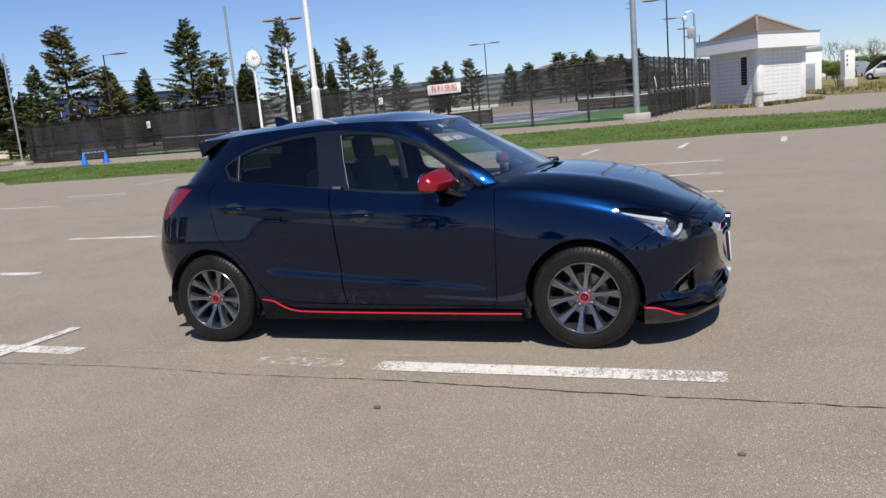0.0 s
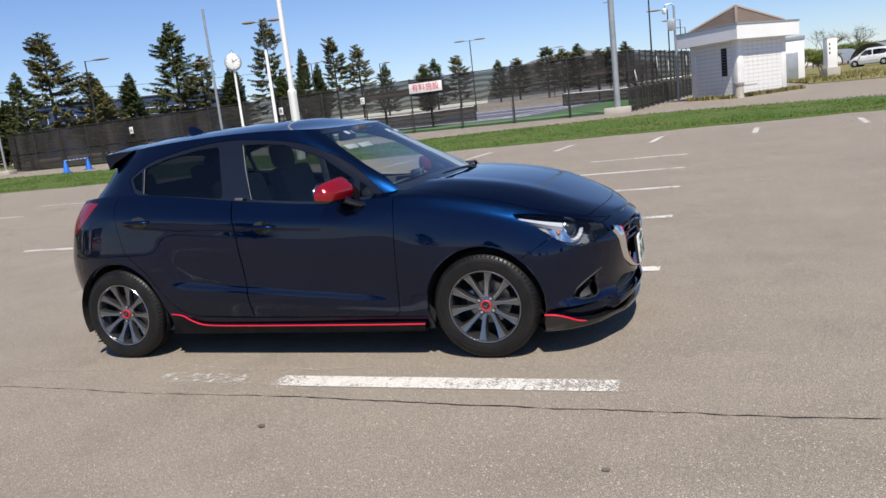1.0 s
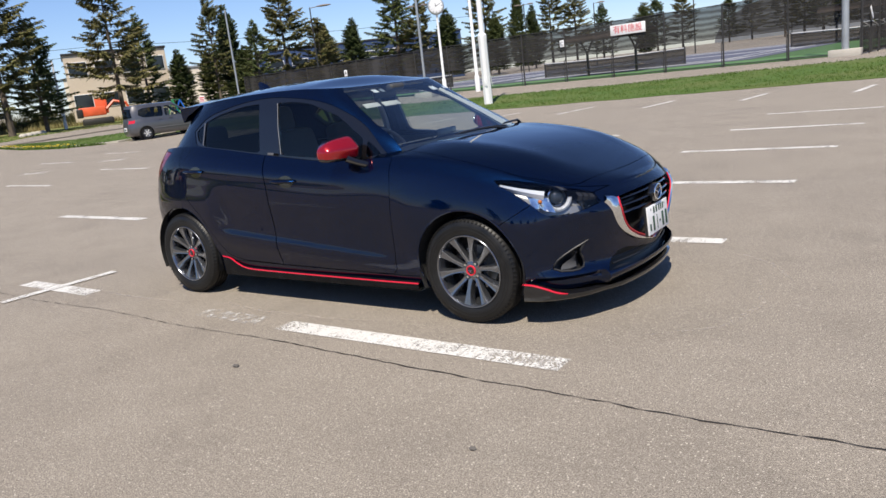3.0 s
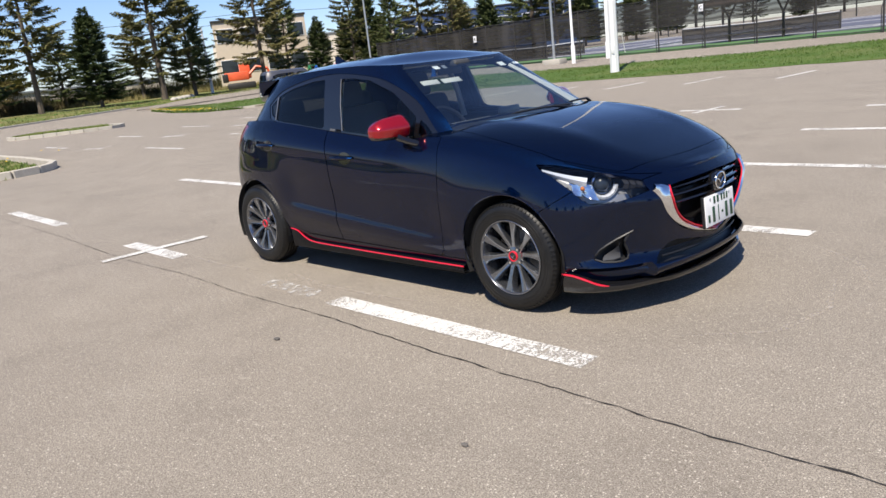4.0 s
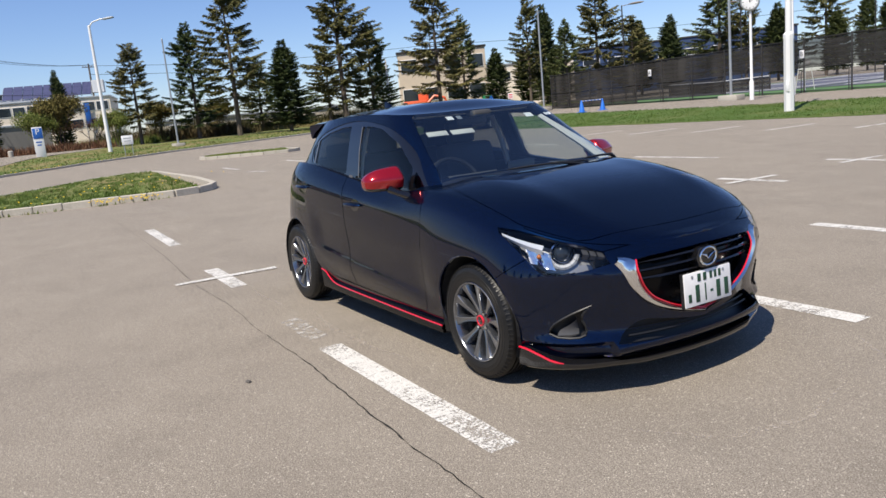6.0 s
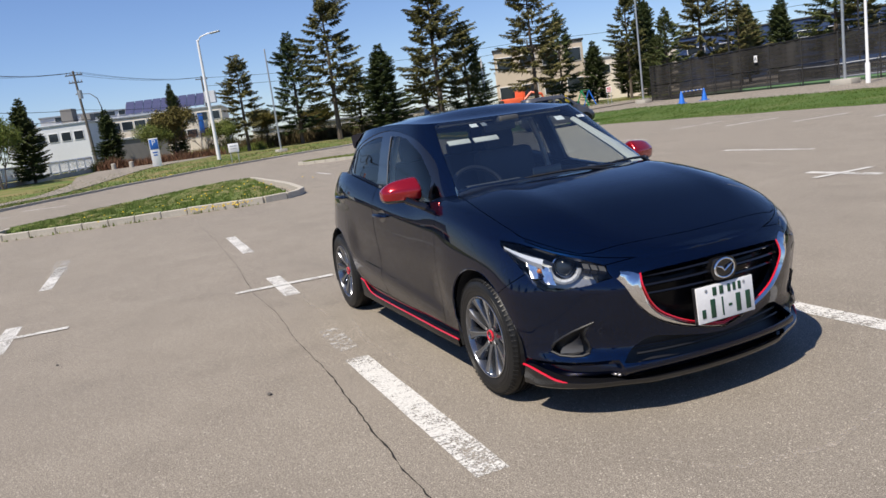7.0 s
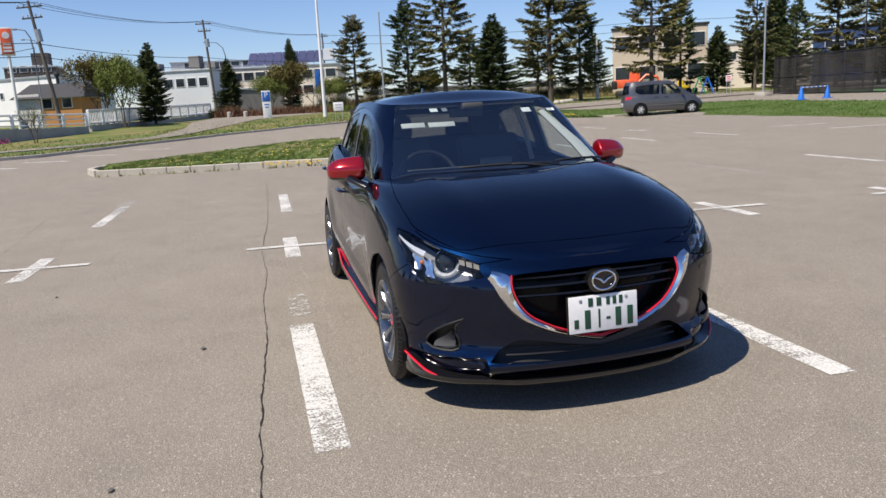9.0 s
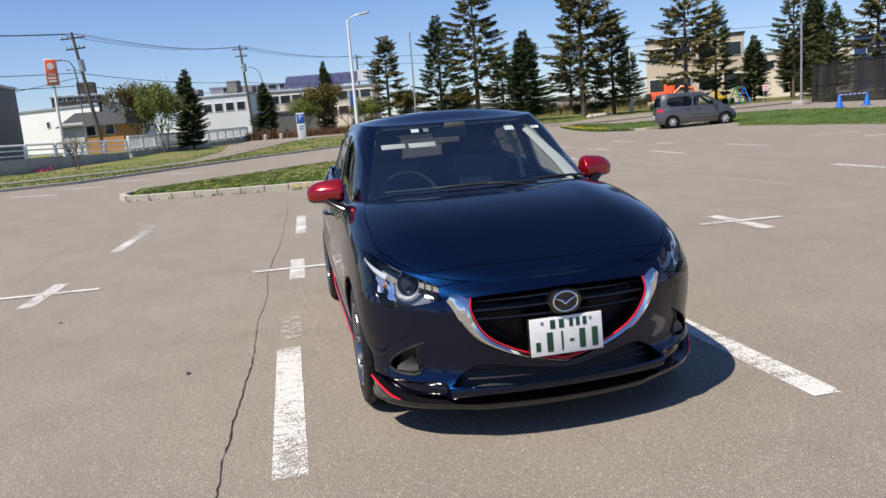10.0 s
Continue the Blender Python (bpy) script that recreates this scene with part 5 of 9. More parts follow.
def make_car():
    car = thing("hatchback_car", "glossy dark blue hatchback with red mirrors parked between bay lines", "car", at=(0.0124, 0.040, 0), turn=-0.9)
    bm = half_grid(body_point, BODY_TURNS, BODY_LEVELS)
    side = lambda c: c.y > 0.45
    nose = lambda c: c.x > 1.5
    for ax in AXLES:
        cut(bm, ARCH[ax], SIDE, side)
    for o in (DOOR_F, DOOR_R, SILL):
        cut(bm, o, SIDE, side)
    cut(bm, HEADLAMP, SIDE, lambda c: c.x > 1.3 and c.y > 0.40)
    cut(bm, TAIL_LAMP, SIDE, lambda c: c.x < -1.2 and c.y > 0.35)
    cut(bm, BUMPER_F[:3], SIDE, lambda c: c.x > 1.4 and c.y > 0.5, False)
    cut(bm, BUMPER_F[-4:], SIDE, lambda c: c.x > 1.4, False)
    cut(bm, BUMPER_R[:2], SIDE, lambda c: c.x < -1.4 and c.y > 0.4, False)
    cut(bm, BUMPER_R[-3:], SIDE, lambda c: c.x < -1.4, False)
    for o in (GRILLE, INTAKE, FOG):
        cut(bm, o, FRONT, nose)
    bm.verts.index_update()
    kinds = {}
    for f in bm.faces:
        c = f.calc_center_median()
        if c.y > 0.45 and any((c.x - ax) ** 2 + (c.z - 0.322) ** 2 < ARCH_R**2 for ax in AXLES):
            continue
        if c.x > 1.5 and inside(GRILLE, c.y, c.z):
            k = "grille"
        elif c.x > 1.5 and inside(INTAKE, c.y, c.z):
            k = "intake"
        elif c.x > 1.5 and inside(FOG, c.y, c.z):
            k = "fog"
        elif c.y > 0.40 and c.x > 1.3 and inside(HEADLAMP, c.x, c.z):
            k = "headlamp"
        elif c.y > 0.35 and c.x < -1.2 and inside(TAIL_LAMP, c.x, c.z):
            k = "tail_lamp"
        elif c.y > 0.45 and inside(DOOR_F, c.x, c.z):
            k = "front_door"
        elif c.y > 0.45 and inside(DOOR_R, c.x, c.z):
            k = "rear_door"
        elif c.y > 0.45 and -0.95 < c.x < 0.98 and inside(SILL, c.x, c.z):
            k = "sill"
        elif c.x > 1.4 and inside(BUMPER_F, c.x, c.z):
            k = "front_bumper"
        elif c.x < -1.5 and inside(BUMPER_R, c.x, c.z):
            k = "rear_bumper"
        elif c.x > 0.75:
            k = "front_fender"
        elif c.x < -1.5 and c.y < 0.55:
            k = "tailgate"
        else:
            k = "rear_quarter"
        kinds.setdefault(k, []).append(f)
    doors = {}
    top, fender_top, nose_top = make_hood(car)
    kinds["front_bumper"] = kinds["front_bumper"] + nose_top
    kinds["front_fender"] = kinds["front_fender"] + fender_top
    for k, faces in kinds.items():
        if k in ("grille", "intake", "fog", "headlamp", "tail_lamp"):
            continue
        if k in ("front_bumper", "rear_bumper", "tailgate"):
            panel(k, faces, CAR_PAINT, car, mirror=2)
        else:
            for s in (0, 1):
                doors[k, s] = panel(k, faces, CAR_PAINT, car, mirror=s)
    for s in (0, 1):
        panel("tail_lamp", kinds["tail_lamp"], TAIL_RED, car, "red tail lamp", mirror=s)
        doors["lamp", s] = panel("headlamp", kinds["headlamp"], LENS, car, "clear headlamp with bright reflectors", mirror=s, depth=0.01)
        lamp = doors["lamp", s]
        panel("lamp_bowl", kinds["headlamp"], LAMP_BOWL, lamp, "dark lamp housing", sink=0.100, mirror=s, gap=-0.004, rim=False)
        panel("fog_recess", kinds["fog"], TRIM, car, "black fog lamp recess", sink=0.05, mirror=s, gap=-0.012, rim=False)
    panel("grille_back", kinds["grille"], LIP_BLACK, car, "black grille", sink=0.075, mirror=2, gap=-0.01, rim=False)
    panel("intake_back", kinds["intake"], TRIM, car, "black lower intake", sink=0.07, mirror=2, gap=-0.01, rim=False)
    bm.free()
    return car, doors


def body_x(y, z):
    """How far forward the nose lies at a height and a distance from the middle."""
    best, err = 2.05, 9e9
    lo, hi = 0.0, 1.0
    for _ in range(12):
        v = (lo + hi) / 2
        a0, a1 = 0.0, math.pi / 2
        for _k in range(22):
            a = (a0 + a1) / 2
            if body_point(a, v).y < abs(y):
                a0 = a
            else:
                a1 = a
        p = body_point(a0, v)
        if p.z < z:
            lo = v
        else:
            hi = v
        best = p.x
    return best


def body_y(x, z):
    """Half the width of the body at a place along the car."""
    lo, hi = 0.0, 1.0
    p = None
    for _ in range(14):
        v = (lo + hi) / 2
        a0, a1 = (0.02, 3.1)
        for _k in range(24):
            a = (a0 + a1) / 2
            if body_point(a, v).x > x:
                a0 = a
            else:
                a1 = a
        p = body_point(a0, v)
        if p.z < z:
            lo = v
        else:
            hi = v
    return p.y


HOOD_CROWN = spline((0.62, 0.9, 1.05, 1.24, 1.43, 1.62, 1.80, 1.98, 2.05, 2.12), (0.045, 0.058, 0.072, 0.084, 0.092, 0.087, 0.066, 0.034, 0.012, 0.0))


def hood_z(x, y, half):
    """Nearly flat in the middle, a low ridge to each side, then a quick fall to the fender."""
    t = min(1.0, abs(y) / max(half, 0.02))
    ridge = 0.007 * math.exp(-(((t - 0.66) / 0.13) ** 2)) * smooth((1.95 - x) / 0.4)
    return SHOULDER(x) + HOOD_CROWN(x) * (1 - 0.16 * t**2 - 0.84 * t**5.5) + ridge


HOOD = curve2([(0.70, 0.655), (1.0, 0.702), (1.2, 0.725), (1.4, 0.731), (1.50, 0.728), (1.60, 0.722), (1.70, 0.686), (1.79, 0.638), (1.862, 0.582)], 20) + curve2([(1.890, 0.530), (1.915, 0.41), (1.938, 0.22), (1.946, 0.0)], 8)


def make_hood(car):
    bm = bmesh.new()
    turns = [a for a in BODY_TURNS if body_point(a, 1.0).x > 0.62]
    rows = []
    for a in turns:
        e = body_point(a, 1.0)
        rows.append([bm.verts.new((e.x, e.y * j / 30, hood_z(e.x, e.y * j / 30, e.y) if j < 30 else e.z)) for j in range(31)])
    for p, q in zip(rows, rows[1:]):
        for j in range(30):
            vs = list({tuple(v.co): v for v in (p[j], p[j + 1], q[j + 1], q[j])}.values())
            if len(vs) > 2:
                bm.faces.new(vs)
    bmesh.ops.remove_doubles(bm, verts=bm.verts, dist=1e-5)
    cut(bm, HOOD, PLAN, closed=False)
    cut(bm, [(0.985, 0.0), (0.97, 0.3), (0.90, 0.56), (0.83, 0.7)], PLAN, closed=False)
    bm.verts.index_update()
    shape = HOOD + [(0.70, 0.0)]
    hood, nose, cowl, shoulder = [], [], [], []
    for f in bm.faces:
        c = f.calc_center_median()
        if inside(shape, c.x, c.y):
            edge = spline((0.0, 0.3, 0.56, 0.7), (0.985, 0.97, 0.90, 0.83))(c.y)
            (hood if c.x > edge else cowl).append(f)
        elif c.x > 1.64:
            nose.append(f)
        else:
            shoulder.append(f)
    panel("hood", hood, CAR_PAINT, car, mirror=2, gap=0.0025)
    panel("cowl", cowl, TRIM, car, "black cowl below the windscreen", mirror=2, sink=0.012, gap=0)
    return bm, shoulder, nose


DLO = curve2([(0.715, 0.985), (0.52, 1.162), (0.312, 1.279), (0.134, 1.341), (-0.104, 1.379), (-0.348, 1.398), (-0.598, 1.386), (-0.855, 1.346), (-1.028, 1.30), (-1.172, 1.215)], 30) + curve2([(-1.135, 1.150), (-1.07, 1.108), (-0.666, 1.054), (-0.249, 1.003), (0.10, 0.972), (0.336, 0.956), (0.62, 0.958)], 20)
FRONT_GLASS = [(0.525, 0.972), (0.525, 1.090), (0.30, 1.243), (0.055, 1.333), (-0.10, 1.354), (-0.254, 1.360), (-0.198, 1.019), (0.2, 0.983)]
QUARTER_GLASS = [(0.560, 0.978), (0.560, 1.075), (0.62, 1.035), (0.672, 0.988)]
REAR_GLASS = [(-0.395, 1.038), (-0.435, 1.366), (-0.598, 1.360), (-0.855, 1.322), (-1.028, 1.276), (-1.018, 1.106), (-0.7, 1.074)]
BACK_QUARTER = [(-1.048, 1.122), (-1.058, 1.258), (-1.145, 1.212), (-1.105, 1.152)]


def make_cabin_shell(car, doors):
    bm = half_grid(cabin_point, CABIN_TURNS, CABIN_LEVELS)
    side = lambda c: c.y > 0.40
    fg, rg, qg, bq = rounded(FRONT_GLASS, 3, 0.12), rounded(REAR_GLASS, 3, 0.12), rounded(QUARTER_GLASS, 2, 0.15), rounded(BACK_QUARTER, 2, 0.15)
    for o in (DLO, fg, rg, qg, bq):
        cut(bm, o, SIDE, side)
    screen = curve2([(0.0, 1.43), (0.25, 1.425), (0.44, 1.416), (0.508, 1.388)], 6) + curve2([(0.555, 1.28), (0.615, 1.13), (0.657, 1.02), (0.678, 0.94)], 6) + [(0.0, 0.94)]
    front = lambda c: c.x > 0.15
    cut(bm, screen, FRONT, front)
    rear = [(0.0, 1.345), (0.42, 1.335), (0.50, 1.30), (0.565, 1.12), (0.0, 1.10)]
    cut(bm, rear, FRONT, lambda c: c.x < -1.2)
    bm.verts.index_update()
    kinds = {}
    for f in bm.faces:
        c = f.calc_center_median()
        if c.y > 0.40 and inside(DLO, c.x, c.z):
            k = next((n for n, o in (("front_window", fg), ("rear_window", rg), ("corner_window", qg), ("quarter_window", bq)) if inside(o, c.x, c.z)), "window_surround")
        elif c.x > 0.15 and inside(screen, c.y, c.z):
            k = "windscreen"
        elif c.x < -1.2 and inside(rear, c.y, c.z):
            k = "rear_screen"
        else:
            k = "frame"
        kinds.setdefault(k, []).append(f)
    panel("windscreen", kinds["windscreen"], GLASS_CLEAR, car, "clear windscreen", mirror=2, gap=0.001, depth=0.006)
    panel("rear_screen", kinds["rear_screen"], GLASS_DARK, car, "dark tinted rear screen", mirror=2, gap=0.001, depth=0.006)
    for s in (0, 1):
        panel("roof_frame", kinds["frame"], CAR_PAINT, car, mirror=s, gap=0.0005, depth=0.03)
        fd, rd = doors["front_door", s], doors["rear_door", s]
        panel("window_surround", kinds["window_surround"], GLOSS_BLACK, car, "satin black window surround", mirror=s, sink=0.004, gap=0.0005, depth=0.02)
        panel("front_window", kinds["front_window"], GLASS_GREEN, fd, "pale tinted door window", mirror=s, sink=0.008, gap=0.0, rim=False)
        panel("rear_window", kinds["rear_window"], GLASS_DARK, rd, "dark privacy window", mirror=s, sink=0.008, gap=0.0, rim=False)
        panel("corner_window", kinds["corner_window"], GLASS_DARK, fd, "", mirror=s, sink=0.008, gap=0.0, rim=False)
        panel("quarter_window", kinds["quarter_window"], GLASS_DARK, rd, "", mirror=s, sink=0.008, gap=0.0, rim=False)
    bm.free()
    # roof
    bm = bmesh.new()
    rows = []
    for a in CABIN_TURNS:
        e = cabin_point(a, 1.0)
        row = []
        for j in range(21):
            t = j / 20
            lift = 0.050 * (1 - t**2.2) * smooth((0.27 - e.x) / 0.35) * smooth((e.x + 1.42) / 0.3)
            row.append(bm.verts.new((e.x, e.y * t, e.z + lift)))
        rows.append(row)
    for p, q in zip(rows, rows[1:]):
        for j in range(20):
            vs = list({tuple(v.co): v for v in (p[j], p[j + 1], q[j + 1], q[j])}.values())
            if len(vs) > 2:
                bm.faces.new(vs)
    bmesh.ops.remove_doubles(bm, verts=bm.verts, dist=1e-5)
    bm.verts.index_update()
    panel("roof", list(bm.faces), CAR_PAINT, car, mirror=2, gap=0.0, depth=0.02)
    bm.free()
    # pale headlining under the roof
    bm = bmesh.new()
    box(bm, (-0.55, 0, 1.385), (1.45, 0.95, 0.02), 0.008)
    part("headlining", bm, HEADLINING, car)


car, car_doors = make_car()
make_cabin_shell(car, car_doors)


def make_wheel():
    wheel = new("wheel")
    tyre_w, R = 0.187, WHEEL_R
    bm = bmesh.new()
    h = tyre_w / 2
    prof = [(0.208, -h * 0.82), (0.214, -h * 0.93), (0.240, -h * 1.02), (0.268, -h * 1.02), (0.290, -h * 0.93), (R - 0.008, -h * 0.76), (R, -h * 0.62)]
    for g in (-0.42, -0.14, 0.14, 0.42):
        prof += [(R, h * (g - 0.06)), (R - 0.008, h * (g - 0.045)), (R - 0.008, h * (g + 0.045)), (R, h * (g + 0.06))]
    prof += [(R, h * 0.62), (R - 0.003, h * 0.72), (R - 0.010, h * 0.84), (0.290, h * 0.94), (0.272, h * 1.005), (0.256, h * 1.02), (0.240, h * 1.015), (0.226, h * 0.985), (0.216, h * 0.95), (0.210, h * 0.90), (0.207, h * 0.78)]
    lathe(bm, prof, 72, "Y")
    bmesh.ops.recalc_face_normals(bm, faces=bm.faces)
    tyre = part("tyre", bm, RUBBER, wheel, "black rubber tyre")
    bm = bmesh.new()
    box(bm, (0.0075, 0, 0), (0.005, 0.026, 0.0095), 0.0012)
    block = mesh_of("tread_block", bm, RUBBER, False)
    for k in range(72):
        a = 2 * math.pi * k / 72
        ob = new("tread_block", block)
        ob.parent = tyre
        ob.matrix_basis = Matrix.Rotation(-a, 4, "Y") @ pose(R - 0.0175, h * 0.815, 0, 0, 0, 32)
    for ring_r in (0.246, 0.264):
        bm = bmesh.new()
        lathe(bm, [(ring_r - 0.003, h * 1.0), (ring_r - 0.0015, h * 1.032), (ring_r + 0.0015, h * 1.032), (ring_r + 0.003, h * 1.0)], 64, "Y")
        part("sidewall_rib", bm, RUBBER, tyre)
    # the outer face looks along +y
    bm = bmesh.new()
    lathe(bm, [(0.2145, h * 0.90), (0.2150, h * 0.98), (0.2125, h * 1.01), (0.2070, h * 1.0), (0.2020, h * 0.93), (0.1985, h * 0.62), (0.190, h * 0.2), (0.184, -h * 0.9)], 72, "Y")
    bmesh.ops.recalc_face_normals(bm, faces=bm.faces)
    rim = part("rim", bm, GUNMETAL, wheel, "gunmetal alloy rim with ten spokes")
    for k in range(10):
        pair = k // 2
        a = radians(90 + 72 * pair + (19.0 if k % 2 else -19.0))
        root_a = radians(90 + 72 * pair + (13 if k % 2 else -13))
        bm = bmesh.new()
        n = 11
        rows = []
        for i in range(n):
            t = i / (n - 1)
            r = 0.040 + (0.205 - 0.040) * t
            ang = root_a + (a - root_a) * t * (1.35 - 0.35 * t)
            w = 0.0170 - 0.0035 * math.sin(math.pi * min(1, t * 1.25)) + 0.0120 * t**5
            y = 0.050 + 0.020 * math.sin(math.pi * 0.5 * t) + 0.018 * t**2
            c = Vector((r * math.cos(ang), 0, r * math.sin(ang)))
            sd = Vector((-math.sin(ang), 0, math.cos(ang)))
            up = Vector((0, 1, 0))
            rows.append([bm.verts.new(c + sd * w * f + up * (y + g)) for f, g in ((1.25, -0.040), (1.05, -0.010), (0.80, 0.0), (0.0, -0.0035), (-0.80, 0.0), (-1.05, -0.010), (-1.25, -0.040))])
        for p, q in zip(rows, rows[1:]):
            for j in range(6):
                bm.faces.new((p[j], p[j + 1], q[j + 1], q[j]))
        bmesh.ops.recalc_face_normals(bm, faces=bm.faces)
        part("spoke", bm, GUNMETAL, rim)
    bm = bmesh.new()
    lathe(bm, [(0.001, 0.056), (0.034, 0.056), (0.060, 0.047), (0.066, 0.034), (0.066, -0.02), (0.001, -0.02)], 40, "Y")
    part("hub", bm, GUNMETAL, rim)
    bm = bmesh.new()
    lathe(bm, [(0.0225, 0.058), (0.024, 0.064), (0.0295, 0.064), (0.031, 0.056)], 32, "Y")
    part("cap_ring", bm, RED_LINE, rim, "red ring round the hub cap")
    bm = bmesh.new()
    lathe(bm, [(0.0235, 0.060), (0.014, 0.063), (0.001, 0.064)], 24, "Y")
    part("hub_cap", bm, GLOSS_BLACK, rim, "black hub cap")
    for s in (-1, 1):
        bm = bmesh.new()
        sweep(bm, [(s * 0.013, 0.0665, 0.006), (s * 0.005, 0.0665, -0.001), (0, 0.0665, -0.007)], 0.0016, 5)
        part("cap_mark", bm, CHROME, rim)
    for k in range(4):
        a = radians(45 + 90 * k)
        bm = bmesh.new()
        lathe(bm, [(0.0155, 0.048), (0.0150, 0.054), (0.0125, 0.055), (0.0120, 0.038)], 18, "Y")
        bmesh.ops.translate(bm, vec=(0.05 * math.cos(a), 0, 0.05 * math.sin(a)), verts=bm.verts)
        part("nut_seat", bm, LINER, rim)
        bm = bmesh.new()
        tube(bm, (0.05 * math.cos(a), 0.03, 0.05 * math.sin(a)), (0.05 * math.cos(a), 0.058, 0.05 * math.sin(a)), 0.0095, 0.0080, 6)
        part("wheel_nut", bm, CHROME, rim)
    bm = bmesh.new()
    lathe(bm, [(0.001, -0.012), (0.065, -0.012), (0.07, -0.03), (0.128, -0.03), (0.128, -0.052), (0.001, -0.052)], 40, "Y")
    part("brake_disc", bm, DISC, wheel)
    bm = bmesh.new()
    lathe(bm, [(0.001, -0.055), (0.190, -0.055), (0.190, -0.06), (0.001, -0.06)], 40, "Y")
    part("back_plate", bm, LINER, wheel)
    bm = bmesh.new()
    box(bm, (0.105, -0.035, 0.03), (0.06, 0.06, 0.12), 0.012)
    part("brake_caliper", bm, DISC, wheel)
    wheel.parent = car
    return wheel


wheel = make_wheel()
wheel.matrix_basis = pose(AXLES[0], -WHEEL_Y, WHEEL_R, 0, 8, 180)
for ax, s, turn in ((AXLES[0], 1, 20), (AXLES[1], 1, 50), (AXLES[1], -1, 33)):
    copy_thing(wheel, pose(ax, s * WHEEL_Y, WHEEL_R, 0, turn, 0 if s > 0 else 180))

# arch liners, floor and lips
for ax in AXLES:
    for s in (-1, 1):
        bm = bmesh.new()
        rows = []
        for k in range(25):
            a = radians(-22 + 224 * k / 24)
            rows.append([bm.verts.new((ax + (ARCH_R + 0.004) * math.cos(a), s * y, max(0.17, 0.322 + (ARCH_R + 0.004) * math.sin(a)))) for y in (0.825, 0.72, 0.55)])
        for p, q in zip(rows, rows[1:]):
            for j in range(2):
                bm.faces.new((p[j], p[j + 1], q[j + 1], q[j]))
        inner = [r[2] for r in rows]
        bm.faces.new(inner)
        part("arch_liner", bm, LINER, car, "black wheel arch liner", True)
        # rolled arch lip
        bm = bmesh.new()
        pts = []
        for k in range(31):
            a = radians(-14 + 208 * k / 30)
            x, z = ax + ARCH_R * math.cos(a), 0.322 + ARCH_R * math.sin(a)
            pts.append((x, s * (body_y(x, max(z, 0.21)) - 0.006), z))
        sweep(bm, pts, 0.007, 6)
        part("arch_lip", bm, CAR_PAINT, car)
bm = bmesh.new()
box(bm, (0.05, 0, 0.215), (3.6, 1.05, 0.06), 0.01)
box(bm, (0.0, 0, 0.215), (1.75, 1.5, 0.06), 0.01)
box(bm, (1.78, 0, 0.19), (0.22, 1.05, 0.05), 0.01)
box(bm, (-1.74, 0, 0.25), (0.24, 1.2, 0.05), 0.01)
part("floor_pan", bm, LINER, car)
bm = bmesh.new()
box(bm, (1.55, 0, 0.50), (0.7, 1.05, 0.5), 0.03)
part("engine_block", bm, LINER, car)


# ---- fittings of the hatchback ----
GREY_TRIM = plain("grey_plastic_trim", (0.16, 0.16, 0.165), 0.5)
def on_side(x, z, s=1, out=0.0):
    """A point on the body's side, and the way out of it."""
    e = 0.01
    p = Vector((x, body_y(x, z), z))
    dx = Vector((x + e, body_y(x + e, z), z)) - p
    dz = Vector((x, body_y(x, z + e), z + e)) - p
    n = dz.cross(dx).normalized()
    if n.y < 0:
        n = -n
    p = p + n * out
    return Vector((p.x, s * p.y, p.z)), Vector((n.x, s * n.y, n.z))


def on_nose(y, z, out=0.0):
    return Vector((body_x(y, z) + out, y, z))


def ribbon(bm, rows):
    vs = [[bm.verts.new(p) for p in r] for r in rows]
    for p, q in zip(vs, vs[1:]):
        for j in range(len(p) - 1):
            bm.faces.new((p[j], p[j + 1], q[j + 1], q[j]))


# chrome wing round the grille, with its red line
WING_IN = [(0.474, 0.682), (0.450, 0.676), (0.425, 0.668)] + curve2([(0.404, 0.656), (0.408, 0.600), (0.378, 0.528), (0.328, 0.470), (0.255, 0.427), (0.19, 0.399), (0.10, 0.370), (0.0, 0.350)], 24)
WING_OUT = [(0.496, 0.650), (0.490, 0.642), (0.484, 0.632)] + curve2([(0.476, 0.618), (0.450, 0.565), (0.412, 0.506), (0.360, 0.452), (0.282, 0.405), (0.20, 0.373), (0.10, 0.347), (0.0, 0.327)], 24)
bm = bmesh.new()
rows = []
full = [(-a[0], a[1], -b[0], b[1]) for a, b in zip(WING_IN, WING_OUT)] + [(a[0], a[1], b[0], b[1]) for a, b in reversed(list(zip(WING_IN, WING_OUT))[:-1])]
for iy, iz, oy, oz in full:
    a, b = Vector((iy, iz)), Vector((oy, oz))
    m, k = a.lerp(b, 0.35), a.lerp(b, 0.75)
    rows.append([on_nose(a.x, a.y, -0.045), on_nose(a.x, a.y, 0.004), on_nose(m.x, m.y, 0.017), on_nose(k.x, k.y, 0.012), on_nose(b.x, b.y, 0.001), on_nose(b.x, b.y, -0.012)])
ribbon(bm, rows)
bmesh.ops.recalc_face_normals(bm, faces=bm.faces)
part("grille_wing", bm, CHROME, car, "bright chrome grille surround")
bm = bmesh.new()
sweep(bm, [on_nose(iy * 0.985, iz + 0.005, 0.002) for iy, iz, _, _ in full[3:-3]], 0.0042, 6)
part("grille_line", bm, RED_LINE, car, "red line inside the chrome")
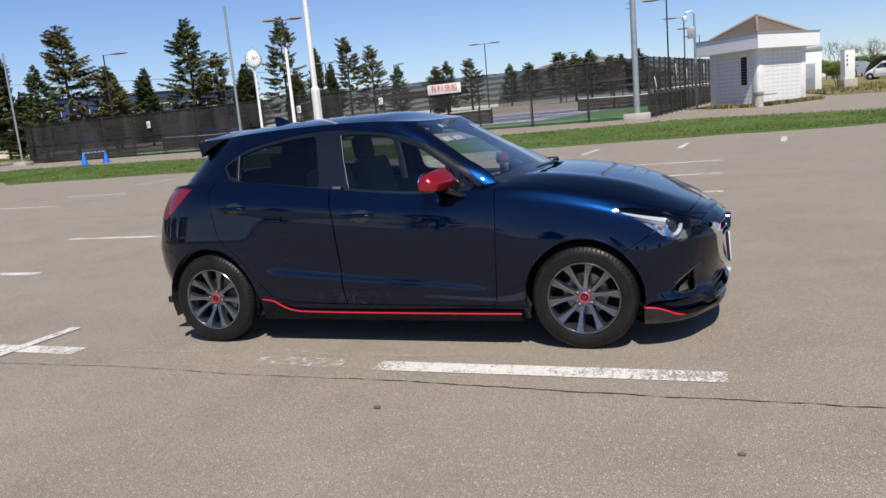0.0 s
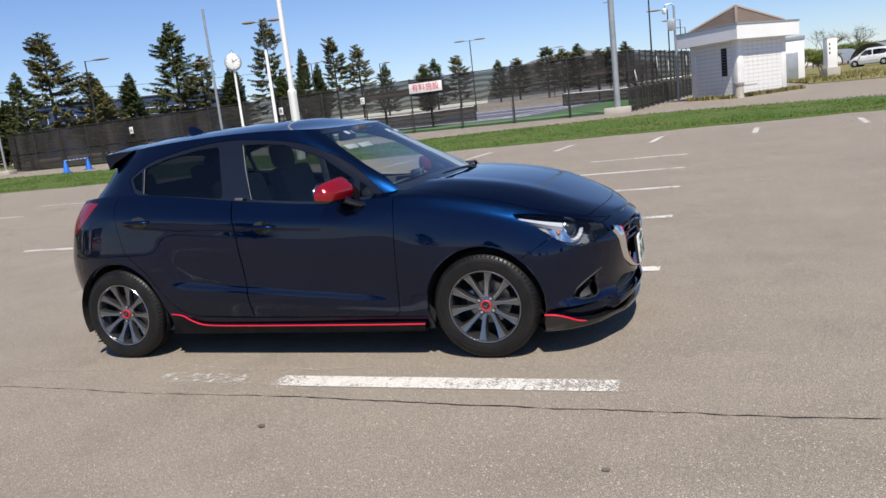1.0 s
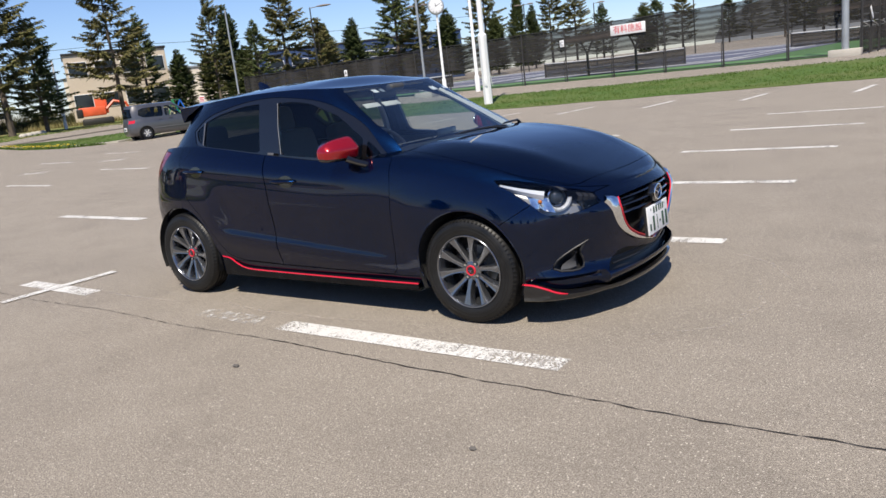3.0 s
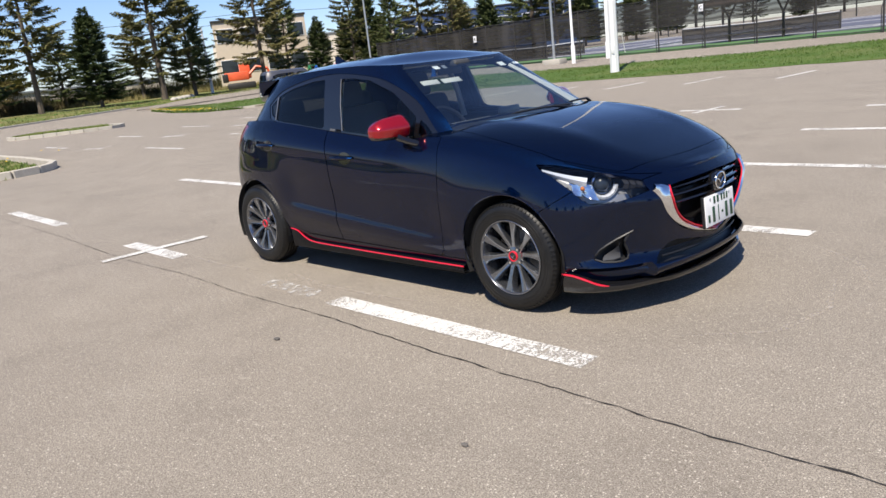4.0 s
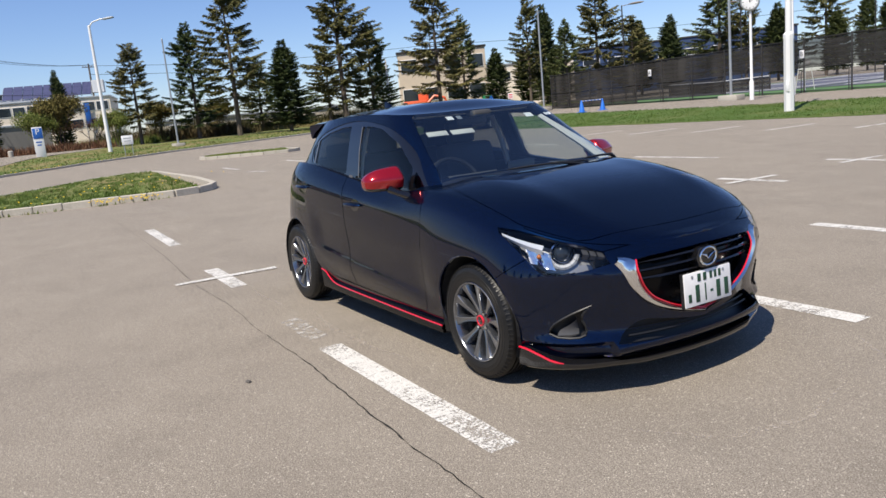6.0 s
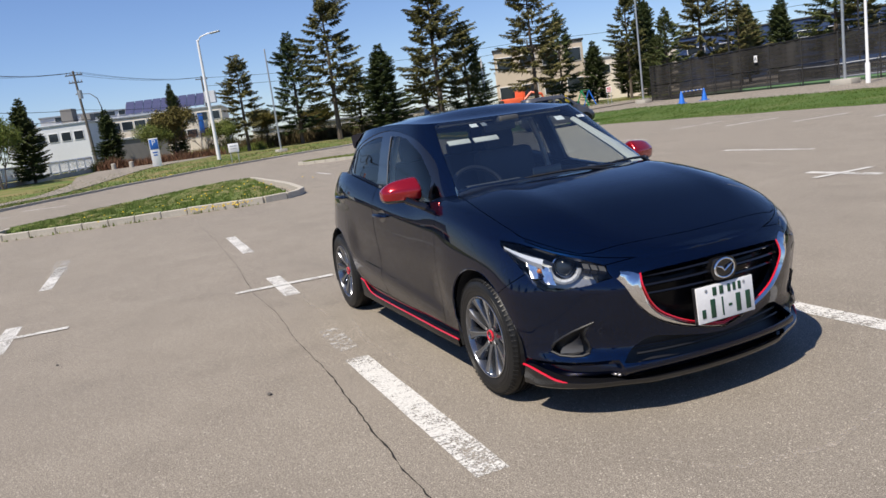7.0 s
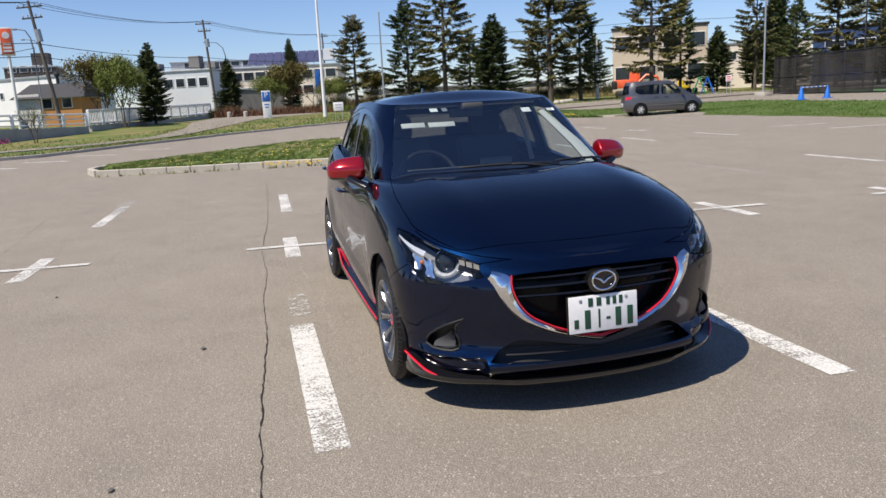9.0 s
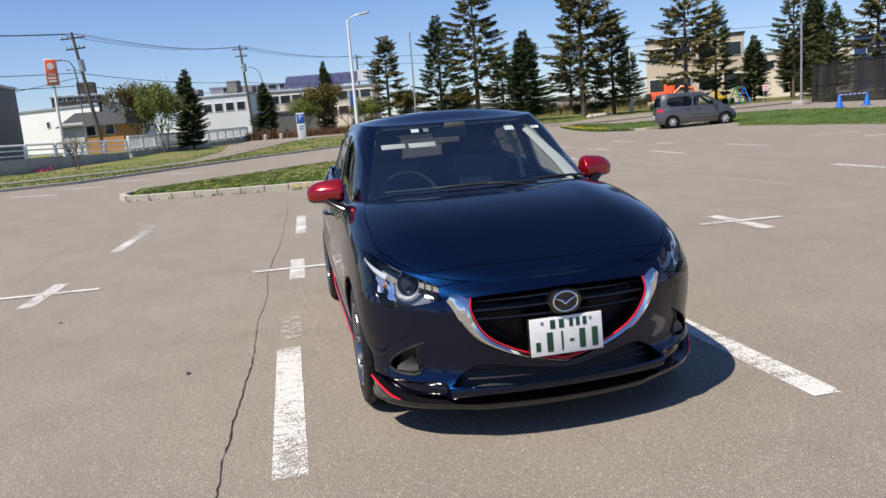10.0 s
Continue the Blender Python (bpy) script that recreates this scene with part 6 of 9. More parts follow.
for z, drop in ((0.638, 0.02), (0.600, 0.022), (0.562, 0.024)):
    bm = bmesh.new()
    pts = []
    half = 0.40 - (0.63 - z) * 0.35
    for k in range(33):
        y = half * (k / 16 - 1)
        zz = z + 0.010 * (1 - abs(y) / half) * (1 if z > 0.57 else 0.4)
        pts.append(on_nose(y, zz, -0.030))
    sweep(bm, pts, 0.013, 6, flat=0.55)
    part("grille_bar", bm, GLOSS_BLACK, car, "gloss black grille bar")
for k in range(2):
    bm = bmesh.new()
    z = 0.300 - 0.026 * k
    sweep(bm, [on_nose(0.42 * (j / 12 - 1), z + 0.012, -0.03) for j in range(25)], 0.006, 6)
    part("intake_bar", bm, TRIM, car)

# badge: a plain ring on a black plate
bx = body_x(0, 0.605) - 0.014
badge = None
bm = bmesh.new()
pts = rounded([(-0.086, 0.0), (-0.058, 0.052), (0.058, 0.052), (0.086, 0.0), (0.058, -0.058), (-0.058, -0.058)], 4, 0.3)
back = [bm.verts.new((bx - 0.05, y, 0.614 + z)) for y, z in pts]
front = [bm.verts.new((bx + 0.004, y * 0.92, 0.614 + z * 0.92)) for y, z in pts]
for k in range(len(pts)):
    bm.faces.new((back[k], back[(k + 1) % len(pts)], front[(k + 1) % len(pts)], front[k]))
bm.faces.new(front)
badge = part("badge_plate", bm, GLOSS_BLACK, car, "black badge plate with a chrome ring")
bm = bmesh.new()
sweep(bm, [(bx + 0.008, 0.055 * math.cos(t), 0.614 + 0.043 * math.sin(t)) for t in (2 * math.pi * k / 40 for k in range(40))], 0.0048, 8, True, up=(1, 0, 0))
part("badge_ring", bm, CHROME, badge)
for s in (-1, 1):
    bm = bmesh.new()
    sweep(bm, [(bx + 0.008, 0, 0.601), (bx + 0.010, s * 0.018, 0.619), (bx + 0.008, s * 0.047, 0.630)], [0.003, 0.005, 0.002], 6)
    part("badge_bar", bm, CHROME, badge)

# number plate: the writing as plain bars
px = 2.112
plate_m = pose(px, 0, 0.465, 0, -3, 0)
bm = bmesh.new()
box(bm, (0, 0, 0), (0.008, 0.33, 0.165), 0.003, plate_m)
plate = part("number_plate", bm, WHITE_PLASTIC, car, "white number plate with green bars")
bm = bmesh.new()
box(bm, (-0.012, 0, -0.002), (0.016, 0.338, 0.172), 0.003, plate_m)
part("plate_holder", bm, TRIM, plate)
marks = [(-0.062, 0.052, 0.032, 0.038), (-0.022, 0.052, 0.032, 0.038), (0.022, 0.052, 0.024, 0.036), (0.053, 0.052, 0.024, 0.036), (0.084, 0.052, 0.024, 0.036)]
marks += [(-0.132, -0.040, 0.030, 0.040), (-0.078, -0.024, 0.044, 0.085), (-0.022, -0.024, 0.014, 0.085), (0.022, -0.026, 0.028, 0.012), (0.070, -0.024, 0.044, 0.085), (0.128, -0.024, 0.044, 0.085)]
for y, z, w, h in marks:
    bm = bmesh.new()
    box(bm, (0.0045, y, z), (0.003, w * (0.62 if h > 0.06 else 0.70), h), 0.001, plate_m)
    part("plate_bar", bm, PLATE_GREEN, plate)
for y in (-0.11, 0.11):
    bm = bmesh.new()
    box(bm, (0.004, y, 0.062), (0.006, 0.014, 0.014), 0.003, plate_m)
    part("plate_screw", bm, GALV, plate)

# front lip with red ends
LIP_HALF = curve2([(1.635, 0.812), (1.72, 0.795), (1.80, 0.752), (1.87, 0.690), (1.93, 0.612), (1.985, 0.500), (2.022, 0.425), (2.045, 0.375), (2.070, 0.25), (2.085, 0.12), (2.088, 0.0)], 44)
LIP_TOP = spline((1.63, 1.70, 1.76, 1.81, 1.86, 1.95, 2.02, 2.05, 2.1), (0.252, 0.246, 0.224, 0.198, 0.185, 0.181, 0.180, 0.179, 0.178))
bm = bmesh.new()
rows = []
for x, y in LIP_HALF + [(x, -y) for x, y in reversed(LIP_HALF[:-1])]:
    d = Vector((x - 1.15, y * 0.95, 0)).normalized()
    c, top = Vector((x, y, 0)), LIP_TOP(x)
    z = lambda v: Vector((0, 0, v))
    rows.append([c - d * 0.075 + z(top + 0.020), c - d * 0.040 + z(top + 0.004), c - d * 0.007 + z(top), c - d * 0.001 + z(top - 0.003), c + z(top - 0.009), c - d * 0.003 + z(0.158), c - d * 0.010 + z(0.152), c - d * 0.36 + z(0.162)])
ribbon(bm, rows)
bmesh.ops.recalc_face_normals(bm, faces=bm.faces)
part("front_lip", bm, GLOSS_BLACK, car, "gloss black front lip spoiler")
bm = bmesh.new()
rows = []
for a in [a for a in BODY_TURNS if body_point(a, 0.05).x > 1.62]:
    p, q = body_point(a, 0.06), body_point(a, 0.0)
    rows.append((p + Vector((-0.035, -0.03, 0)), q + Vector((-0.06, -0.06, -0.02))))
rows = [[Vector((p.x, -p.y, p.z)) for p in r] for r in reversed(rows[1:])] + [list(r) for r in rows]
ribbon(bm, rows)
part("lip_backing", bm, LINER, car, "dark recess above the lip")
for s in (-1, 1):
    bm = bmesh.new()
    line = [p for p in LIP_HALF if p[0] < 1.852]
    sweep(bm, [(x - 0.001, s * (y + 0.001), LIP_TOP(x) - 0.002) for x, y in line], [0.0058] * (len(line) - 2) + [0.0045, 0.002], 7)
    part("lip_line", bm, RED_LINE, car, "red line on the lip's corner")
    # side skirt with its red line
    line = curve2([(-0.885, 0.302), (-0.80, 0.290), (-0.72, 0.250), (-0.62, 0.224), (-0.40, 0.217), (0.2, 0.212), (0.92, 0.210)], 40)
    bm = bmesh.new()
    rows = []
    for x, z in line:
        y = body_y(x, 0.26)
        rows.append([(x, s * (y - 0.012), z + 0.012), (x, s * (y + 0.012), z + 0.004), (x, s * (y + 0.016), z - 0.01), (x, s * (y + 0.008), 0.168), (x, s * (y - 0.06), 0.160)])
    ribbon(bm, rows)
    bmesh.ops.recalc_face_normals(bm, faces=bm.faces)
    part("side_skirt", bm, LIP_BLACK, car, "black side skirt with a red line")
    bm = bmesh.new()
    sweep(bm, [(x, s * (body_y(x, 0.26) + 0.013), z + 0.003) for x, z in line], 0.0052, 6)
    part("skirt_line", bm, RED_LINE, car, "red line along the side skirt")
    # mud flap edge behind the front wheel
    bm = bmesh.new()
    sweep(bm, [(0.93, s * 0.80, 0.37), (0.945, s * 0.80, 0.30), (0.955, s * 0.80, 0.24), (0.95, s * 0.79, 0.18)], 0.016, 6, flat=0.5)
    part("splash_guard", bm, TRIM, car)
    # door handles
    for x0, x1, z, key in ((-1.135, -0.925, 0.938, "rear_door"), (-0.205, 0.012, 0.856, "front_door")):
        door = car_doors[key, 0 if s > 0 else 1]
        mid = (x0 + x1) / 2 + 0.02
        # flat near-black disc on the door skin, standing in for the shaded scoop
        bm = bmesh.new()
        ring = []
        for k in range(28):
            a = 2 * math.pi * k / 28
            ring.append(bm.verts.new(on_side(mid + 0.070 * math.cos(a), z - 0.006 + 0.040 * math.sin(a), s, 0.0012)[0]))
        centre = bm.verts.new(on_side(mid, z - 0.006, s, 0.0008)[0])
        for k in range(28):
            bm.faces.new((ring[k], ring[(k + 1) % 28], centre))
        part("handle_recess", bm, GLOSS_BLACK, door, "flat dark disc painted as the shade in the handle scoop")
        bm = bmesh.new()
        pts = [on_side(x0 + (x1 - x0) * k / 10, z - 0.002 * k / 10, s, 0.004 + 0.028 * math.sin(math.pi * min(1, (k + 1) / 11)) ** 0.5)[0] for k in range(11)]
        sweep(bm, pts, [0.008, 0.014, 0.017, 0.018, 0.018, 0.018, 0.018, 0.018, 0.017, 0.014, 0.008], 10, flat=0.7)
        part("door_handle", bm, CAR_PAINT, door, "body-coloured bar handle")
    # door mirror
    root = car_doors["front_door", 0 if s > 0 else 1]
    c = Vector((0.480, s * 0.878, 1.040))

    def mirror_ring(u):
        """One slice of the housing, u from the door (-1) to the tip (1)."""
        k = (u + 1) / 2
        end = (1 - abs(u) ** (12.0 if u < 0 else 5.0)) ** 0.42
        crown = (1 - abs(u) ** (12.0 if u < 0 else 2.4)) ** 0.45
        keel = (1 - abs(u) ** 10.0) ** 0.42
        top, low = 0.084 - 0.024 * k**1.4, -0.068 + 0.010 * k**2
        fore, aft = 0.088 - 0.030 * k**2, -0.066 + 0.010 * k
        shape = [(fore, 0.010), (0.22 * fore, top), (aft * 0.72, top * 0.80), (aft, 0.006), (aft * 0.88, low), (fore * 0.72, low)]
        out = []
        for x, z in rounded(shape, 5, 0.32):
            out.append(c + Vector((x * (0.25 + 0.75 * end) - 0.050 * k**1.3, s * 0.112 * u, z * (crown if z > 0 else keel))))
        return out

    bm = bmesh.new()
    rings = [[bm.verts.new(p) for p in mirror_ring(math.sin(math.pi * 0.5 * (i / 14 - 1)) if i < 14 else math.sin(math.pi * 0.5 * (i - 14) / 14))] for i in range(29)]
    for p, q in zip(rings, rings[1:]):
        for j in range(len(p)):
            bm.faces.new((p[j], p[(j + 1) % len(p)], q[(j + 1) % len(p)], q[j]))
    bmesh.ops.remove_doubles(bm, verts=bm.verts, dist=2e-4)
    lower = bm.copy()
    seam = dict(dist=1e-5, plane_co=c + Vector((0, 0, -0.041)), plane_no=(0.10, 0.0, 1))
    bmesh.ops.bisect_plane(bm, geom=list(bm.verts) + list(bm.edges) + list(bm.faces), clear_inner=True, **seam)
    bmesh.ops.recalc_face_normals(bm, faces=bm.faces)
    mirror = part("door_mirror", bm, RED_METAL, root, "glossy red mirror cap on a black foot")
    bmesh.ops.bisect_plane(lower, geom=list(lower.verts) + list(lower.edges) + list(lower.faces), clear_outer=True, **seam)
    bmesh.ops.scale(lower, vec=(0.97, 1, 1), space=Matrix.Translation(-c), verts=lower.verts)
    bmesh.ops.recalc_face_normals(lower, faces=lower.faces)
    part("mirror_lower", lower, GLOSS_BLACK, mirror)
    bm = bmesh.new()
    sweep(bm, [(0.600, s * 0.735, 0.925), (0.585, s * 0.775, 0.938), (0.555, s * 0.815, 0.960), (0.515, s * 0.86, 0.990)], [0.050, 0.040, 0.034, 0.040], 12, flat=0.6)
    part("mirror_foot", bm, GLOSS_BLACK, mirror)
    bm = bmesh.new()
    lathe(bm, [(0.001, 0.0), (0.085, 0.0), (0.088, 0.006)], 24, "Y")
    bmesh.ops.scale(bm, vec=(1, 1, 0.58), verts=bm.verts)
    bmesh.ops.transform(bm, matrix=Matrix.Translation(c + Vector((-0.090, s * 0.0, 0.004))) @ pose(0, 0, 0, 0, 0, 90), verts=bm.verts)
    part("mirror_glass", bm, CHROME, mirror, "mirror glass")
    # front sensor flap for the lamp washer
    bm = bmesh.new()
    ring = [on_nose(s * y, z, 0.0025) for y, z in rounded([(0.57, 0.594), (0.645, 0.596), (0.640, 0.568), (0.575, 0.568)], 3, 0.25)]
    bm.faces.new([bm.verts.new(p) for p in ring])
    part("washer_flap", bm, CAR_PAINT, car)
    # fog lamp recess: rim and grey blade
    bm = bmesh.new()
    pts = [on_nose(s * y, z, 0.001) for y, z in FOG]
    sweep(bm, pts, 0.006, 6, True)
    part("fog_rim", bm, TRIM, car)
    bm = bmesh.new()
    blade = curve2([(0.640, 0.402), (0.665, 0.372), (0.700, 0.345), (0.712, 0.318)], 6)
    inner = curve2([(0.632, 0.405), (0.622, 0.37), (0.618, 0.34), (0.622, 0.318)], 6)
    ribbon(bm, [[on_nose(s * a[0], a[1], -0.004), on_nose(s * (a[0] + b[0]) / 2, (a[1] + b[1]) / 2, -0.014), on_nose(s * b[0], b[1], -0.034)] for a, b in zip(blade, inner)])
    part("fog_blade", bm, plain("dark_grey_trim", (0.075, 0.075, 0.078), 0.5) if s < 0 else bpy.data.materials["dark_grey_trim"], car, "grey plastic blade in the fog recess")


# headlamp insides
for s in (-1, 1):
    lamp = car_doors["lamp", 0 if s > 0 else 1]
    look_out = Vector((0.80, s * 0.58, 0.10)).normalized()
    turn = look_out.to_track_quat("Y", "Z").to_matrix().to_4x4()

    def inset(x, z, depth):
        p, n = on_side(x, z, s)
        return p - n * depth

    c = Vector((1.775, s * 0.612, 0.698))
    bm = bmesh.new()
    lathe(bm, [(0.056, -0.02), (0.058, 0.012), (0.052, 0.018), (0.046, 0.004)], 28, "Y")
    bmesh.ops.transform(bm, matrix=Matrix.Translation(c) @ turn, verts=bm.verts)
    part("lamp_ring", bm, LAMP_SILVER, lamp, "silver ring round the projector")
    bm = bmesh.new()
    lathe(bm, [(0.044, 0.0), (0.040, 0.016), (0.030, 0.028), (0.016, 0.034), (0.001, 0.036)], 28, "Y")
    bmesh.ops.transform(bm, matrix=Matrix.Translation(c) @ turn, verts=bm.verts)
    part("projector_lens", bm, WINDOW_DARK, lamp, "dark glass projector lens")
    # light signature: a segmented arc under the projector and a blade along the upper edge
    for k in range(7):
        a0, a1 = radians(186 + 26 * k), radians(186 + 26 * (k + 1) - 1.5)
        bm = bmesh.new()
        ang = [a0 + (a1 - a0) * j / 4 for j in range(5)]
        rows = []
        for a in ang:
            d0, d1 = Vector((math.cos(a), 0, math.sin(a))), None
            rows.append([c + turn.to_3x3() @ (d0 * r + Vector((0, y, 0))) for r, y in ((0.056, 0.024), (0.066, 0.040), (0.077, 0.036), (0.082, 0.022))])
        ribbon(bm, rows)
        bmesh.ops.recalc_face_normals(bm, faces=bm.faces)
        part("light_segment", bm, LAMP_WHITE, lamp)
    bm = bmesh.new()
    rows = []
    for k in range(13):
        t = k / 12
        x, z = 1.532 + 0.232 * t, 0.806 - 0.052 * t
        rows.append([inset(x, z, 0.008), inset(x + 0.004, z - 0.009 - 0.010 * t, 0.012), inset(x + 0.006, z - 0.016 - 0.022 * t, 0.030)])
    ribbon(bm, rows)
    bmesh.ops.recalc_face_normals(bm, faces=bm.faces)
    part("light_blade", bm, LAMP_WHITE, lamp, "bright silver blade along the lamp's edge")
    bm = bmesh.new()
    rows = []
    for k in range(9):
        t = k / 8
        a = Vector((1.660, s * 0.745, 0.742)).lerp(Vector((1.772, s * 0.690, 0.706)), t)
        wav = 0.008 * math.cos(9.4 * t)
        rows.append([a, a + Vector((0.012 + wav, s * wav, -0.025)), a + Vector((0.022, 0, -0.050)), a + Vector((0.040 + wav, s * wav, -0.078))])
    ribbon(bm, rows)
    bmesh.ops.recalc_face_normals(bm, faces=bm.faces)
    part("side_reflector", bm, LAMP_SILVER, lamp)
    for k in range(3):
        bm = bmesh.new()
        a = Vector((1.895, s * 0.588, 0.716)).lerp(Vector((1.962, s * 0.508, 0.694)), k / 3)
        b = Vector((1.895, s * 0.588, 0.716)).lerp(Vector((1.962, s * 0.508, 0.694)), (k + 0.8) / 3)
        ribbon(bm, [[p + Vector((-0.014, 0, 0.006)), p + Vector((0.004, s * 0.004, -0.014)), p + Vector((-0.006, s * 0.008, -0.040 + 0.006 * k))] for p in (a, b)])
        part("inner_reflector", bm, TRIM, lamp)
    bm = bmesh.new()
    bmesh.ops.create_uvsphere(bm, u_segments=12, v_segments=8, radius=0.012)
    bmesh.ops.translate(bm, vec=Vector((1.735, s * 0.722, 0.694)), verts=bm.verts)
    part("turn_bulb", bm, AMBER, lamp, "amber indicator bulb")


def screen_point(y, f, out=0.0):
    """A point of the windscreen at a distance from the middle, f up the glass."""
    a0, a1 = 0.0, math.pi / 2
    for _ in range(24):
        a = (a0 + a1) / 2
        if cabin_point(a, f).y < abs(y):
            a0 = a
        else:
            a1 = a
    p = cabin_point(a0, f)
    return Vector((p.x + out * 0.5, y, p.z + out * 0.86))


# wipers, parked low on the glass
for y0, y1, pivot in ((-0.30, 0.30, 0.30), (0.28, 0.66, 0.66)):
    bm = bmesh.new()
    pts = [screen_point(y0 + (y1 - y0) * k / 12, 0.225 - 0.030 * k / 12, 0.022 + 0.010 * math.sin(math.pi * k / 12)) for k in range(13)]
    sweep(bm, pts, [0.003] + [0.009] * 11 + [0.005], 6, flat=0.8)
    blade = part("wiper_blade", bm, TRIM, car, "black wiper blade")
    bm = bmesh.new()
    sweep(bm, [screen_point(pivot, 0.12, 0.012), screen_point(pivot - 0.10, 0.150, 0.034), screen_point((y0 + y1) / 2 + 0.06, 0.190, 0.040), screen_point((y0 + y1) / 2, 0.205, 0.032)], [0.016, 0.012, 0.009, 0.007], 6)
    part("wiper_arm", bm, TRIM, blade)

# aerial fin and roof spoiler
bm = bmesh.new()
rows = []
for k in range(9):
    t = k / 8
    x = -0.94 - 0.16 * t
    h = 0.062 * math.sin(min(1.0, t * 1.08) * math.pi * 0.5) ** 1.3 * (1 if t < 0.93 else 0.9)
    w = 0.022 * (1 - 0.3 * t)
    rows.append([(x, w, 1.462 - 0.02 * t), (x - 0.01, w * 0.35, 1.465 + h * 0.7), (x - 0.015, 0, 1.467 + h), (x - 0.01, -w * 0.35, 1.465 + h * 0.7), (x, -w, 1.462 - 0.02 * t)])
ribbon(bm, rows)
bm.faces.new([v for v in bm.verts][-5:])
bmesh.ops.recalc_face_normals(bm, faces=bm.faces)
part("aerial_fin", bm, CAR_PAINT, car, "dark blue shark-fin aerial")
bm = bmesh.new()
rows = []
for k in range(25):
    y = 0.56 * (k / 12 - 1)
    e = abs(y) / 0.56
    lift = 0.045 * (1 - e**2.2)
    back = -1.468 + 0.05 * e**3
    rows.append([(-1.20, y * 0.93, 1.402 + lift), (-1.34, y * 0.97, 1.398 + lift), (back + 0.02, y, 1.392 + lift * 0.95), (back, y, 1.378 + lift * 0.9), (back + 0.016, y, 1.305 + lift * 0.8), (-1.41, y * 0.98, 1.285 + lift * 0.6), (-1.36, y * 0.97, 1.33 + lift * 0.3)])
ribbon(bm, rows)
ends = [v for v in bm.verts]
bm.faces.new(ends[:7])
bm.faces.new(ends[-7:])
bmesh.ops.recalc_face_normals(bm, faces=bm.faces)
part("roof_spoiler", bm, CAR_PAINT, car, "dark blue roof spoiler")

# bright edge strips of the side windows
for s in (-1, 1):
    for line in ([(-0.252, 1.358), (-0.224, 1.2), (-0.199, 1.021)], [(-1.034, 1.272), (-1.024, 1.112)]):
        bm = bmesh.new()
        pts = []
        for x, z in line:
            a0, a1 = 0.3, 2.9
            lo, hi = 0.0, 1.0
            for _ in range(14):
                v = (lo + hi) / 2
                a0, a1 = 0.2, 3.0
                for _k in range(20):
                    a = (a0 + a1) / 2
                    if cabin_point(a, v).x > x:
                        a0 = a
                    else:
                        a1 = a
                p = cabin_point(a0, v)
                if p.z < z:
                    lo = v
                else:
                    hi = v
            pts.append((p.x, s * (p.y + 0.001), p.z))
        sweep(bm, pts, 0.0021, 6)
        part("window_strip", bm, GREY_TRIM, car)

bm = bmesh.new()
q = Vector((-0.262, -0.756, 1.030))
box(bm, (0, 0, 0), (0.058, 0.004, 0.017), 0.003, Matrix.Translation(q) @ pose(0, 0, 0, -16, 5, 0))
part("pillar_badge", bm, bpy.data.materials["dark_grey_trim"], car, "small grey badge plate on the pillar")

# ---- cabin ----
bm = bmesh.new()
prof = [(1.02, 0.955), (0.86, 0.985), (0.70, 0.975), (0.60, 0.935), (0.57, 0.86), (0.60, 0.72), (0.70, 0.55)]
ribbon(bm, [[(x - 0.10 * (abs(y) / 0.68) ** 4, y, z - 0.03 * (abs(y) / 0.68) ** 4) for x, z in prof] for y in [0.68 * (k / 10 - 1) for k in range(21)]])
part("dashboard", bm, CABIN, car, "black dashboard")
bm = bmesh.new()
ribbon(bm, [[(0.66 + 0.06 * math.cos(a), -0.36 + y, 0.965 + 0.06 * math.sin(a)) for a in (math.pi * j / 8 for j in range(9))] for y in (-0.18, -0.15, 0.15, 0.18)])
part("instrument_hood", bm, CABIN, car)
bm = bmesh.new()
box(bm, (0.66, 0.02, 1.01), (0.03, 0.20, 0.11), 0.01, None)
part("centre_screen", bm, GLOSS_BLACK, car)
sw = pose(0.47, -0.36, 0.945, 0, 62, 0)
bm = bmesh.new()
sweep(bm, [sw @ Vector((0.182 * math.cos(t), 0.182 * math.sin(t), 0)) for t in (2 * math.pi * k / 36 for k in range(36))], 0.015, 8, True)
wheel_rim = part("steering_wheel", bm, TRIM, car, "black steering wheel")
for a in (0, 180, 270):
    bm = bmesh.new()
    d = Vector((math.sin(radians(a)), math.cos(radians(a)), 0)) if a != 270 else Vector((1, 0, 0))
    sweep(bm, [sw @ (d * 0.04 + Vector((0, 0, 0.01))), sw @ (d * 0.178)], 0.016, 6)
    part("wheel_spoke", bm, GALV if a == 270 else CABIN, wheel_rim)
bm = bmesh.new()
lathe(bm, [(0.001, 0.035), (0.05, 0.03), (0.065, 0.0), (0.06, -0.03)], 16)
bmesh.ops.transform(bm, matrix=sw, verts=bm.verts)
part("wheel_boss", bm, CABIN, wheel_rim)


def seat(x, y, w, back_h):
    root = new("seat")
    root.parent = car
    tagged(root, "black cloth seat")
    bm = bmesh.new()
    box(bm, (x + 0.05, y, 0.52), (0.52, w, 0.17), 0.05)
    part("cushion", bm, SEAT, root)
    bm = bmesh.new()
    box(bm, (0, 0, back_h / 2), (0.15, w, back_h), 0.05, pose(x - 0.22, y, 0.55, 0, -16, 0))
    part("backrest", bm, SEAT, root)
    return root


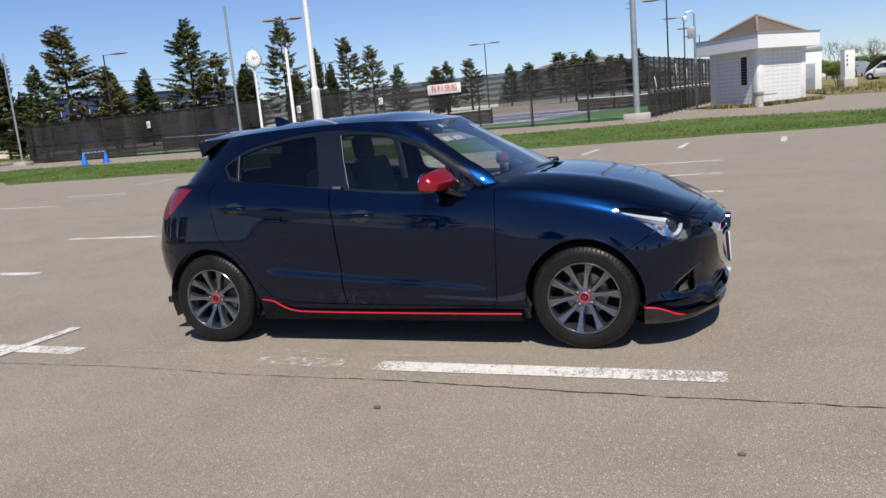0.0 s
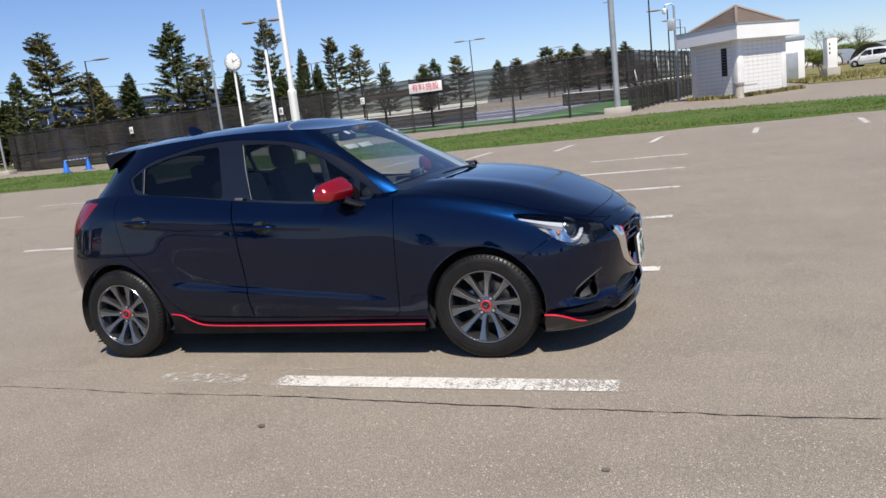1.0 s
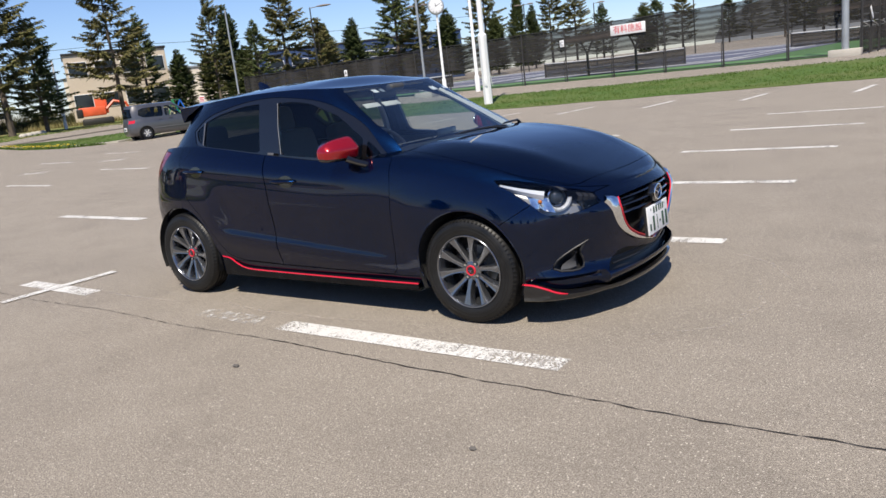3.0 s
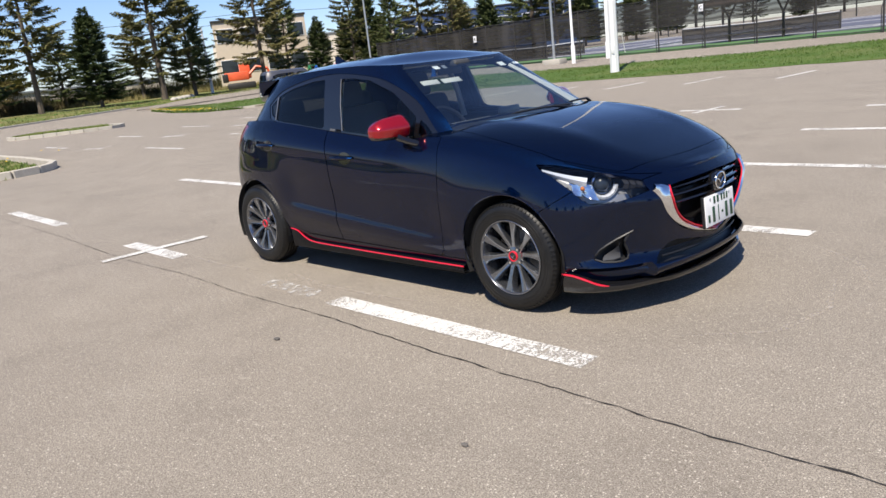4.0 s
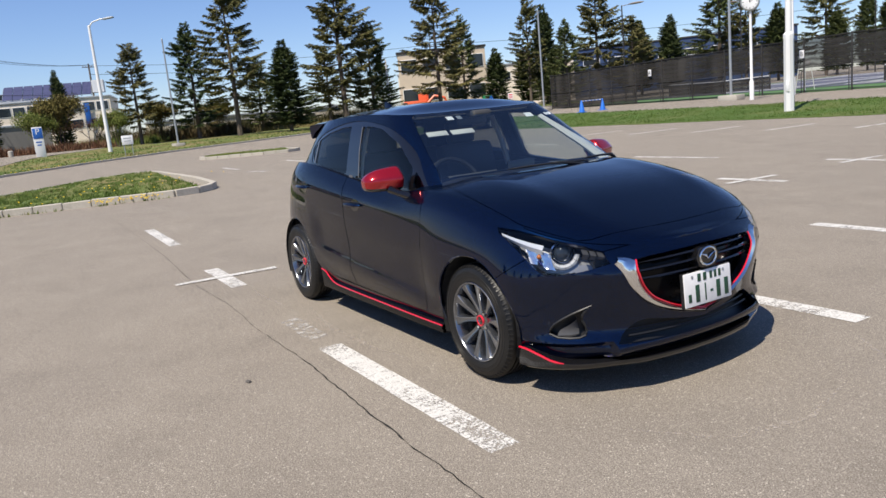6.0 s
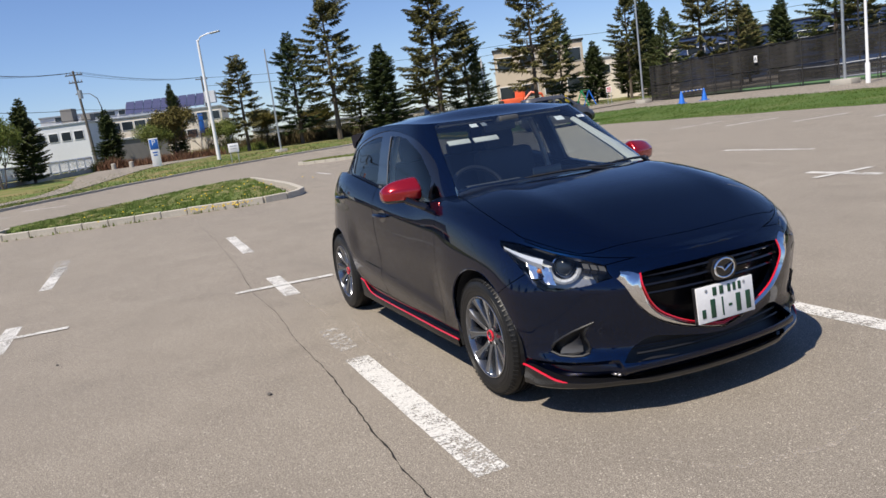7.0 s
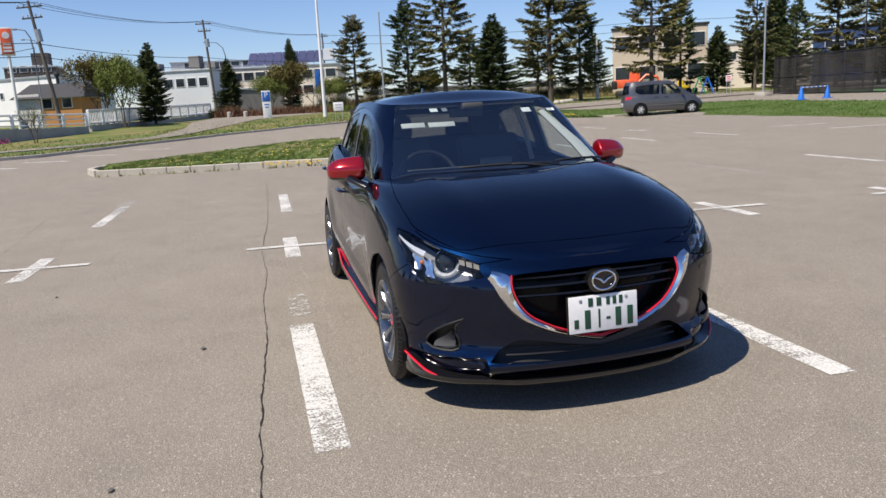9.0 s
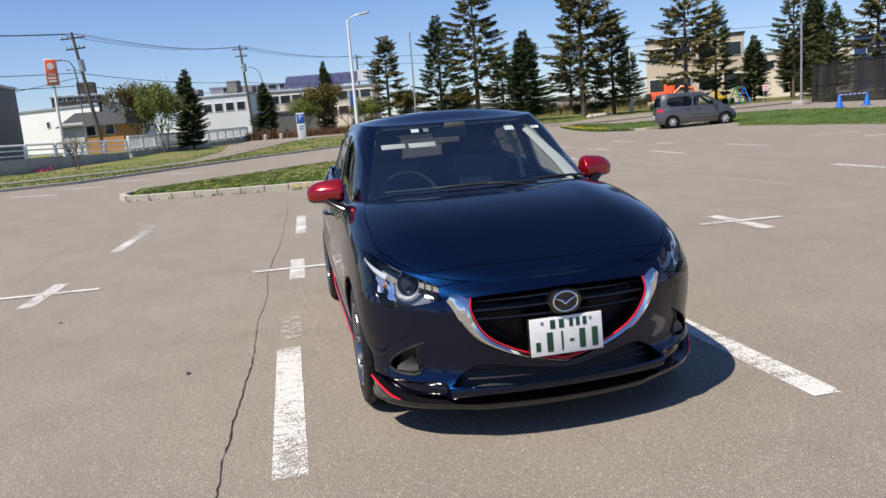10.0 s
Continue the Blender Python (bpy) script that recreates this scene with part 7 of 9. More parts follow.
for y in (-0.35, 0.35):
    st = seat(-0.14, y, 0.48, 0.62)
    bm = bmesh.new()
    box(bm, (0, 0, 0), (0.10, 0.25, 0.19), 0.045, pose(-0.565, y, 1.235, 0, -10, 0))
    part("headrest", bm, SEAT, st)
    for d in (-0.06, 0.06):
        bm = bmesh.new()
        tube(bm, (-0.535, y + d, 1.08), (-0.56, y + d, 1.19), 0.007, n=6)
        part("headrest_post", bm, GALV, st)
st = seat(-0.95, 0.0, 1.2, 0.58)
for y in (-0.36, 0.36):
    bm = bmesh.new()
    box(bm, (0, 0, 0), (0.09, 0.24, 0.13), 0.04, pose(-1.32, y, 1.16, 0, -10, 0))
    part("headrest", bm, SEAT, st)
for s in (-1, 1):
    bm = bmesh.new()
    box(bm, (-0.2, s * 0.70, 0.66), (2.0, 0.03, 0.62), 0.012)
    part("door_lining", bm, CABIN, car)
    bm = bmesh.new()
    sweep(bm, [(-0.36, s * 0.655, 0.95), (-0.365, s * 0.61, 1.15), (-0.375, s * 0.54, 1.34)], 0.03, 8, flat=0.6)
    part("pillar_lining", bm, HEADLINING, car)
    bm = bmesh.new()
    sweep(bm, [screen_point(s * (0.612 if s > 0 else 0.672), 0.14, -0.03), screen_point(s * (0.562 if s > 0 else 0.628), 0.5, -0.03), screen_point(s * (0.462 if s > 0 else 0.53), 0.88, -0.028)], [0.014, 0.014, 0.012] if s < 0 else [0.044, 0.040, 0.026], 8, flat=0.6)
    part("screen_pillar_lining", bm, HEADLINING, car)
bm = bmesh.new()
box(bm, (-0.3, 0, 0.40), (2.5, 1.36, 0.04), 0.01)
part("cabin_floor", bm, CABIN, car)
bm = bmesh.new()
box(bm, (-1.45, 0, 0.99), (0.35, 1.25, 0.03), 0.01)
part("parcel_shelf", bm, CABIN, car)
# driver's aids at the top of the glass
bm = bmesh.new()
box(bm, (0.19, -0.02, 1.335), (0.03, 0.23, 0.06), 0.012)
part("inside_mirror", bm, CABIN, car)
bm = bmesh.new()
box(bm, (0.25, 0.0, 1.375), (0.12, 0.14, 0.045), 0.015)
part("sensor_box", bm, CABIN, car)
for y, w in ((-0.43, 0.15), (-0.25, 0.17)):
    bm = bmesh.new()
    q = screen_point(y, 0.80, -0.02)
    box(bm, (0, 0, 0), (0.045, w, 0.006), 0.002, Matrix.Translation(q) @ pose(0, 0, 0, 0, 38, 0))
    part("sun_visor", bm, HEADLINING, car, "pale sun visor card behind the glass")
for y, f, w, h in ((-0.27, 0.93, 0.05, 0.04), (0.34, 0.88, 0.06, 0.05), (-0.20, 0.93, 0.035, 0.04), (0.52, 0.86, 0.05, 0.03)):
    bm = bmesh.new()
    q = screen_point(y, f, -0.004)
    box(bm, (0, 0, 0), (h, w, 0.002), 0, Matrix.Translation(q) @ pose(0, 0, 0, 0, 31, 0))
    part("screen_sticker", bm, WHITE_PLASTIC if w > 0.04 else GALV, car, "small sticker on the windscreen")


# ---- trees ----
def spruce_mesh(seed, bare, droop, ragged, material):
    """A crown of needle sprays hung along separate boughs, for a tree ten metres tall and about four wide; and its trunk."""
    rng = random.Random(seed)
    verts, faces = [], []
    tb = bmesh.new()
    H = 10.0
    tube(tb, (0, 0, -0.3), (0.05, 0.02, H * 0.55), 0.17, 0.085, 8, False)
    tube(tb, (0.05, 0.02, H * 0.55), (0, 0, H * 0.985), 0.085, 0.012, 6, False)
    z = bare * H
    lobes = [(rng.uniform(0, 6.28), rng.uniform(0.0, 1.0), rng.uniform(0.25, 0.55)) for _ in range(7)]
    while z < H * 0.99:
        f = (z - bare * H) / (H * (1 - bare))
        reach = (2.5 if ragged < 0.2 else 2.95) * (1 - f) ** 0.75 * min(1.0, 0.66 + f * 1.5) + 0.12
        count = rng.randint(8, 10) if ragged < 0.2 else rng.randint(6, 8)
        if f > 0.88:
            count = 4
        turn = rng.uniform(0, 6.28)
        for b in range(count):
            if rng.random() < ragged * (1 - f * 0.5):
                continue
            ang = turn + 6.283 * b / count + rng.uniform(-0.4, 0.4)
            swell = 1.0 + sum(0.30 * math.cos(ang - la) * math.exp(-(((f - lf) / 0.10) ** 2)) for la, lf, _ in lobes)
            length = reach * swell * rng.uniform(0.55 if ragged > 0.2 else 0.72, 1.12)
            rise = 0.42 * f - droop * (1 - f) * rng.uniform(0.5, 1.3)
            d = Vector((math.cos(ang), math.sin(ang), 0))
            root = Vector((0, 0, z + rng.uniform(-0.1, 0.1)))
            mid = root + d * length * 0.55 + Vector((0, 0, rise * length * 0.62))
            tip = root + d * length + Vector((0, 0, rise * length * 0.85 + 0.10 * length))
            if length > 0.5:
                sweep(tb, [root, mid, tip], [0.028, 0.018, 0.005], 3)
            side = Vector((-d.y, d.x, 0))
            n = max(6, int(length / 0.042))
            for k in range(n):
                t = (k + 0.6 + rng.uniform(-0.3, 0.3)) / n
                if t < (0.34 if ragged > 0.2 else 0.2) and f < 0.8:
                    continue
                c = root.lerp(mid, t / 0.55) if t < 0.55 else mid.lerp(tip, (t - 0.55) / 0.45)
                w = (0.58 * (1 - t) + 0.16) * min(1.0, 0.40 + 0.5 * length)
                for sgn in (-1, 1, 0):
                    hang = rng.uniform(-0.75, 0.02) if ragged > 0.2 else rng.uniform(-0.5, 0.18)
                    out = (d * rng.uniform(0.35, 1.0) + side * sgn * rng.uniform(0.4, 1.1) + Vector((0, 0, hang))).normalized()
                    ln = w * rng.uniform(0.55, 1.25)
                    wd = (out.cross(Vector((0, 0, 1))) + Vector((0, 0, rng.uniform(-0.9, 0.9)))).normalized() * rng.uniform(0.030, 0.066)
                    base = c + Vector((rng.uniform(-0.04, 0.04), rng.uniform(-0.04, 0.04), rng.uniform(-0.06, 0.03)))
                    i = len(verts)
                    m1 = base + out * ln * 0.5
                    verts += [base, m1 + wd, base + out * ln + Vector((0, 0, -0.04 * ln)), m1 - wd + Vector((0, 0, 0.02))]
                    faces.append((i, i + 1, i + 2, i + 3))
        z += (rng.uniform(0.30, 0.48) if ragged > 0.2 else rng.uniform(0.20, 0.32)) * (0.55 + 0.6 * (1 - f))
    crown = from_arrays("crown", [tuple(v) for v in verts], faces, material)
    return crown, mesh_of("trunk", tb, BARK)


SPRUCES = [spruce_mesh(1, 0.12, 0.20, 0.06, NEEDLE), spruce_mesh(2, 0.20, 0.24, 0.24, OLD_NEEDLE), spruce_mesh(3, 0.15, 0.22, 0.22, NEEDLE), spruce_mesh(4, 0.22, 0.26, 0.30, OLD_NEEDLE), spruce_mesh(5, 0.08, 0.14, 0.04, NEEDLE)]
SPRUCE_LABELS = ("dense dark green spruce standing in the grass", "tall open spruce with worn brownish needles", "dark green spruce with drooping branches", "tall ragged spruce with gaps between brown-green boughs", "small dense pointed spruce")


def spruce(x, y, top, width, kind, turn):
    z = ground_z(max(x, -160), min(y, 160))
    h = top - z
    root = thing("spruce_tree", SPRUCE_LABELS[kind], "tree", "spruce trees", at=(x, y, z), turn=turn)
    crown, trunk = SPRUCES[kind]
    for name, me in (("crown", crown), ("trunk", trunk)):
        ob = new(name, me)
        ob.parent = root
        ob.scale = (width / 4.1, width / 4.1, h / 10)


WEST_TREES = [(-74.3, 11.7, 10.6, 4.8, 1), (-75.0, 17.5, 12.3, 5.4, 2), (-68.2, 19.6, 15.4, 6.6, 3), (-62.8, 22.8, 8.9, 4.4, 0), (-62.6, 28.4, 15.0, 7.6, 1), (-63.2, 31.8, 10.4, 5.0, 2), (-63.3, 39.6, 14.6, 6.4, 3), (-66.8, 45.1, 11.3, 4.4, 2), (-69.6, 51.6, 7.8, 3.6, 0), (-66.3, 54.0, 13.2, 4.6, 3), (-68.6, 58.4, 12.5, 4.2, 0)]
COURT_TREES = [(-57.4, 56.4, 13.6, 6.2, 1), (-54.6, 58.8, 9.3, 4.8, 3), (-60.7, 66.4, 9.4, 4.4, 0), (-58.0, 68.6, 9.6, 4.0, 4), (-56.9, 75.8, 15.6, 7.4, 2), (-53.8, 76.6, 11.5, 5.4, 1), (-51.5, 79.4, 9.8, 4.6, 0), (-49.8, 86.3, 16.0, 5.4, 3), (-48.4, 92.7, 12.0, 3.4, 4), (-46.5, 99.2, 14.0, 5.2, 1), (-43.3, 100.6, 12.5, 4.4, 1), (-48.8, 98.1, 10.1, 3.4, 4)]
FAR_TREES = [(-41.7, 106.7, 9.4, 4.0, 2), (-39.5, 118.1, 9.5, 4.2, 1), (-37.5, 118.8, 10.0, 4.5, 2), (-33.8, 119.9, 10.3, 5.0, 1), (-31.9, 141.1, 9.7, 4.2, 2), (-28.2, 141.8, 9.8, 4.8, 1), (-19.4, 123.2, 9.9, 5.5, 1), (-17.6, 128.4, 9.5, 5.0, 3), (-14.3, 123.9, 9.6, 5.5, 2), (-12.2, 134.2, 9.1, 4.5, 1), (-6.0, 114.6, 8.4, 4.0, 2), (-9.5, 126.0, 8.6, 4.0, 3)]
# the row that the car's flanks mirror, south of the car park
SOUTH_TREES = [(-34, -52, 8.5, 5.0, 0), (-22, -58, 10.5, 5.2, 2), (-9, -55, 7.5, 4.6, 0), (3, -60, 9.5, 5.0, 2), (14, -56, 8.0, 4.8, 0), (27, -60, 9.5, 5.2, 2), (42, -40, 9.0, 5.2, 0), (50, -20, 8.5, 5.0, 2), (55, 0, 9.0, 5.0, 0)]
MORE_TREES = [(-50.2, 45.5, 8.4, 3.6, 2), (-54.5, 48.0, 6.6, 3.6, 0), (-80, 26, 9.0, 4.4, 2), (-79, 34, 10.0, 5.0, 3), (-77, 62, 8.5, 4.0, 0), (-88, 46, 9.0, 4.2, 2), (-45.6, 81.5, 8.4, 3.8, 0), (-36.5, 110, 8.2, 3.2, 4)]
for k, (x, y, top, width, kind) in enumerate(WEST_TREES + COURT_TREES + FAR_TREES + SOUTH_TREES + MORE_TREES):
    spruce(x, y, top, width, kind, 47.0 * k)


def leafy_mesh(seed, material, spread, leaf, count):
    """A broad-leaved tree five metres tall with forked limbs and loose clumps of small leaves."""
    rng = random.Random(seed)
    tb = bmesh.new()
    tips = []

    def grow(p, d, length, r, level):
        q = p + d * length
        bend = p.lerp(q, 0.5) + Vector((rng.uniform(-1, 1), rng.uniform(-1, 1), 0)) * length * 0.07
        sweep(tb, [p, bend, q], [r, r * 0.85, r * 0.62], 5)
        if level >= 1:
            tips.append((bend, level))
            tips.append((q, level))
        if level == 4:
            tips.append((q, level))
            return
        for k in range(3 if level < 3 else 2):
            a = rng.uniform(0, 6.28)
            nd = (d + Vector((math.cos(a), math.sin(a), rng.uniform(-0.1, 0.35))) * spread * rng.uniform(0.6, 1.1)).normalized()
            grow(q, nd, length * rng.uniform(0.6, 0.82), r * 0.6, level + 1)

    for k in range(3):
        a = 2.1 * k + rng.uniform(0, 1)
        grow(Vector((0.1 * math.cos(a), 0.1 * math.sin(a), -0.1)), Vector((0.22 * math.cos(a), 0.22 * math.sin(a), 1)).normalized(), 1.35, 0.065, 0)
    verts, faces = [], []
    for c, level in tips:
        for _ in range(count):
            p = c + Vector((rng.gauss(0, 0.22), rng.gauss(0, 0.22), rng.gauss(0, 0.18)))
            u = Vector((rng.gauss(0, 1), rng.gauss(0, 1), rng.gauss(0, 1))).normalized()
            v = u.cross(Vector((rng.gauss(0, 1), rng.gauss(0, 1), rng.gauss(0, 1)))).normalized()
            s = leaf * rng.uniform(0.6, 1.3)
            i = len(verts)
            verts += [tuple(p - u * s), tuple(p + v * s * 0.5), tuple(p + u * s), tuple(p - v * s * 0.5)]
            faces.append((i, i + 1, i + 2, i + 3))
    return from_arrays("crown", verts, faces, material), mesh_of("trunk", tb, BARK)


LEAFY = [leafy_mesh(11, BROWN_LEAF, 0.62, 0.085, 15), leafy_mesh(12, GREEN_LEAF, 0.6, 0.08, 13), leafy_mesh(13, GREEN_LEAF, 0.75, 0.05, 1), leafy_mesh(14, RED_TWIG, 0.75, 0.06, 2)]


def leafy(x, y, h, width, kind, label, turn):
    z = ground_z(max(x, -160), min(y, 160))
    root = thing("broadleaf_tree", label, "tree", "broad-leaved trees", at=(x, y, z), turn=turn)
    crown, trunk = LEAFY[kind]
    for name, me in (("crown", crown), ("trunk", trunk)):
        ob = new(name, me)
        ob.parent = root
        ob.scale = (width / 4.2, width / 4.2, h / 5.0)


leafy(-60.5, -10.8, 6.9, 4.4, 0, "young tree with brownish spring leaves by the railing", 10)
leafy(-58.6, -9.0, 6.6, 3.8, 1, "young tree with fresh green spring leaves", 80)
leafy(-84.7, 5.6, 7.0, 5.6, 0, "rounded tree with yellow-brown spring leaves", 140)
leafy(-83.2, 3.4, 5.2, 3.6, 1, "bush-like tree with fresh green leaves", 33)
leafy(-74.4, 9.6, 4.4, 3.6, 1, "small light green tree beside the lamp", 200)
leafy(-79.5, 14.6, 5.2, 4.6, 0, "small tree with rust-brown spring leaves", 250)
leafy(-45.5, -12.6, 3.0, 2.4, 2, "bare young tree in the grass", 20)
leafy(-81.0, 21.0, 4.6, 4.8, 0, "small tree with rust-brown spring leaves", 300)
leafy(-83.0, 8.6, 4.4, 4.6, 3, "reddish shrub-like tree with bare twigs", 120)
leafy(27.2, 152.9, 8.0, 7.0, 2, "bare tree on the far slope", 0)
leafy(32.2, 152.2, 7.6, 7.0, 2, "bare tree on the far slope", 90)
for x, y, h, w, kind, turn in ((19.5, 124, 3.4, 7, 1, 0), (26, 126, 3.6, 8, 1, 70), (33, 124, 3.8, 9, 1, 20), (13.4, 68, 2.4, 2.6, 1, 50)):
    leafy(x, y, h, w, kind, "low green shrub beyond the lawn", turn)
spruce(-62.9, -7.2, 7.3, 2.9, 4, 20)
spruce(-90.0, -0.8, 7.5, 3.4, 4, 60)
spruce(-87.6, 6.4, 9.4, 2.6, 4, 90)


def bush(name, x0, y0, x1, y1, h, count, material, label, seed):
    """A hedge of loose upright twigs and leaves along a line."""
    rng = random.Random(seed)
    verts, faces = [], []
    for _ in range(count):
        t = rng.random()
        thick = 0.5 if abs(x1 - x0) + abs(y1 - y0) > 1 else 0.28
        x, y = x0 + (x1 - x0) * t + rng.gauss(0, thick), y0 + (y1 - y0) * t + rng.gauss(0, thick)
        z = ground_z(max(x, -160), y)
        hh = h * rng.uniform(0.3, 1.0) * (0.75 + 0.35 * noise.noise(Vector((x * 0.4, y * 0.4, seed))))
        a = rng.uniform(0, 6.28)
        lean = Vector((math.cos(a), math.sin(a), 0)) * hh * rng.uniform(0.05, 0.4)
        w = Vector((-math.sin(a), math.cos(a), 0)) * 0.04
        base = Vector((x, y, z + hh * rng.uniform(0, 0.35)))
        i = len(verts)
        verts += [tuple(base - w), tuple(base + w), tuple(base + lean + Vector((0, 0, hh * 0.65)))]
        faces.append((i, i + 1, i + 2))
    tagged(new(name, from_arrays(name, verts, faces, material)), label, "hedge", "", "stuff")


bush("red_hedge", -78.5, -2.5, -77, 9.0, 1.7, 5200, RED_TWIG, "reddish-brown bare hedge beyond the path", 1)
bush("green_hedge", -80.5, 6.5, -78, 14, 1.5, 2600, GREEN_LEAF, "low mixed green hedge", 2)
bush("scrub", -82, 14, -76, 52, 1.2, 5200, DRY_BLADE, "dry scrub below the trees", 3)
bush("thicket", -83.5, 9, -81, 58, 3.0, 15000, make_leaf("thicket_leaf", (0.030, 0.040, 0.016), (0.060, 0.066, 0.026), (0.105, 0.090, 0.038)), "dark mixed thicket behind the spruces", 21)
bush("rust_thicket", -79.5, 12, -78, 24, 2.6, 3200, make_leaf("rust_leaf", (0.07, 0.045, 0.022), (0.12, 0.075, 0.035), (0.10, 0.09, 0.035)), "rust-brown shrubs behind the spruces", 22)
bush("dark_hedge", -79.5, -4.8, -78.5, -2.6, 1.6, 900, NEEDLE, "clipped dark green hedge", 4)
bush("pink_shrub", -47.2, -15.2, -47.1, -15.1, 0.8, 150, plain("pink_blossom", (0.42, 0.08, 0.20), 0.8), "small shrub with magenta blossom", 5)


# ---- beyond the road: town, railings, poles ----
def wall_paint(name, c):
    return plain(name, c, 0.8, 0.0, 1.2, 0.12, 0.2)


CREAM = wall_paint("cream_render", (0.72, 0.64, 0.53))
BEIGE = wall_paint("beige_render", (0.58, 0.49, 0.38))
PALE_GREY = wall_paint("pale_grey_cladding", (0.62, 0.64, 0.66))
OFF_WHITE = wall_paint("off_white_wall", (0.68, 0.67, 0.65))
DARK_WALL = wall_paint("dark_brown_wall", (0.075, 0.062, 0.055))
GREY_WALL = wall_paint("grey_wall", (0.19, 0.18, 0.17))
NAVY_WALL = wall_paint("navy_steel_cladding", (0.020, 0.048, 0.125))
PINE = wall_paint("orange_timber", (0.50, 0.24, 0.08))
DARK_ROOF = wall_paint("dark_roof_sheet", (0.045, 0.045, 0.05))
SOLAR = plain("solar_cell", (0.085, 0.09, 0.17), 0.22, 0.2, 2, 0.1, 0)


def building(name, label, c, size, turn, wall, top, rows=(), roof=None, group=""):
    """A block with a parapet; rows of (height, window height, first, step, count, window width) on its two near sides."""
    x, y = c
    z = ground_z(max(x, -160), min(y, 160))
    root = thing(name, label, "building", group, at=(x, y, z), turn=turn)
    sx, sy = size
    h = top - z
    bm = bmesh.new()
    box(bm, (0, 0, h / 2 - 0.5), (sx, sy, h + 1), 0.03)
    part("wall", bm, wall, root, "", True)
    bm = bmesh.new()
    box(bm, (0, 0, h + 0.06), (sx + 0.3, sy + 0.3, 0.24), 0.03)
    part("roof_edge", bm, roof or GALV, root, "", True)
    for zc, wh, first, step, count, ww in rows:
        for k in range(count):
            u = first + step * k
            bm = bmesh.new()
            box(bm, (sx / 2 + 0.02, u, zc), (0.10, ww + 0.14, wh + 0.14), 0.02)
            frame_ob = part("window", bm, WHITE_STEEL, root, "", True)
            bm = bmesh.new()
            box(bm, (sx / 2 + 0.06, u, zc), (0.05, ww, wh), 0.01)
            part("pane", bm, WINDOW_DARK, frame_ob, "", True)
    return root


b = building("corner_shop", "grey two-storey shop with a red and white awning", (-76.5, -30.6), (9, 10.4), 0, GREY_WALL, 7.9, ((5.0, 0.5, 4.2, 1, 1, 0.4),))
for nm, c, s, mt in (("awning", (4.9, 0.2, 2.5), (1.0, 10.9, 0.5), OFF_WHITE), ("awning_band", (5.0, 0.2, 2.0), (0.9, 10.9, 0.42), ORANGE), ("balcony", (5.0, 3.4, 3.5), (1.1, 3.6, 0.14), DARK_STEEL), ("shop_front", (4.53, 0, 0.9), (0.1, 9.6, 1.5), WINDOW_DARK)):
    bm = bmesh.new()
    box(bm, c, s, 0.02)
    part(nm, bm, mt, b, "", True)
for k in range(9):
    bm = bmesh.new()
    tube(bm, (5.5, 1.7 + 0.42 * k, 3.5), (5.5, 1.7 + 0.42 * k, 4.5), 0.025, n=5)
    part("balcony_rail", bm, DARK_STEEL, b)
building("white_warehouse", "long low white warehouse", (-98, -23.5), (8, 17), -38, WHITE_PAINT, 6.3, ((3.6, 0.7, -6, 5.5, 3, 0.5),))
b = building("timber_house", "low house with orange timber siding and dark roof", (-84.2, -18.2), (5, 6.4), -14, PINE, 3.7, ((2.4, 0.9, -0.2, 2.0, 2, 0.9),))
bm = bmesh.new()
box(bm, (0.02, -2.1, 1.5), (5.1, 2.3, 3.8), 0.02)
part("side_wing", bm, OFF_WHITE, b, "white end wing", True)
bm = bmesh.new()
vs = [bm.verts.new(p) for p in ((3.0, -3.8, 2.95), (3.0, 3.8, 2.95), (0, 2.9, 4.5), (0, -2.9, 4.5), (-3.0, -3.8, 2.95), (-3.0, 3.8, 2.95))]
for f in ((0, 1, 2, 3), (3, 2, 5, 4), (0, 3, 4), (1, 5, 2), (0, 4, 5, 1)):
    bm.faces.new([vs[i] for i in f])
part("roof", bm, DARK_ROOF, b, "dark hipped roof", True)
bm = bmesh.new()
lathe(bm, [(0.16, 4.4), (0.16, 5.2), (0.3, 5.3), (0.3, 5.5), (0.05, 5.65)], 10)
part("chimney", bm, DARK_STEEL, b)
b = building("dark_apartments", "distant dark brown apartment block", (-136, -31), (7, 7.6), 0, DARK_WALL, 10.0, ((6.6, 0.9, -2.6, 1.7, 4, 1.1), (8.4, 0.9, -2.6, 1.7, 4, 1.1)))
bm = bmesh.new()
box(bm, (0, 1.2, 9.9), (2.5, 2.6, 2.2), 0.03)
part("roof_house", bm, DARK_WALL, b, "", True)
b = building("grey_offices", "pale blue-grey office building with roof tanks", (-114, -6.6), (8, 11), -22, PALE_GREY, 7.3, ((4.6, 1.1, -4.2, 1.7, 6, 1.2),))
for y, w, h in ((-4.2, 1.4, 1.1), (1.8, 1.6, 1.9), (4.3, 1.3, 0.9)):
    bm = bmesh.new()
    box(bm, (0, y, 6.2 + h / 2 + 0.3), (1.6, w, h), 0.04)
    part("roof_tank", bm, GREY_WALL, b, "", True)
b = building("long_offices", "long cream office building with window bands and solar panels", (-126, 8.5), (12, 19), -14, CREAM, 7.9, ((3.0, 1.2, -8.3, 1.85, 10, 1.55), (5.4, 1.2, -8.3, 1.85, 10, 1.55)))
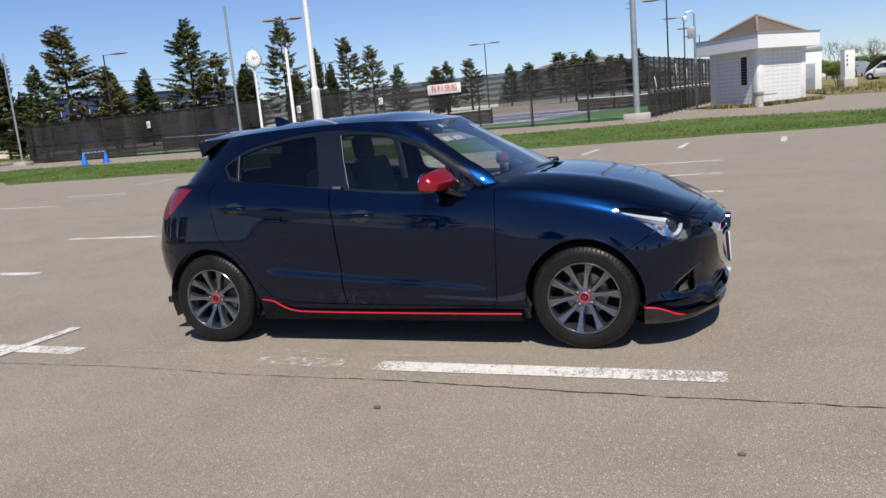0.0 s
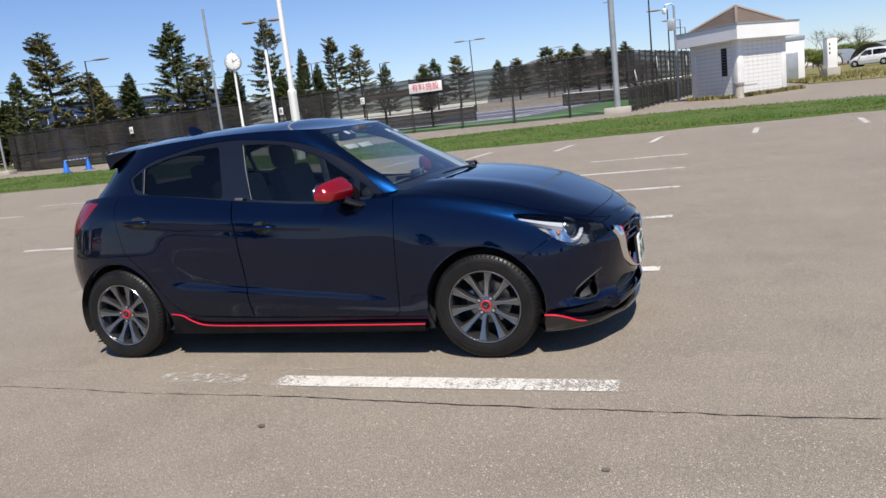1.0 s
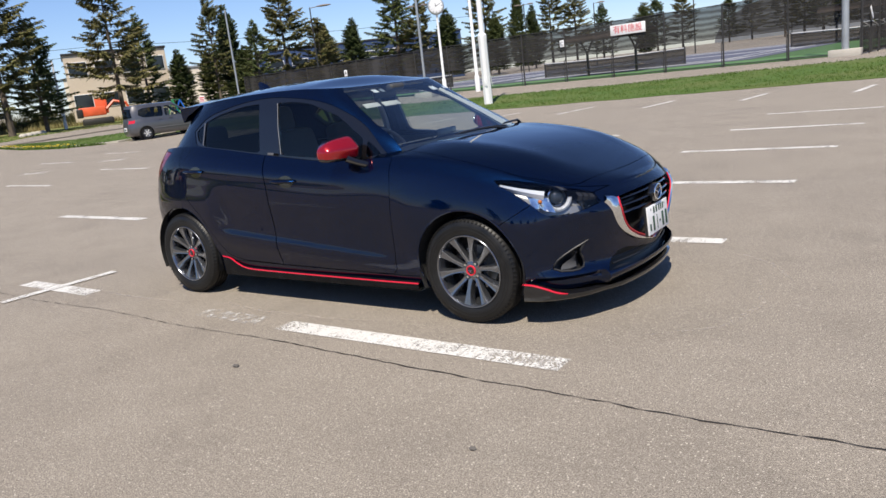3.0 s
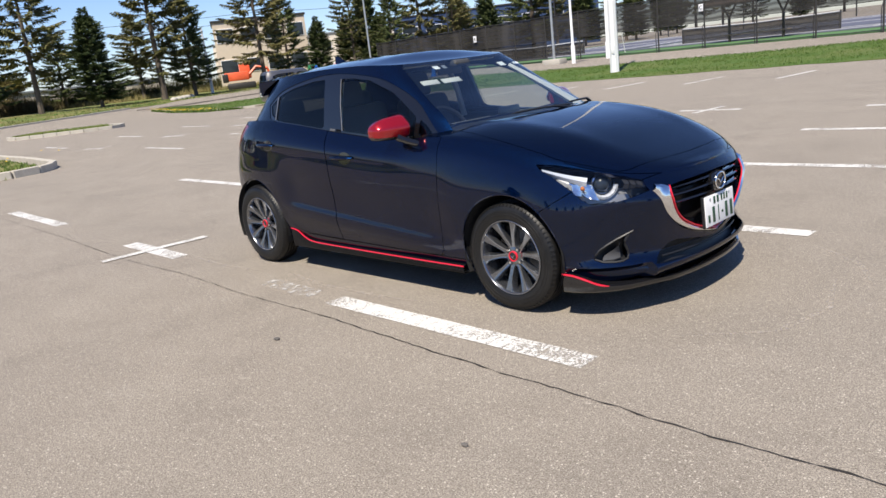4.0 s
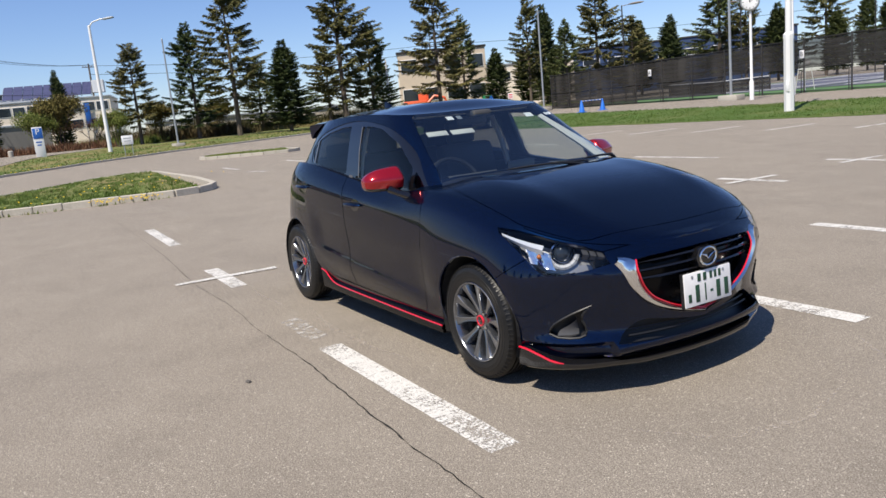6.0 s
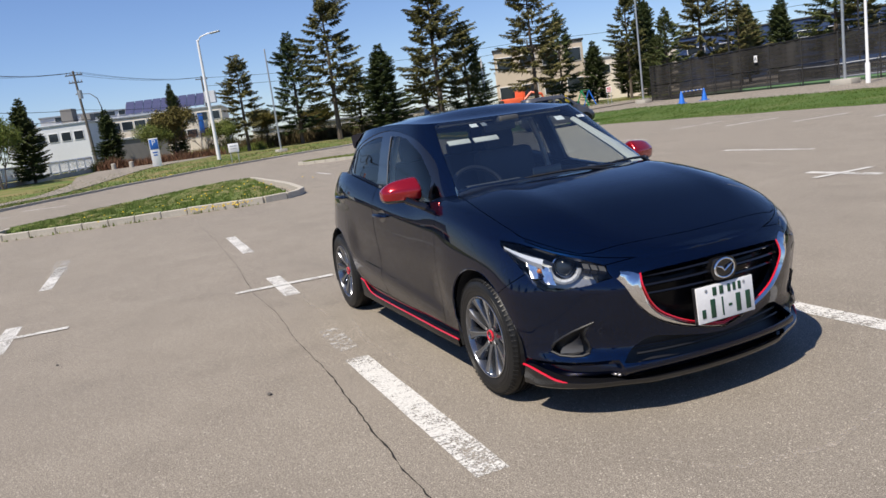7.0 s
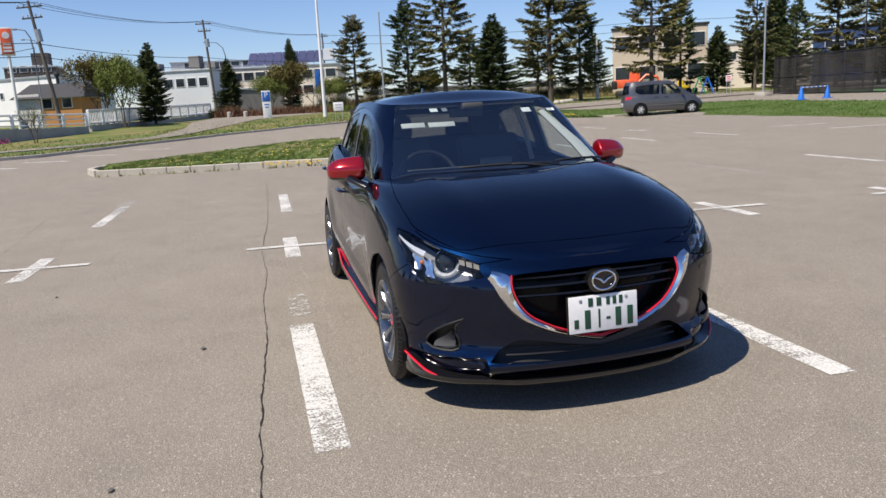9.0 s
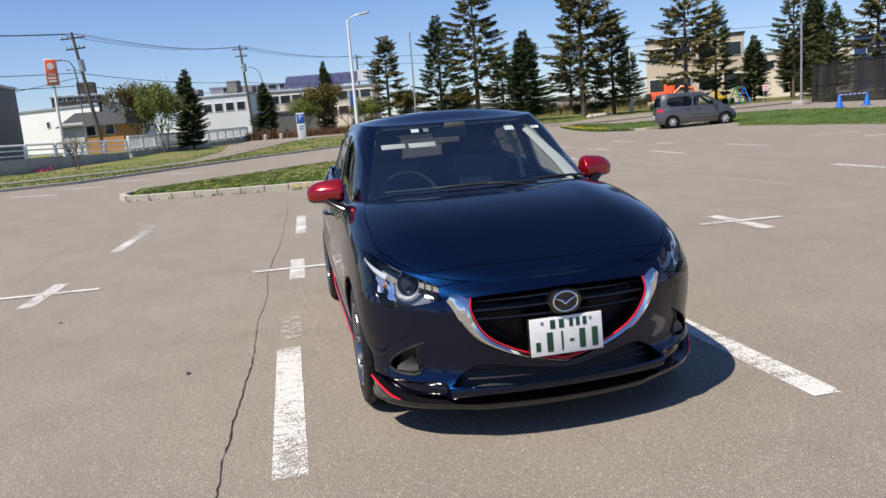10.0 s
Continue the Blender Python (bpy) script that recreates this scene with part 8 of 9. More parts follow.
for i in range(9):
    for j in range(3):
        bm = bmesh.new()
        box(bm, (0, 0, 0), (1.05, 1.22, 0.05), 0.01, pose(4.6 - 0.85 * j, -4.2 + 1.32 * i, 7.5 + 0.66 * j, 0, 38, 0))
        part("solar_panel", bm, SOLAR, b, "", True)
for i in range(10):
    bm = bmesh.new()
    tube(bm, (4.8, -4.9 + 1.32 * i, 7.0), (2.6, -4.9 + 1.32 * i, 8.9), 0.05, n=4)
    part("panel_strut", bm, GALV, b)
bm = bmesh.new()
box(bm, (3.4, 8.0, 8.3), (2.0, 1.6, 1.8), 0.03)
part("roof_house", bm, PALE_GREY, b, "", True)
building("back_offices", "grey office block behind the solar roof", (-143, 2), (8, 24), 0, PALE_GREY, 10.2, ((8.4, 0.8, -9, 2.0, 9, 1.4),))
building("beige_offices", "beige two-storey building behind the spruces", (-81.5, 51.5), (9, 11), -30, BEIGE, 8.6, ((6.2, 1.5, -4.2, 2.8, 4, 1.9), (2.6, 1.5, -4.2, 2.8, 4, 1.9)), DARK_STEEL)
building("cream_hall", "low cream hall with a dark roof edge behind the trees", (-92, 66), (8, 26), -34, CREAM, 6.8, ((4.4, 1.0, -10, 3.2, 7, 1.6),), GALV)
building("pale_sheds", "low pale yard wall and sheds behind the trees", (-87, 27), (3, 24), -6, CREAM, 2.9, ((1.2, 0.8, -9, 4.0, 5, 1.2),))
building("navy_hall", "large dark blue steel hall behind the courts", (-84, 101), (14, 34), -52, NAVY_WALL, 8.7, ((5.4, 0.9, -14, 4.0, 8, 2.6),), DARK_STEEL)
building("brown_garage", "low brown garage beside the long offices", (-106, 3.0), (5, 7), 0, GREY_WALL, 4.2, ())

# distant arched hall behind the courts
root = thing("arched_hall", "large pale grey arched roof in the distance", "building", at=(-22, 172, 1.6), turn=6)
bm = bmesh.new()
rows = [[bm.verts.new((19 * math.cos(math.pi * i / 20), y, 9.0 * math.sin(math.pi * i / 20))) for y in (-8, 0, 8)] for i in range(21)]
for p, q in zip(rows, rows[1:]):
    for j in range(2):
        bm.faces.new((p[j], p[j + 1], q[j + 1], q[j]))
bm.faces.new([r[0] for r in rows])
part("vault", bm, wall_paint("dull_roof_sheet", (0.22, 0.235, 0.25)), root)


# ---- white railing along the street ----
def railing(pts, height, kind, label):
    root = thing("street_railing", label, "railing")
    line = along([p[:2] for p in pts], max(2, int(sum((Vector(b[:2]) - Vector(a[:2])).length for a, b in zip(pts, pts[1:])) / 2.0)))
    base = spline(range(len(pts)), [p[2] for p in pts])
    n = len(line) - 1
    P = [Vector((p.x, p.y, base(k / n * (len(pts) - 1)))) for k, p in enumerate(line)]
    for p in P:
        bm = bmesh.new()
        box(bm, (p.x, p.y, p.z + height / 2), (0.20, 0.20, height + 0.1), 0.03)
        part("post", bm, WHITE_STEEL, root)
    for p, q in zip(P, P[1:]):
        for f, r in ((1.0, 0.075), (0.62, 0.05), (0.24, 0.05)) if kind == "rails" else ((1.0, 0.09), (0.12, 0.07)):
            bm = bmesh.new()
            tube(bm, p + Vector((0, 0, height * f)), q + Vector((0, 0, height * f)), r, n=6)
            part("rail", bm, WHITE_STEEL, root)
        if kind != "rails":
            for k in range(9):
                c = p.lerp(q, (k + 0.5) / 9)
                bm = bmesh.new()
                tube(bm, c + Vector((0, 0, height * 0.12)), c + Vector((0, 0, height)), 0.045, n=5)
                part("baluster", bm, WHITE_STEEL, root)
        bm = bmesh.new()
        c, d = p.lerp(q, 0.5), q - p
        box(bm, (0, 0, 0), (d.length, 0.3, 0.9), 0.02, pose(c.x, c.y, c.z - 0.45, 0, 0, math.degrees(math.atan2(d.y, d.x))))
        part("plinth", bm, CONCRETE, root)


railing([(-42.5, -20.5, 1.15), (-47.5, -15.2, 1.05), (-54.1, -11.1, 0.92)], 0.85, "rails", "white steel guard rail on a concrete plinth")
railing([(-55.8, -11.2, 0.95), (-66.5, -7.3, 1.05), (-78.9, -3.05, 1.22)], 1.08, "bars", "white balustrade with upright bars along the street")
for x, y in ((-59.8, -11.6), (-60.5, -11.3), (-63.2, -10.6), (-76.6, -1.2), (-75.2, 0.4)):
    bm = bmesh.new()
    lathe(bm, [(0.22, 0), (0.22, 0.55), (0.16, 0.62), (0.001, 0.63)], 12)
    ob = part("bollard", bm, CONCRETE)
    ob.matrix_basis = pose(x, y, ground_z(x, y) + 0.08)
    tagged(ob, "short round concrete bollard on the grass", "bollard", "bollards")

# ---- parking sign, small boards, pylon sign ----
x, y = -62.0, 1.9
ps = thing("parking_sign", "white sign pillar with a blue parking panel", "sign", at=(x, y, ground_z(x, y) + 0.05), turn=-93 + 180)
for nm, c, s, mt in (("pillar", (0, 0, 1.15), (0.72, 0.22, 2.4), WHITE_PAINT), ("panel", (0, -0.118, 1.86), (0.66, 0.012, 0.8), BLUE_SIGN)):
    bm = bmesh.new()
    box(bm, c, s, 0.012)
    part(nm, bm, mt, ps)
ob = new("letter", text_mesh("P", 0.62, WHITE_PLASTIC))
ob.parent = ps
ob.matrix_basis = pose(0, -0.128, 1.98)
for k in range(2):
    bm = bmesh.new()
    box(bm, (0, -0.118, 1.2 - 0.22 * k), (0.4 - 0.1 * k, 0.008, 0.09), 0)
    part("caption_bar", bm, BLUE_SIGN, ps)


def board(name, label, x, y, turn, w, h, leg, face, mark, bars):
    root = thing(name, label, "sign", at=(x, y, ground_z(x, y) + 0.05), turn=turn)
    bm = bmesh.new()
    box(bm, (0, 0, leg + h / 2), (w, 0.05, h), 0.008)
    part("board", bm, face, root)
    for s in (-1, 1):
        bm = bmesh.new()
        tube(bm, (s * w * 0.35, 0.03, -0.1), (s * w * 0.35, 0.03, leg + h), 0.03, n=6)
        part("leg", bm, GALV, root)
    for bx_, bz, bw, bh in bars:
        bm = bmesh.new()
        box(bm, (bx_ * w, -0.028, leg + bz * h), (bw * w, 0.006, bh * h), 0)
        part("text_bar", bm, mark, root)


board("white_notice", "white notice board on two legs", -50.8, 6.4, 80, 0.72, 0.62, 0.75, WHITE_PLASTIC, GALV, ((0, 0.7, 0.7, 0.1), (0, 0.4, 0.6, 0.08)))
board("red_notice", "small white board with red bars", -56.6, 43.6, 50, 0.50, 0.55, 1.2, WHITE_PLASTIC, RED_PAINT, ((0, 0.75, 0.8, 0.2), (0, 0.45, 0.8, 0.12), (0, 0.2, 0.7, 0.12)))
py = thing("pylon_sign", "tall orange and white shop sign on a white post", "sign", at=(-67.9, -18.6, 0.8), turn=100)
bm = bmesh.new()
tube(bm, (0, 0, -0.5), (0, 0, 6.5), 0.14, 0.12, 10)
part("post", bm, WHITE_STEEL, py)
bm = bmesh.new()
box(bm, (0, 0, 7.35), (1.02, 0.28, 2.3), 0.03)
part("sign_box", bm, WHITE_PLASTIC, py)
bm = bmesh.new()
box(bm, (0, -0.146, 7.35), (0.88, 0.02, 2.1), 0.01)
face = part("sign_face", bm, ORANGE, py, "orange sign face with white shapes")
bm = bmesh.new()
lathe(bm, [(0.001, -0.165), (0.27, -0.165), (0.28, -0.155)], 20, "Y")
bmesh.ops.translate(bm, vec=(0, 0, 7.85), verts=bm.verts)
part("white_disc", bm, WHITE_PLASTIC, face)
for z, w in ((7.15, 0.6), (6.85, 0.65), (6.58, 0.65)):
    bm = bmesh.new()
    box(bm, (0, -0.168, z), (w, 0.01, 0.16), 0)
    part("text_bar", bm, WHITE_PLASTIC, face)
bm = bmesh.new()
tube(bm, (-118.2, 12.6, ground_z(-118.2, 12.6) - 0.3), (-118.2, 12.6, 7.2), 0.06, n=8)
ban = tagged(new("banner_stand"), "tall blue banner on a grey pole before the offices", "banner")
part("pole", bm, GALV, ban)
bm = bmesh.new()
box(bm, (0, 0, 0), (0.7, 0.05, 3.0), 0.01, pose(-118.15, 13.0, 5.6, 0, 0, 90))
part("blue_cloth", bm, BLUE_SIGN, ban, "blue banner cloth")


# ---- utility poles and wires ----
POLE = plain("weathered_pole", (0.14, 0.12, 0.10), 0.85, 0, 5, 0.25)
WIRE = plain("black_wire", (0.025, 0.025, 0.028), 0.6)


def utility_pole(x, y, top, arms, lean=0.0, label="weathered utility pole with cross-arms and insulators"):
    z = ground_z(max(x, -160), y)
    h = top - z
    root = thing("utility_pole", label, "pole", "utility poles", at=(x, y, z), turn=12)
    root.matrix_basis = pose(x, y, z, lean, 0, 12)
    bm = bmesh.new()
    tube(bm, (0, 0, -0.3), (0, 0, h), 0.2, 0.12, 10)
    part("shaft", bm, POLE, root)
    for k in range(arms):
        zc = h - 0.5 - 0.9 * k
        bm = bmesh.new()
        box(bm, (0, 0, zc), (0.12, 2.0 - 0.4 * k, 0.12), 0.01)
        arm = part("cross_arm", bm, POLE, root)
        for yy in (-0.85, -0.4, 0.4, 0.85):
            bm = bmesh.new()
            lathe(bm, [(0.03, zc + 0.06), (0.07, zc + 0.12), (0.04, zc + 0.2), (0.06, zc + 0.26), (0.01, zc + 0.32)], 8)
            bmesh.ops.translate(bm, vec=(0, yy * (1 - 0.2 * k), 0), verts=bm.verts)
            part("insulator", bm, GALV, arm)
    if arms > 1:
        bm = bmesh.new()
        tube(bm, (0.35, 0.1, h - 3.4), (0.35, 0.1, h - 2.4), 0.26, n=12)
        part("transformer", bm, GALV, root)
    return root


utility_pole(-68.3, -15.35, 11.5, 2, 6.5)
utility_pole(-99.9, -2.6, 13.1, 2, 2.8)
utility_pole(-123.9, 15.0, 13.2, 1)
utility_pole(-104, 64, 12.0, 1)


def arm_lamp(x, y, top, d, reach):
    z = ground_z(max(x, -160), y)
    h = top - z
    root = thing("street_light", "slim grey street light with a curved arm", "lamp", "street lights", at=(x, y, z))
    d = Vector((d[0], d[1], 0)).normalized()
    bm = bmesh.new()
    sweep(bm, [Vector((0, 0, -0.2)), Vector((0, 0, h * 0.8)), d * reach * 0.12 + Vector((0, 0, h * 0.92)), d * reach * 0.45 + Vector((0, 0, h * 0.99)), d * reach + Vector((0, 0, h))], [0.09, 0.07, 0.06, 0.05, 0.04], 8)
    part("pole", bm, GALV, root)
    bm = bmesh.new()
    box(bm, d * (reach + 0.25) + Vector((0, 0, h)), (0.55, 0.35, 0.14), 0.04)
    part("lamp_head", bm, GALV, root)


arm_lamp(-92.9, -20.9, 10.6, (0.1, -1), 1.6)
arm_lamp(-101, -0.8, 10.4, (0, -1), 2.2)
arm_lamp(-69.2, -16.9, 9.2, (0.5, -1), 1.0)


def wire(p, q, sag, r=0.02):
    bm = bmesh.new()
    p, q = Vector(p), Vector(q)
    sweep(bm, [p.lerp(q, k / 14) - Vector((0, 0, sag * 4 * (k / 14) * (1 - k / 14))) for k in range(15)], r, 4)
    ob = part("overhead_wire", bm, WIRE)
    tagged(ob, "thin black overhead wire strung between poles", "wire", "overhead wires")


for dy, dz in ((-0.8, 0), (0.0, 0.05), (0.8, 0)):
    wire((-68.3, -16.6 + dy, 11.3 + dz), (-99.9, -3.2 + dy, 12.9 + dz), 0.7)
    wire((-99.9, -3.2 + dy, 12.9 + dz), (-123.9, 15 + dy, 13.0 + dz), 0.6)
    wire((-68.3, -16.6 + dy, 11.3 + dz), (-46, -40 + dy, 11.0 + dz), 0.6)
for z0, z1 in ((8.0, 8.4), (6.9, 7.2)):
    wire((-68.3, -16.6, z0), (-99.9, -3.2, z1), 0.4, 0.03)
    wire((-68.3, -16.6, z0), (-46, -40, z0 - 0.4), 0.4, 0.03)
    wire((-99.9, -3.2, z1), (-123.9, 15, z1 + 0.6), 0.4, 0.03)
wire((-123.9, 15, 12.9), (-104, 64, 11.8), 0.8, 0.03)
wire((-123.9, 15, 11.6), (-104, 64, 10.6), 0.8, 0.03)
wire((-104, 64, 11.8), (-66, 120, 11.6), 0.8, 0.03)
wire((-68.3, -16.6, 7.6), (-60, -34, 4.6), 0.3, 0.025)


# ---- machines and playground behind the trees ----
def digger(x, y, turn):
    root = thing("excavator", "orange-red excavator parked in the yard behind trees", "excavator", at=(x, y, ground_z(x, y)), turn=turn)
    for s in (-1, 1):
        bm = bmesh.new()
        box(bm, (0, s * 0.9, 0.4), (3.0, 0.5, 0.75), 0.2)
        part("track", bm, DARK_STEEL, root)
    for nm, c, sz, mt in (("body", (-0.4, 0.1, 1.45), (2.6, 2.2, 0.9), ORANGE), ("cab", (0.6, 0.6, 1.95), (1.2, 0.9, 1.6), ORANGE), ("cab_window", (0.75, 0.62, 2.2), (0.95, 0.93, 0.8), WINDOW_DARK), ("counterweight", (-1.6, 0, 1.35), (0.6, 2.2, 0.9), DARK_STEEL)):
        bm = bmesh.new()
        box(bm, c, sz, 0.1 if nm != "cab_window" else 0.02)
        part(nm, bm, mt, root)
    bm = bmesh.new()
    sweep(bm, [(0.8, -0.3, 1.4), (1.8, -0.3, 2.3), (2.9, -0.3, 2.0)], 0.17, 6)
    part("boom", bm, ORANGE, root)
    bm = bmesh.new()
    sweep(bm, [(2.9, -0.3, 2.1), (3.2, -0.3, 1.2)], 0.13, 6)
    part("stick", bm, ORANGE, root)
    bm = bmesh.new()
    box(bm, (3.25, -0.3, 0.9), (0.6, 0.8, 0.7), 0.1)
    part("bucket", bm, DARK_STEEL, root)


digger(-70.5, 41.2, 60)
x, y = -70.0, 47.5
yl = thing("yellow_loader", "small yellow loader behind the fence", "loader", at=(x, y, ground_z(x, y)), turn=60)
for nm, c, sz, mt in (("body", (0, 0, 0.7), (1.6, 0.9, 0.6), DANDELION), ("cab", (-0.2, 0, 1.25), (0.7, 0.8, 0.6), DANDELION), ("bucket", (1.3, 0, 0.4), (0.5, 1.2, 0.5), DARK_STEEL)):
    bm = bmesh.new()
    box(bm, c, sz, 0.06)
    part(nm, bm, mt, yl)
for sx_ in (-0.6, 0.6):
    for sy_ in (-0.55, 0.55):
        bm = bmesh.new()
        tube(bm, (sx_, sy_ - 0.12, 0.35), (sx_, sy_ + 0.12, 0.35), 0.35, n=14)
        part("wheel", bm, RUBBER, yl)
fr = thing("swing_frame", "green and blue steel swing frame on the grass", "swing", at=(-60.5, 43.6, ground_z(-60.5, 43.6)), turn=35)
GREEN_STEEL = plain("green_steel", (0.02, 0.28, 0.10), 0.4)
for yy, mt in ((-1.1, GREEN_STEEL), (1.1, BLUE_PLASTIC)):
    for s in (-1, 1):
        bm = bmesh.new()
        tube(bm, (s * 0.7, yy, 0), (0, yy, 1.7), 0.06, n=6)
        part("leg", bm, mt, fr)
bm = bmesh.new()
tube(bm, (0, -1.1, 1.7), (0, 1.1, 1.7), 0.05, n=6)
part("top_bar", bm, GREEN_STEEL, fr)
for sx_ in range(5):
    c = (-58.2 - 0.55 * sx_, 27.0 + 0.7 * sx_)
    bm = bmesh.new()
    bmesh.ops.create_icosphere(bm, subdivisions=2, radius=0.3)
    bmesh.ops.scale(bm, vec=(1.3, 1, 0.7), verts=bm.verts)
    for v in bm.verts:
        v.co *= 1 + 0.18 * noise.noise(v.co * 4 + Vector((sx_, 0, 0)))
    ob = part("boulder", bm, CONCRETE)
    ob.matrix_basis = pose(c[0], c[1], ground_z(*c) + 0.15, 0, 0, 40 * sx_)
    tagged(ob, "grey boulder lying in the verge", "boulder", "boulders on the verge")


# ---- inside the courts ----
def court_net(u0, u1, v):
    root = thing("tennis_net", "tennis net with a white band between two posts", "net")
    p, q = fence_at(u0, v), fence_at(u1, v)
    for e in (p, q):
        bm = bmesh.new()
        tube(bm, e, e + Vector((0, 0, 1.1)), 0.05, n=8)
        part("post", bm, DARK_STEEL, root)
    bm = bmesh.new()
    sheet(bm, p, q, 0.08, 0.98, 10, 0.02, 5)
    part("mesh", bm, NET_THIN, root)
    bm = bmesh.new()
    sweep(bm, [p + Vector((0, 0, 1.02)), p.lerp(q, 0.5) + Vector((0, 0, 0.92)), q + Vector((0, 0, 1.02))], 0.045, 6)
    part("band", bm, WHITE_PLASTIC, root)


court_net(26.0, 36.5, 8.0)
court_net(6.0, 17.0, 8.0)
court_net(38.5, 46.5, 20.0)


def bench_shelter(u, v, length):
    p = fence_at(u, v)
    root = thing("bench_shelter", "brown curved-roof bench shelter beside the court", "shelter", "court shelters", at=p, turn=FTURN)
    bm = bmesh.new()
    rows = [[(x, 1.1 * math.sin(a), 2.15 + 0.42 * math.cos(a)) for a in (math.pi * (k / 10 - 0.5) for k in range(11))] for x in (-length / 2, 0, length / 2)]
    ribbon(bm, rows)
    bmesh.ops.solidify(bm, geom=list(bm.faces), thickness=0.06)
    part("roof", bm, ROOF_TILE, root)
    for x in (-length * 0.32, length * 0.32):
        bm = bmesh.new()
        tube(bm, (x, 0, -0.1), (x, 0, 1.5), 0.08, n=8)
        for s in (-1, 1):
            tube(bm, (x, 0, 1.4), (x, s * 0.8, 2.3), 0.06, n=6)
        part("post", bm, DARK_STEEL, root)
    bm = bmesh.new()
    box(bm, (0, 0, 0.45), (length * 0.8, 0.4, 0.06), 0.02)
    part("bench", bm, ROOF_TILE, root)


bench_shelter(33.5, 4.5, 5.2)
bench_shelter(42.0, 24.0, 5.5)
x, y = fence_at(24.6, 3.0).x, fence_at(24.6, 3.0).y
uc = thing("umpire_chair", "tall white steel umpire chair beside the court", "chair", at=(x, y, ground_z(x, y)), turn=FTURN)
for sx_ in (-0.35, 0.35):
    for sy_ in (-0.4, 0.4):
        bm = bmesh.new()
        tube(bm, (sx_, sy_, 0), (sx_ * 0.6, sy_ * 0.5, 1.7), 0.025, n=6)
        part("leg", bm, WHITE_STEEL, uc)
for nm, c, sz in (("seat", (0, 0, 1.45), (0.45, 0.42, 0.05)), ("backrest", (0, 0.2, 1.7), (0.45, 0.04, 0.35)), ("step", (0, -0.28, 0.7), (0.5, 0.12, 0.04))):
    bm = bmesh.new()
    box(bm, c, sz, 0.015)
    part(nm, bm, WHITE_STEEL, uc)


# ---- grey minivan at the edge of the car park ----
VAN_TAIL = plain("bright_red_lens", (0.55, 0.010, 0.020), 0.15, 0.0, 10, 0.1, 0, 0.8)
WHITE_CAR = plain("white_car_paint", (0.72, 0.72, 0.71), 0.3, 0.0, 10, 0.04, 0, 0.8)
GREY_PAINT = plain("grey_metallic_paint", (0.115, 0.112, 0.115), 0.35, 0.6, 20, 0.08, 0, 0.8)
VZ = (0.0, 0.15, 0.4, 0.62, 0.8, 1.0)
V_NOSE = spline(VZ, (1.86, 1.96, 1.98, 1.93, 1.80, 1.50))
V_TAIL = spline(VZ, (-1.88, -1.97, -1.99, -1.97, -1.95, -1.92))
V_WIDE = spline(VZ, (0.78, 0.83, 0.845, 0.845, 0.835, 0.79))
V_BELT = spline((-2.0, -1.2, 0.0, 1.0, 1.5, 2.0), (1.02, 1.0, 0.97, 0.96, 0.92, 0.80))
C_NOSE = spline((0.0, 0.3, 0.7, 1.0), (1.56, 1.22, 0.72, 0.36))
C_TAIL = spline((0.0, 0.3, 0.7, 1.0), (-1.93, -1.91, -1.86, -1.78))
C_WIDE = spline((0.0, 0.3, 0.7, 1.0), (0.79, 0.765, 0.70, 0.62))


def van_body(a, v):
    c, s = math.cos(a), math.sin(a)
    n = 4.5
    cx, sy = abs(c) ** (2 / n), max(0.0, s) ** (2 / n)
    x = (V_NOSE(v) if c > 0 else V_TAIL(v)) * cx
    return Vector((x, V_WIDE(v) * sy, 0.2 + (V_BELT(x) - 0.2) * v))


def van_cabin(a, v):
    c, s = math.cos(a), math.sin(a)
    n = 5.0
    cx, sy = abs(c) ** (2 / n), max(0.0, s) ** (2 / n)
    x = (C_NOSE(v) if c > 0 else C_TAIL(v)) * cx
    return Vector((x, C_WIDE(v) * sy, 0.86 + (1.66 - 0.06 * ((x + 0.5) / 1.5) ** 2 - 0.86) * v))


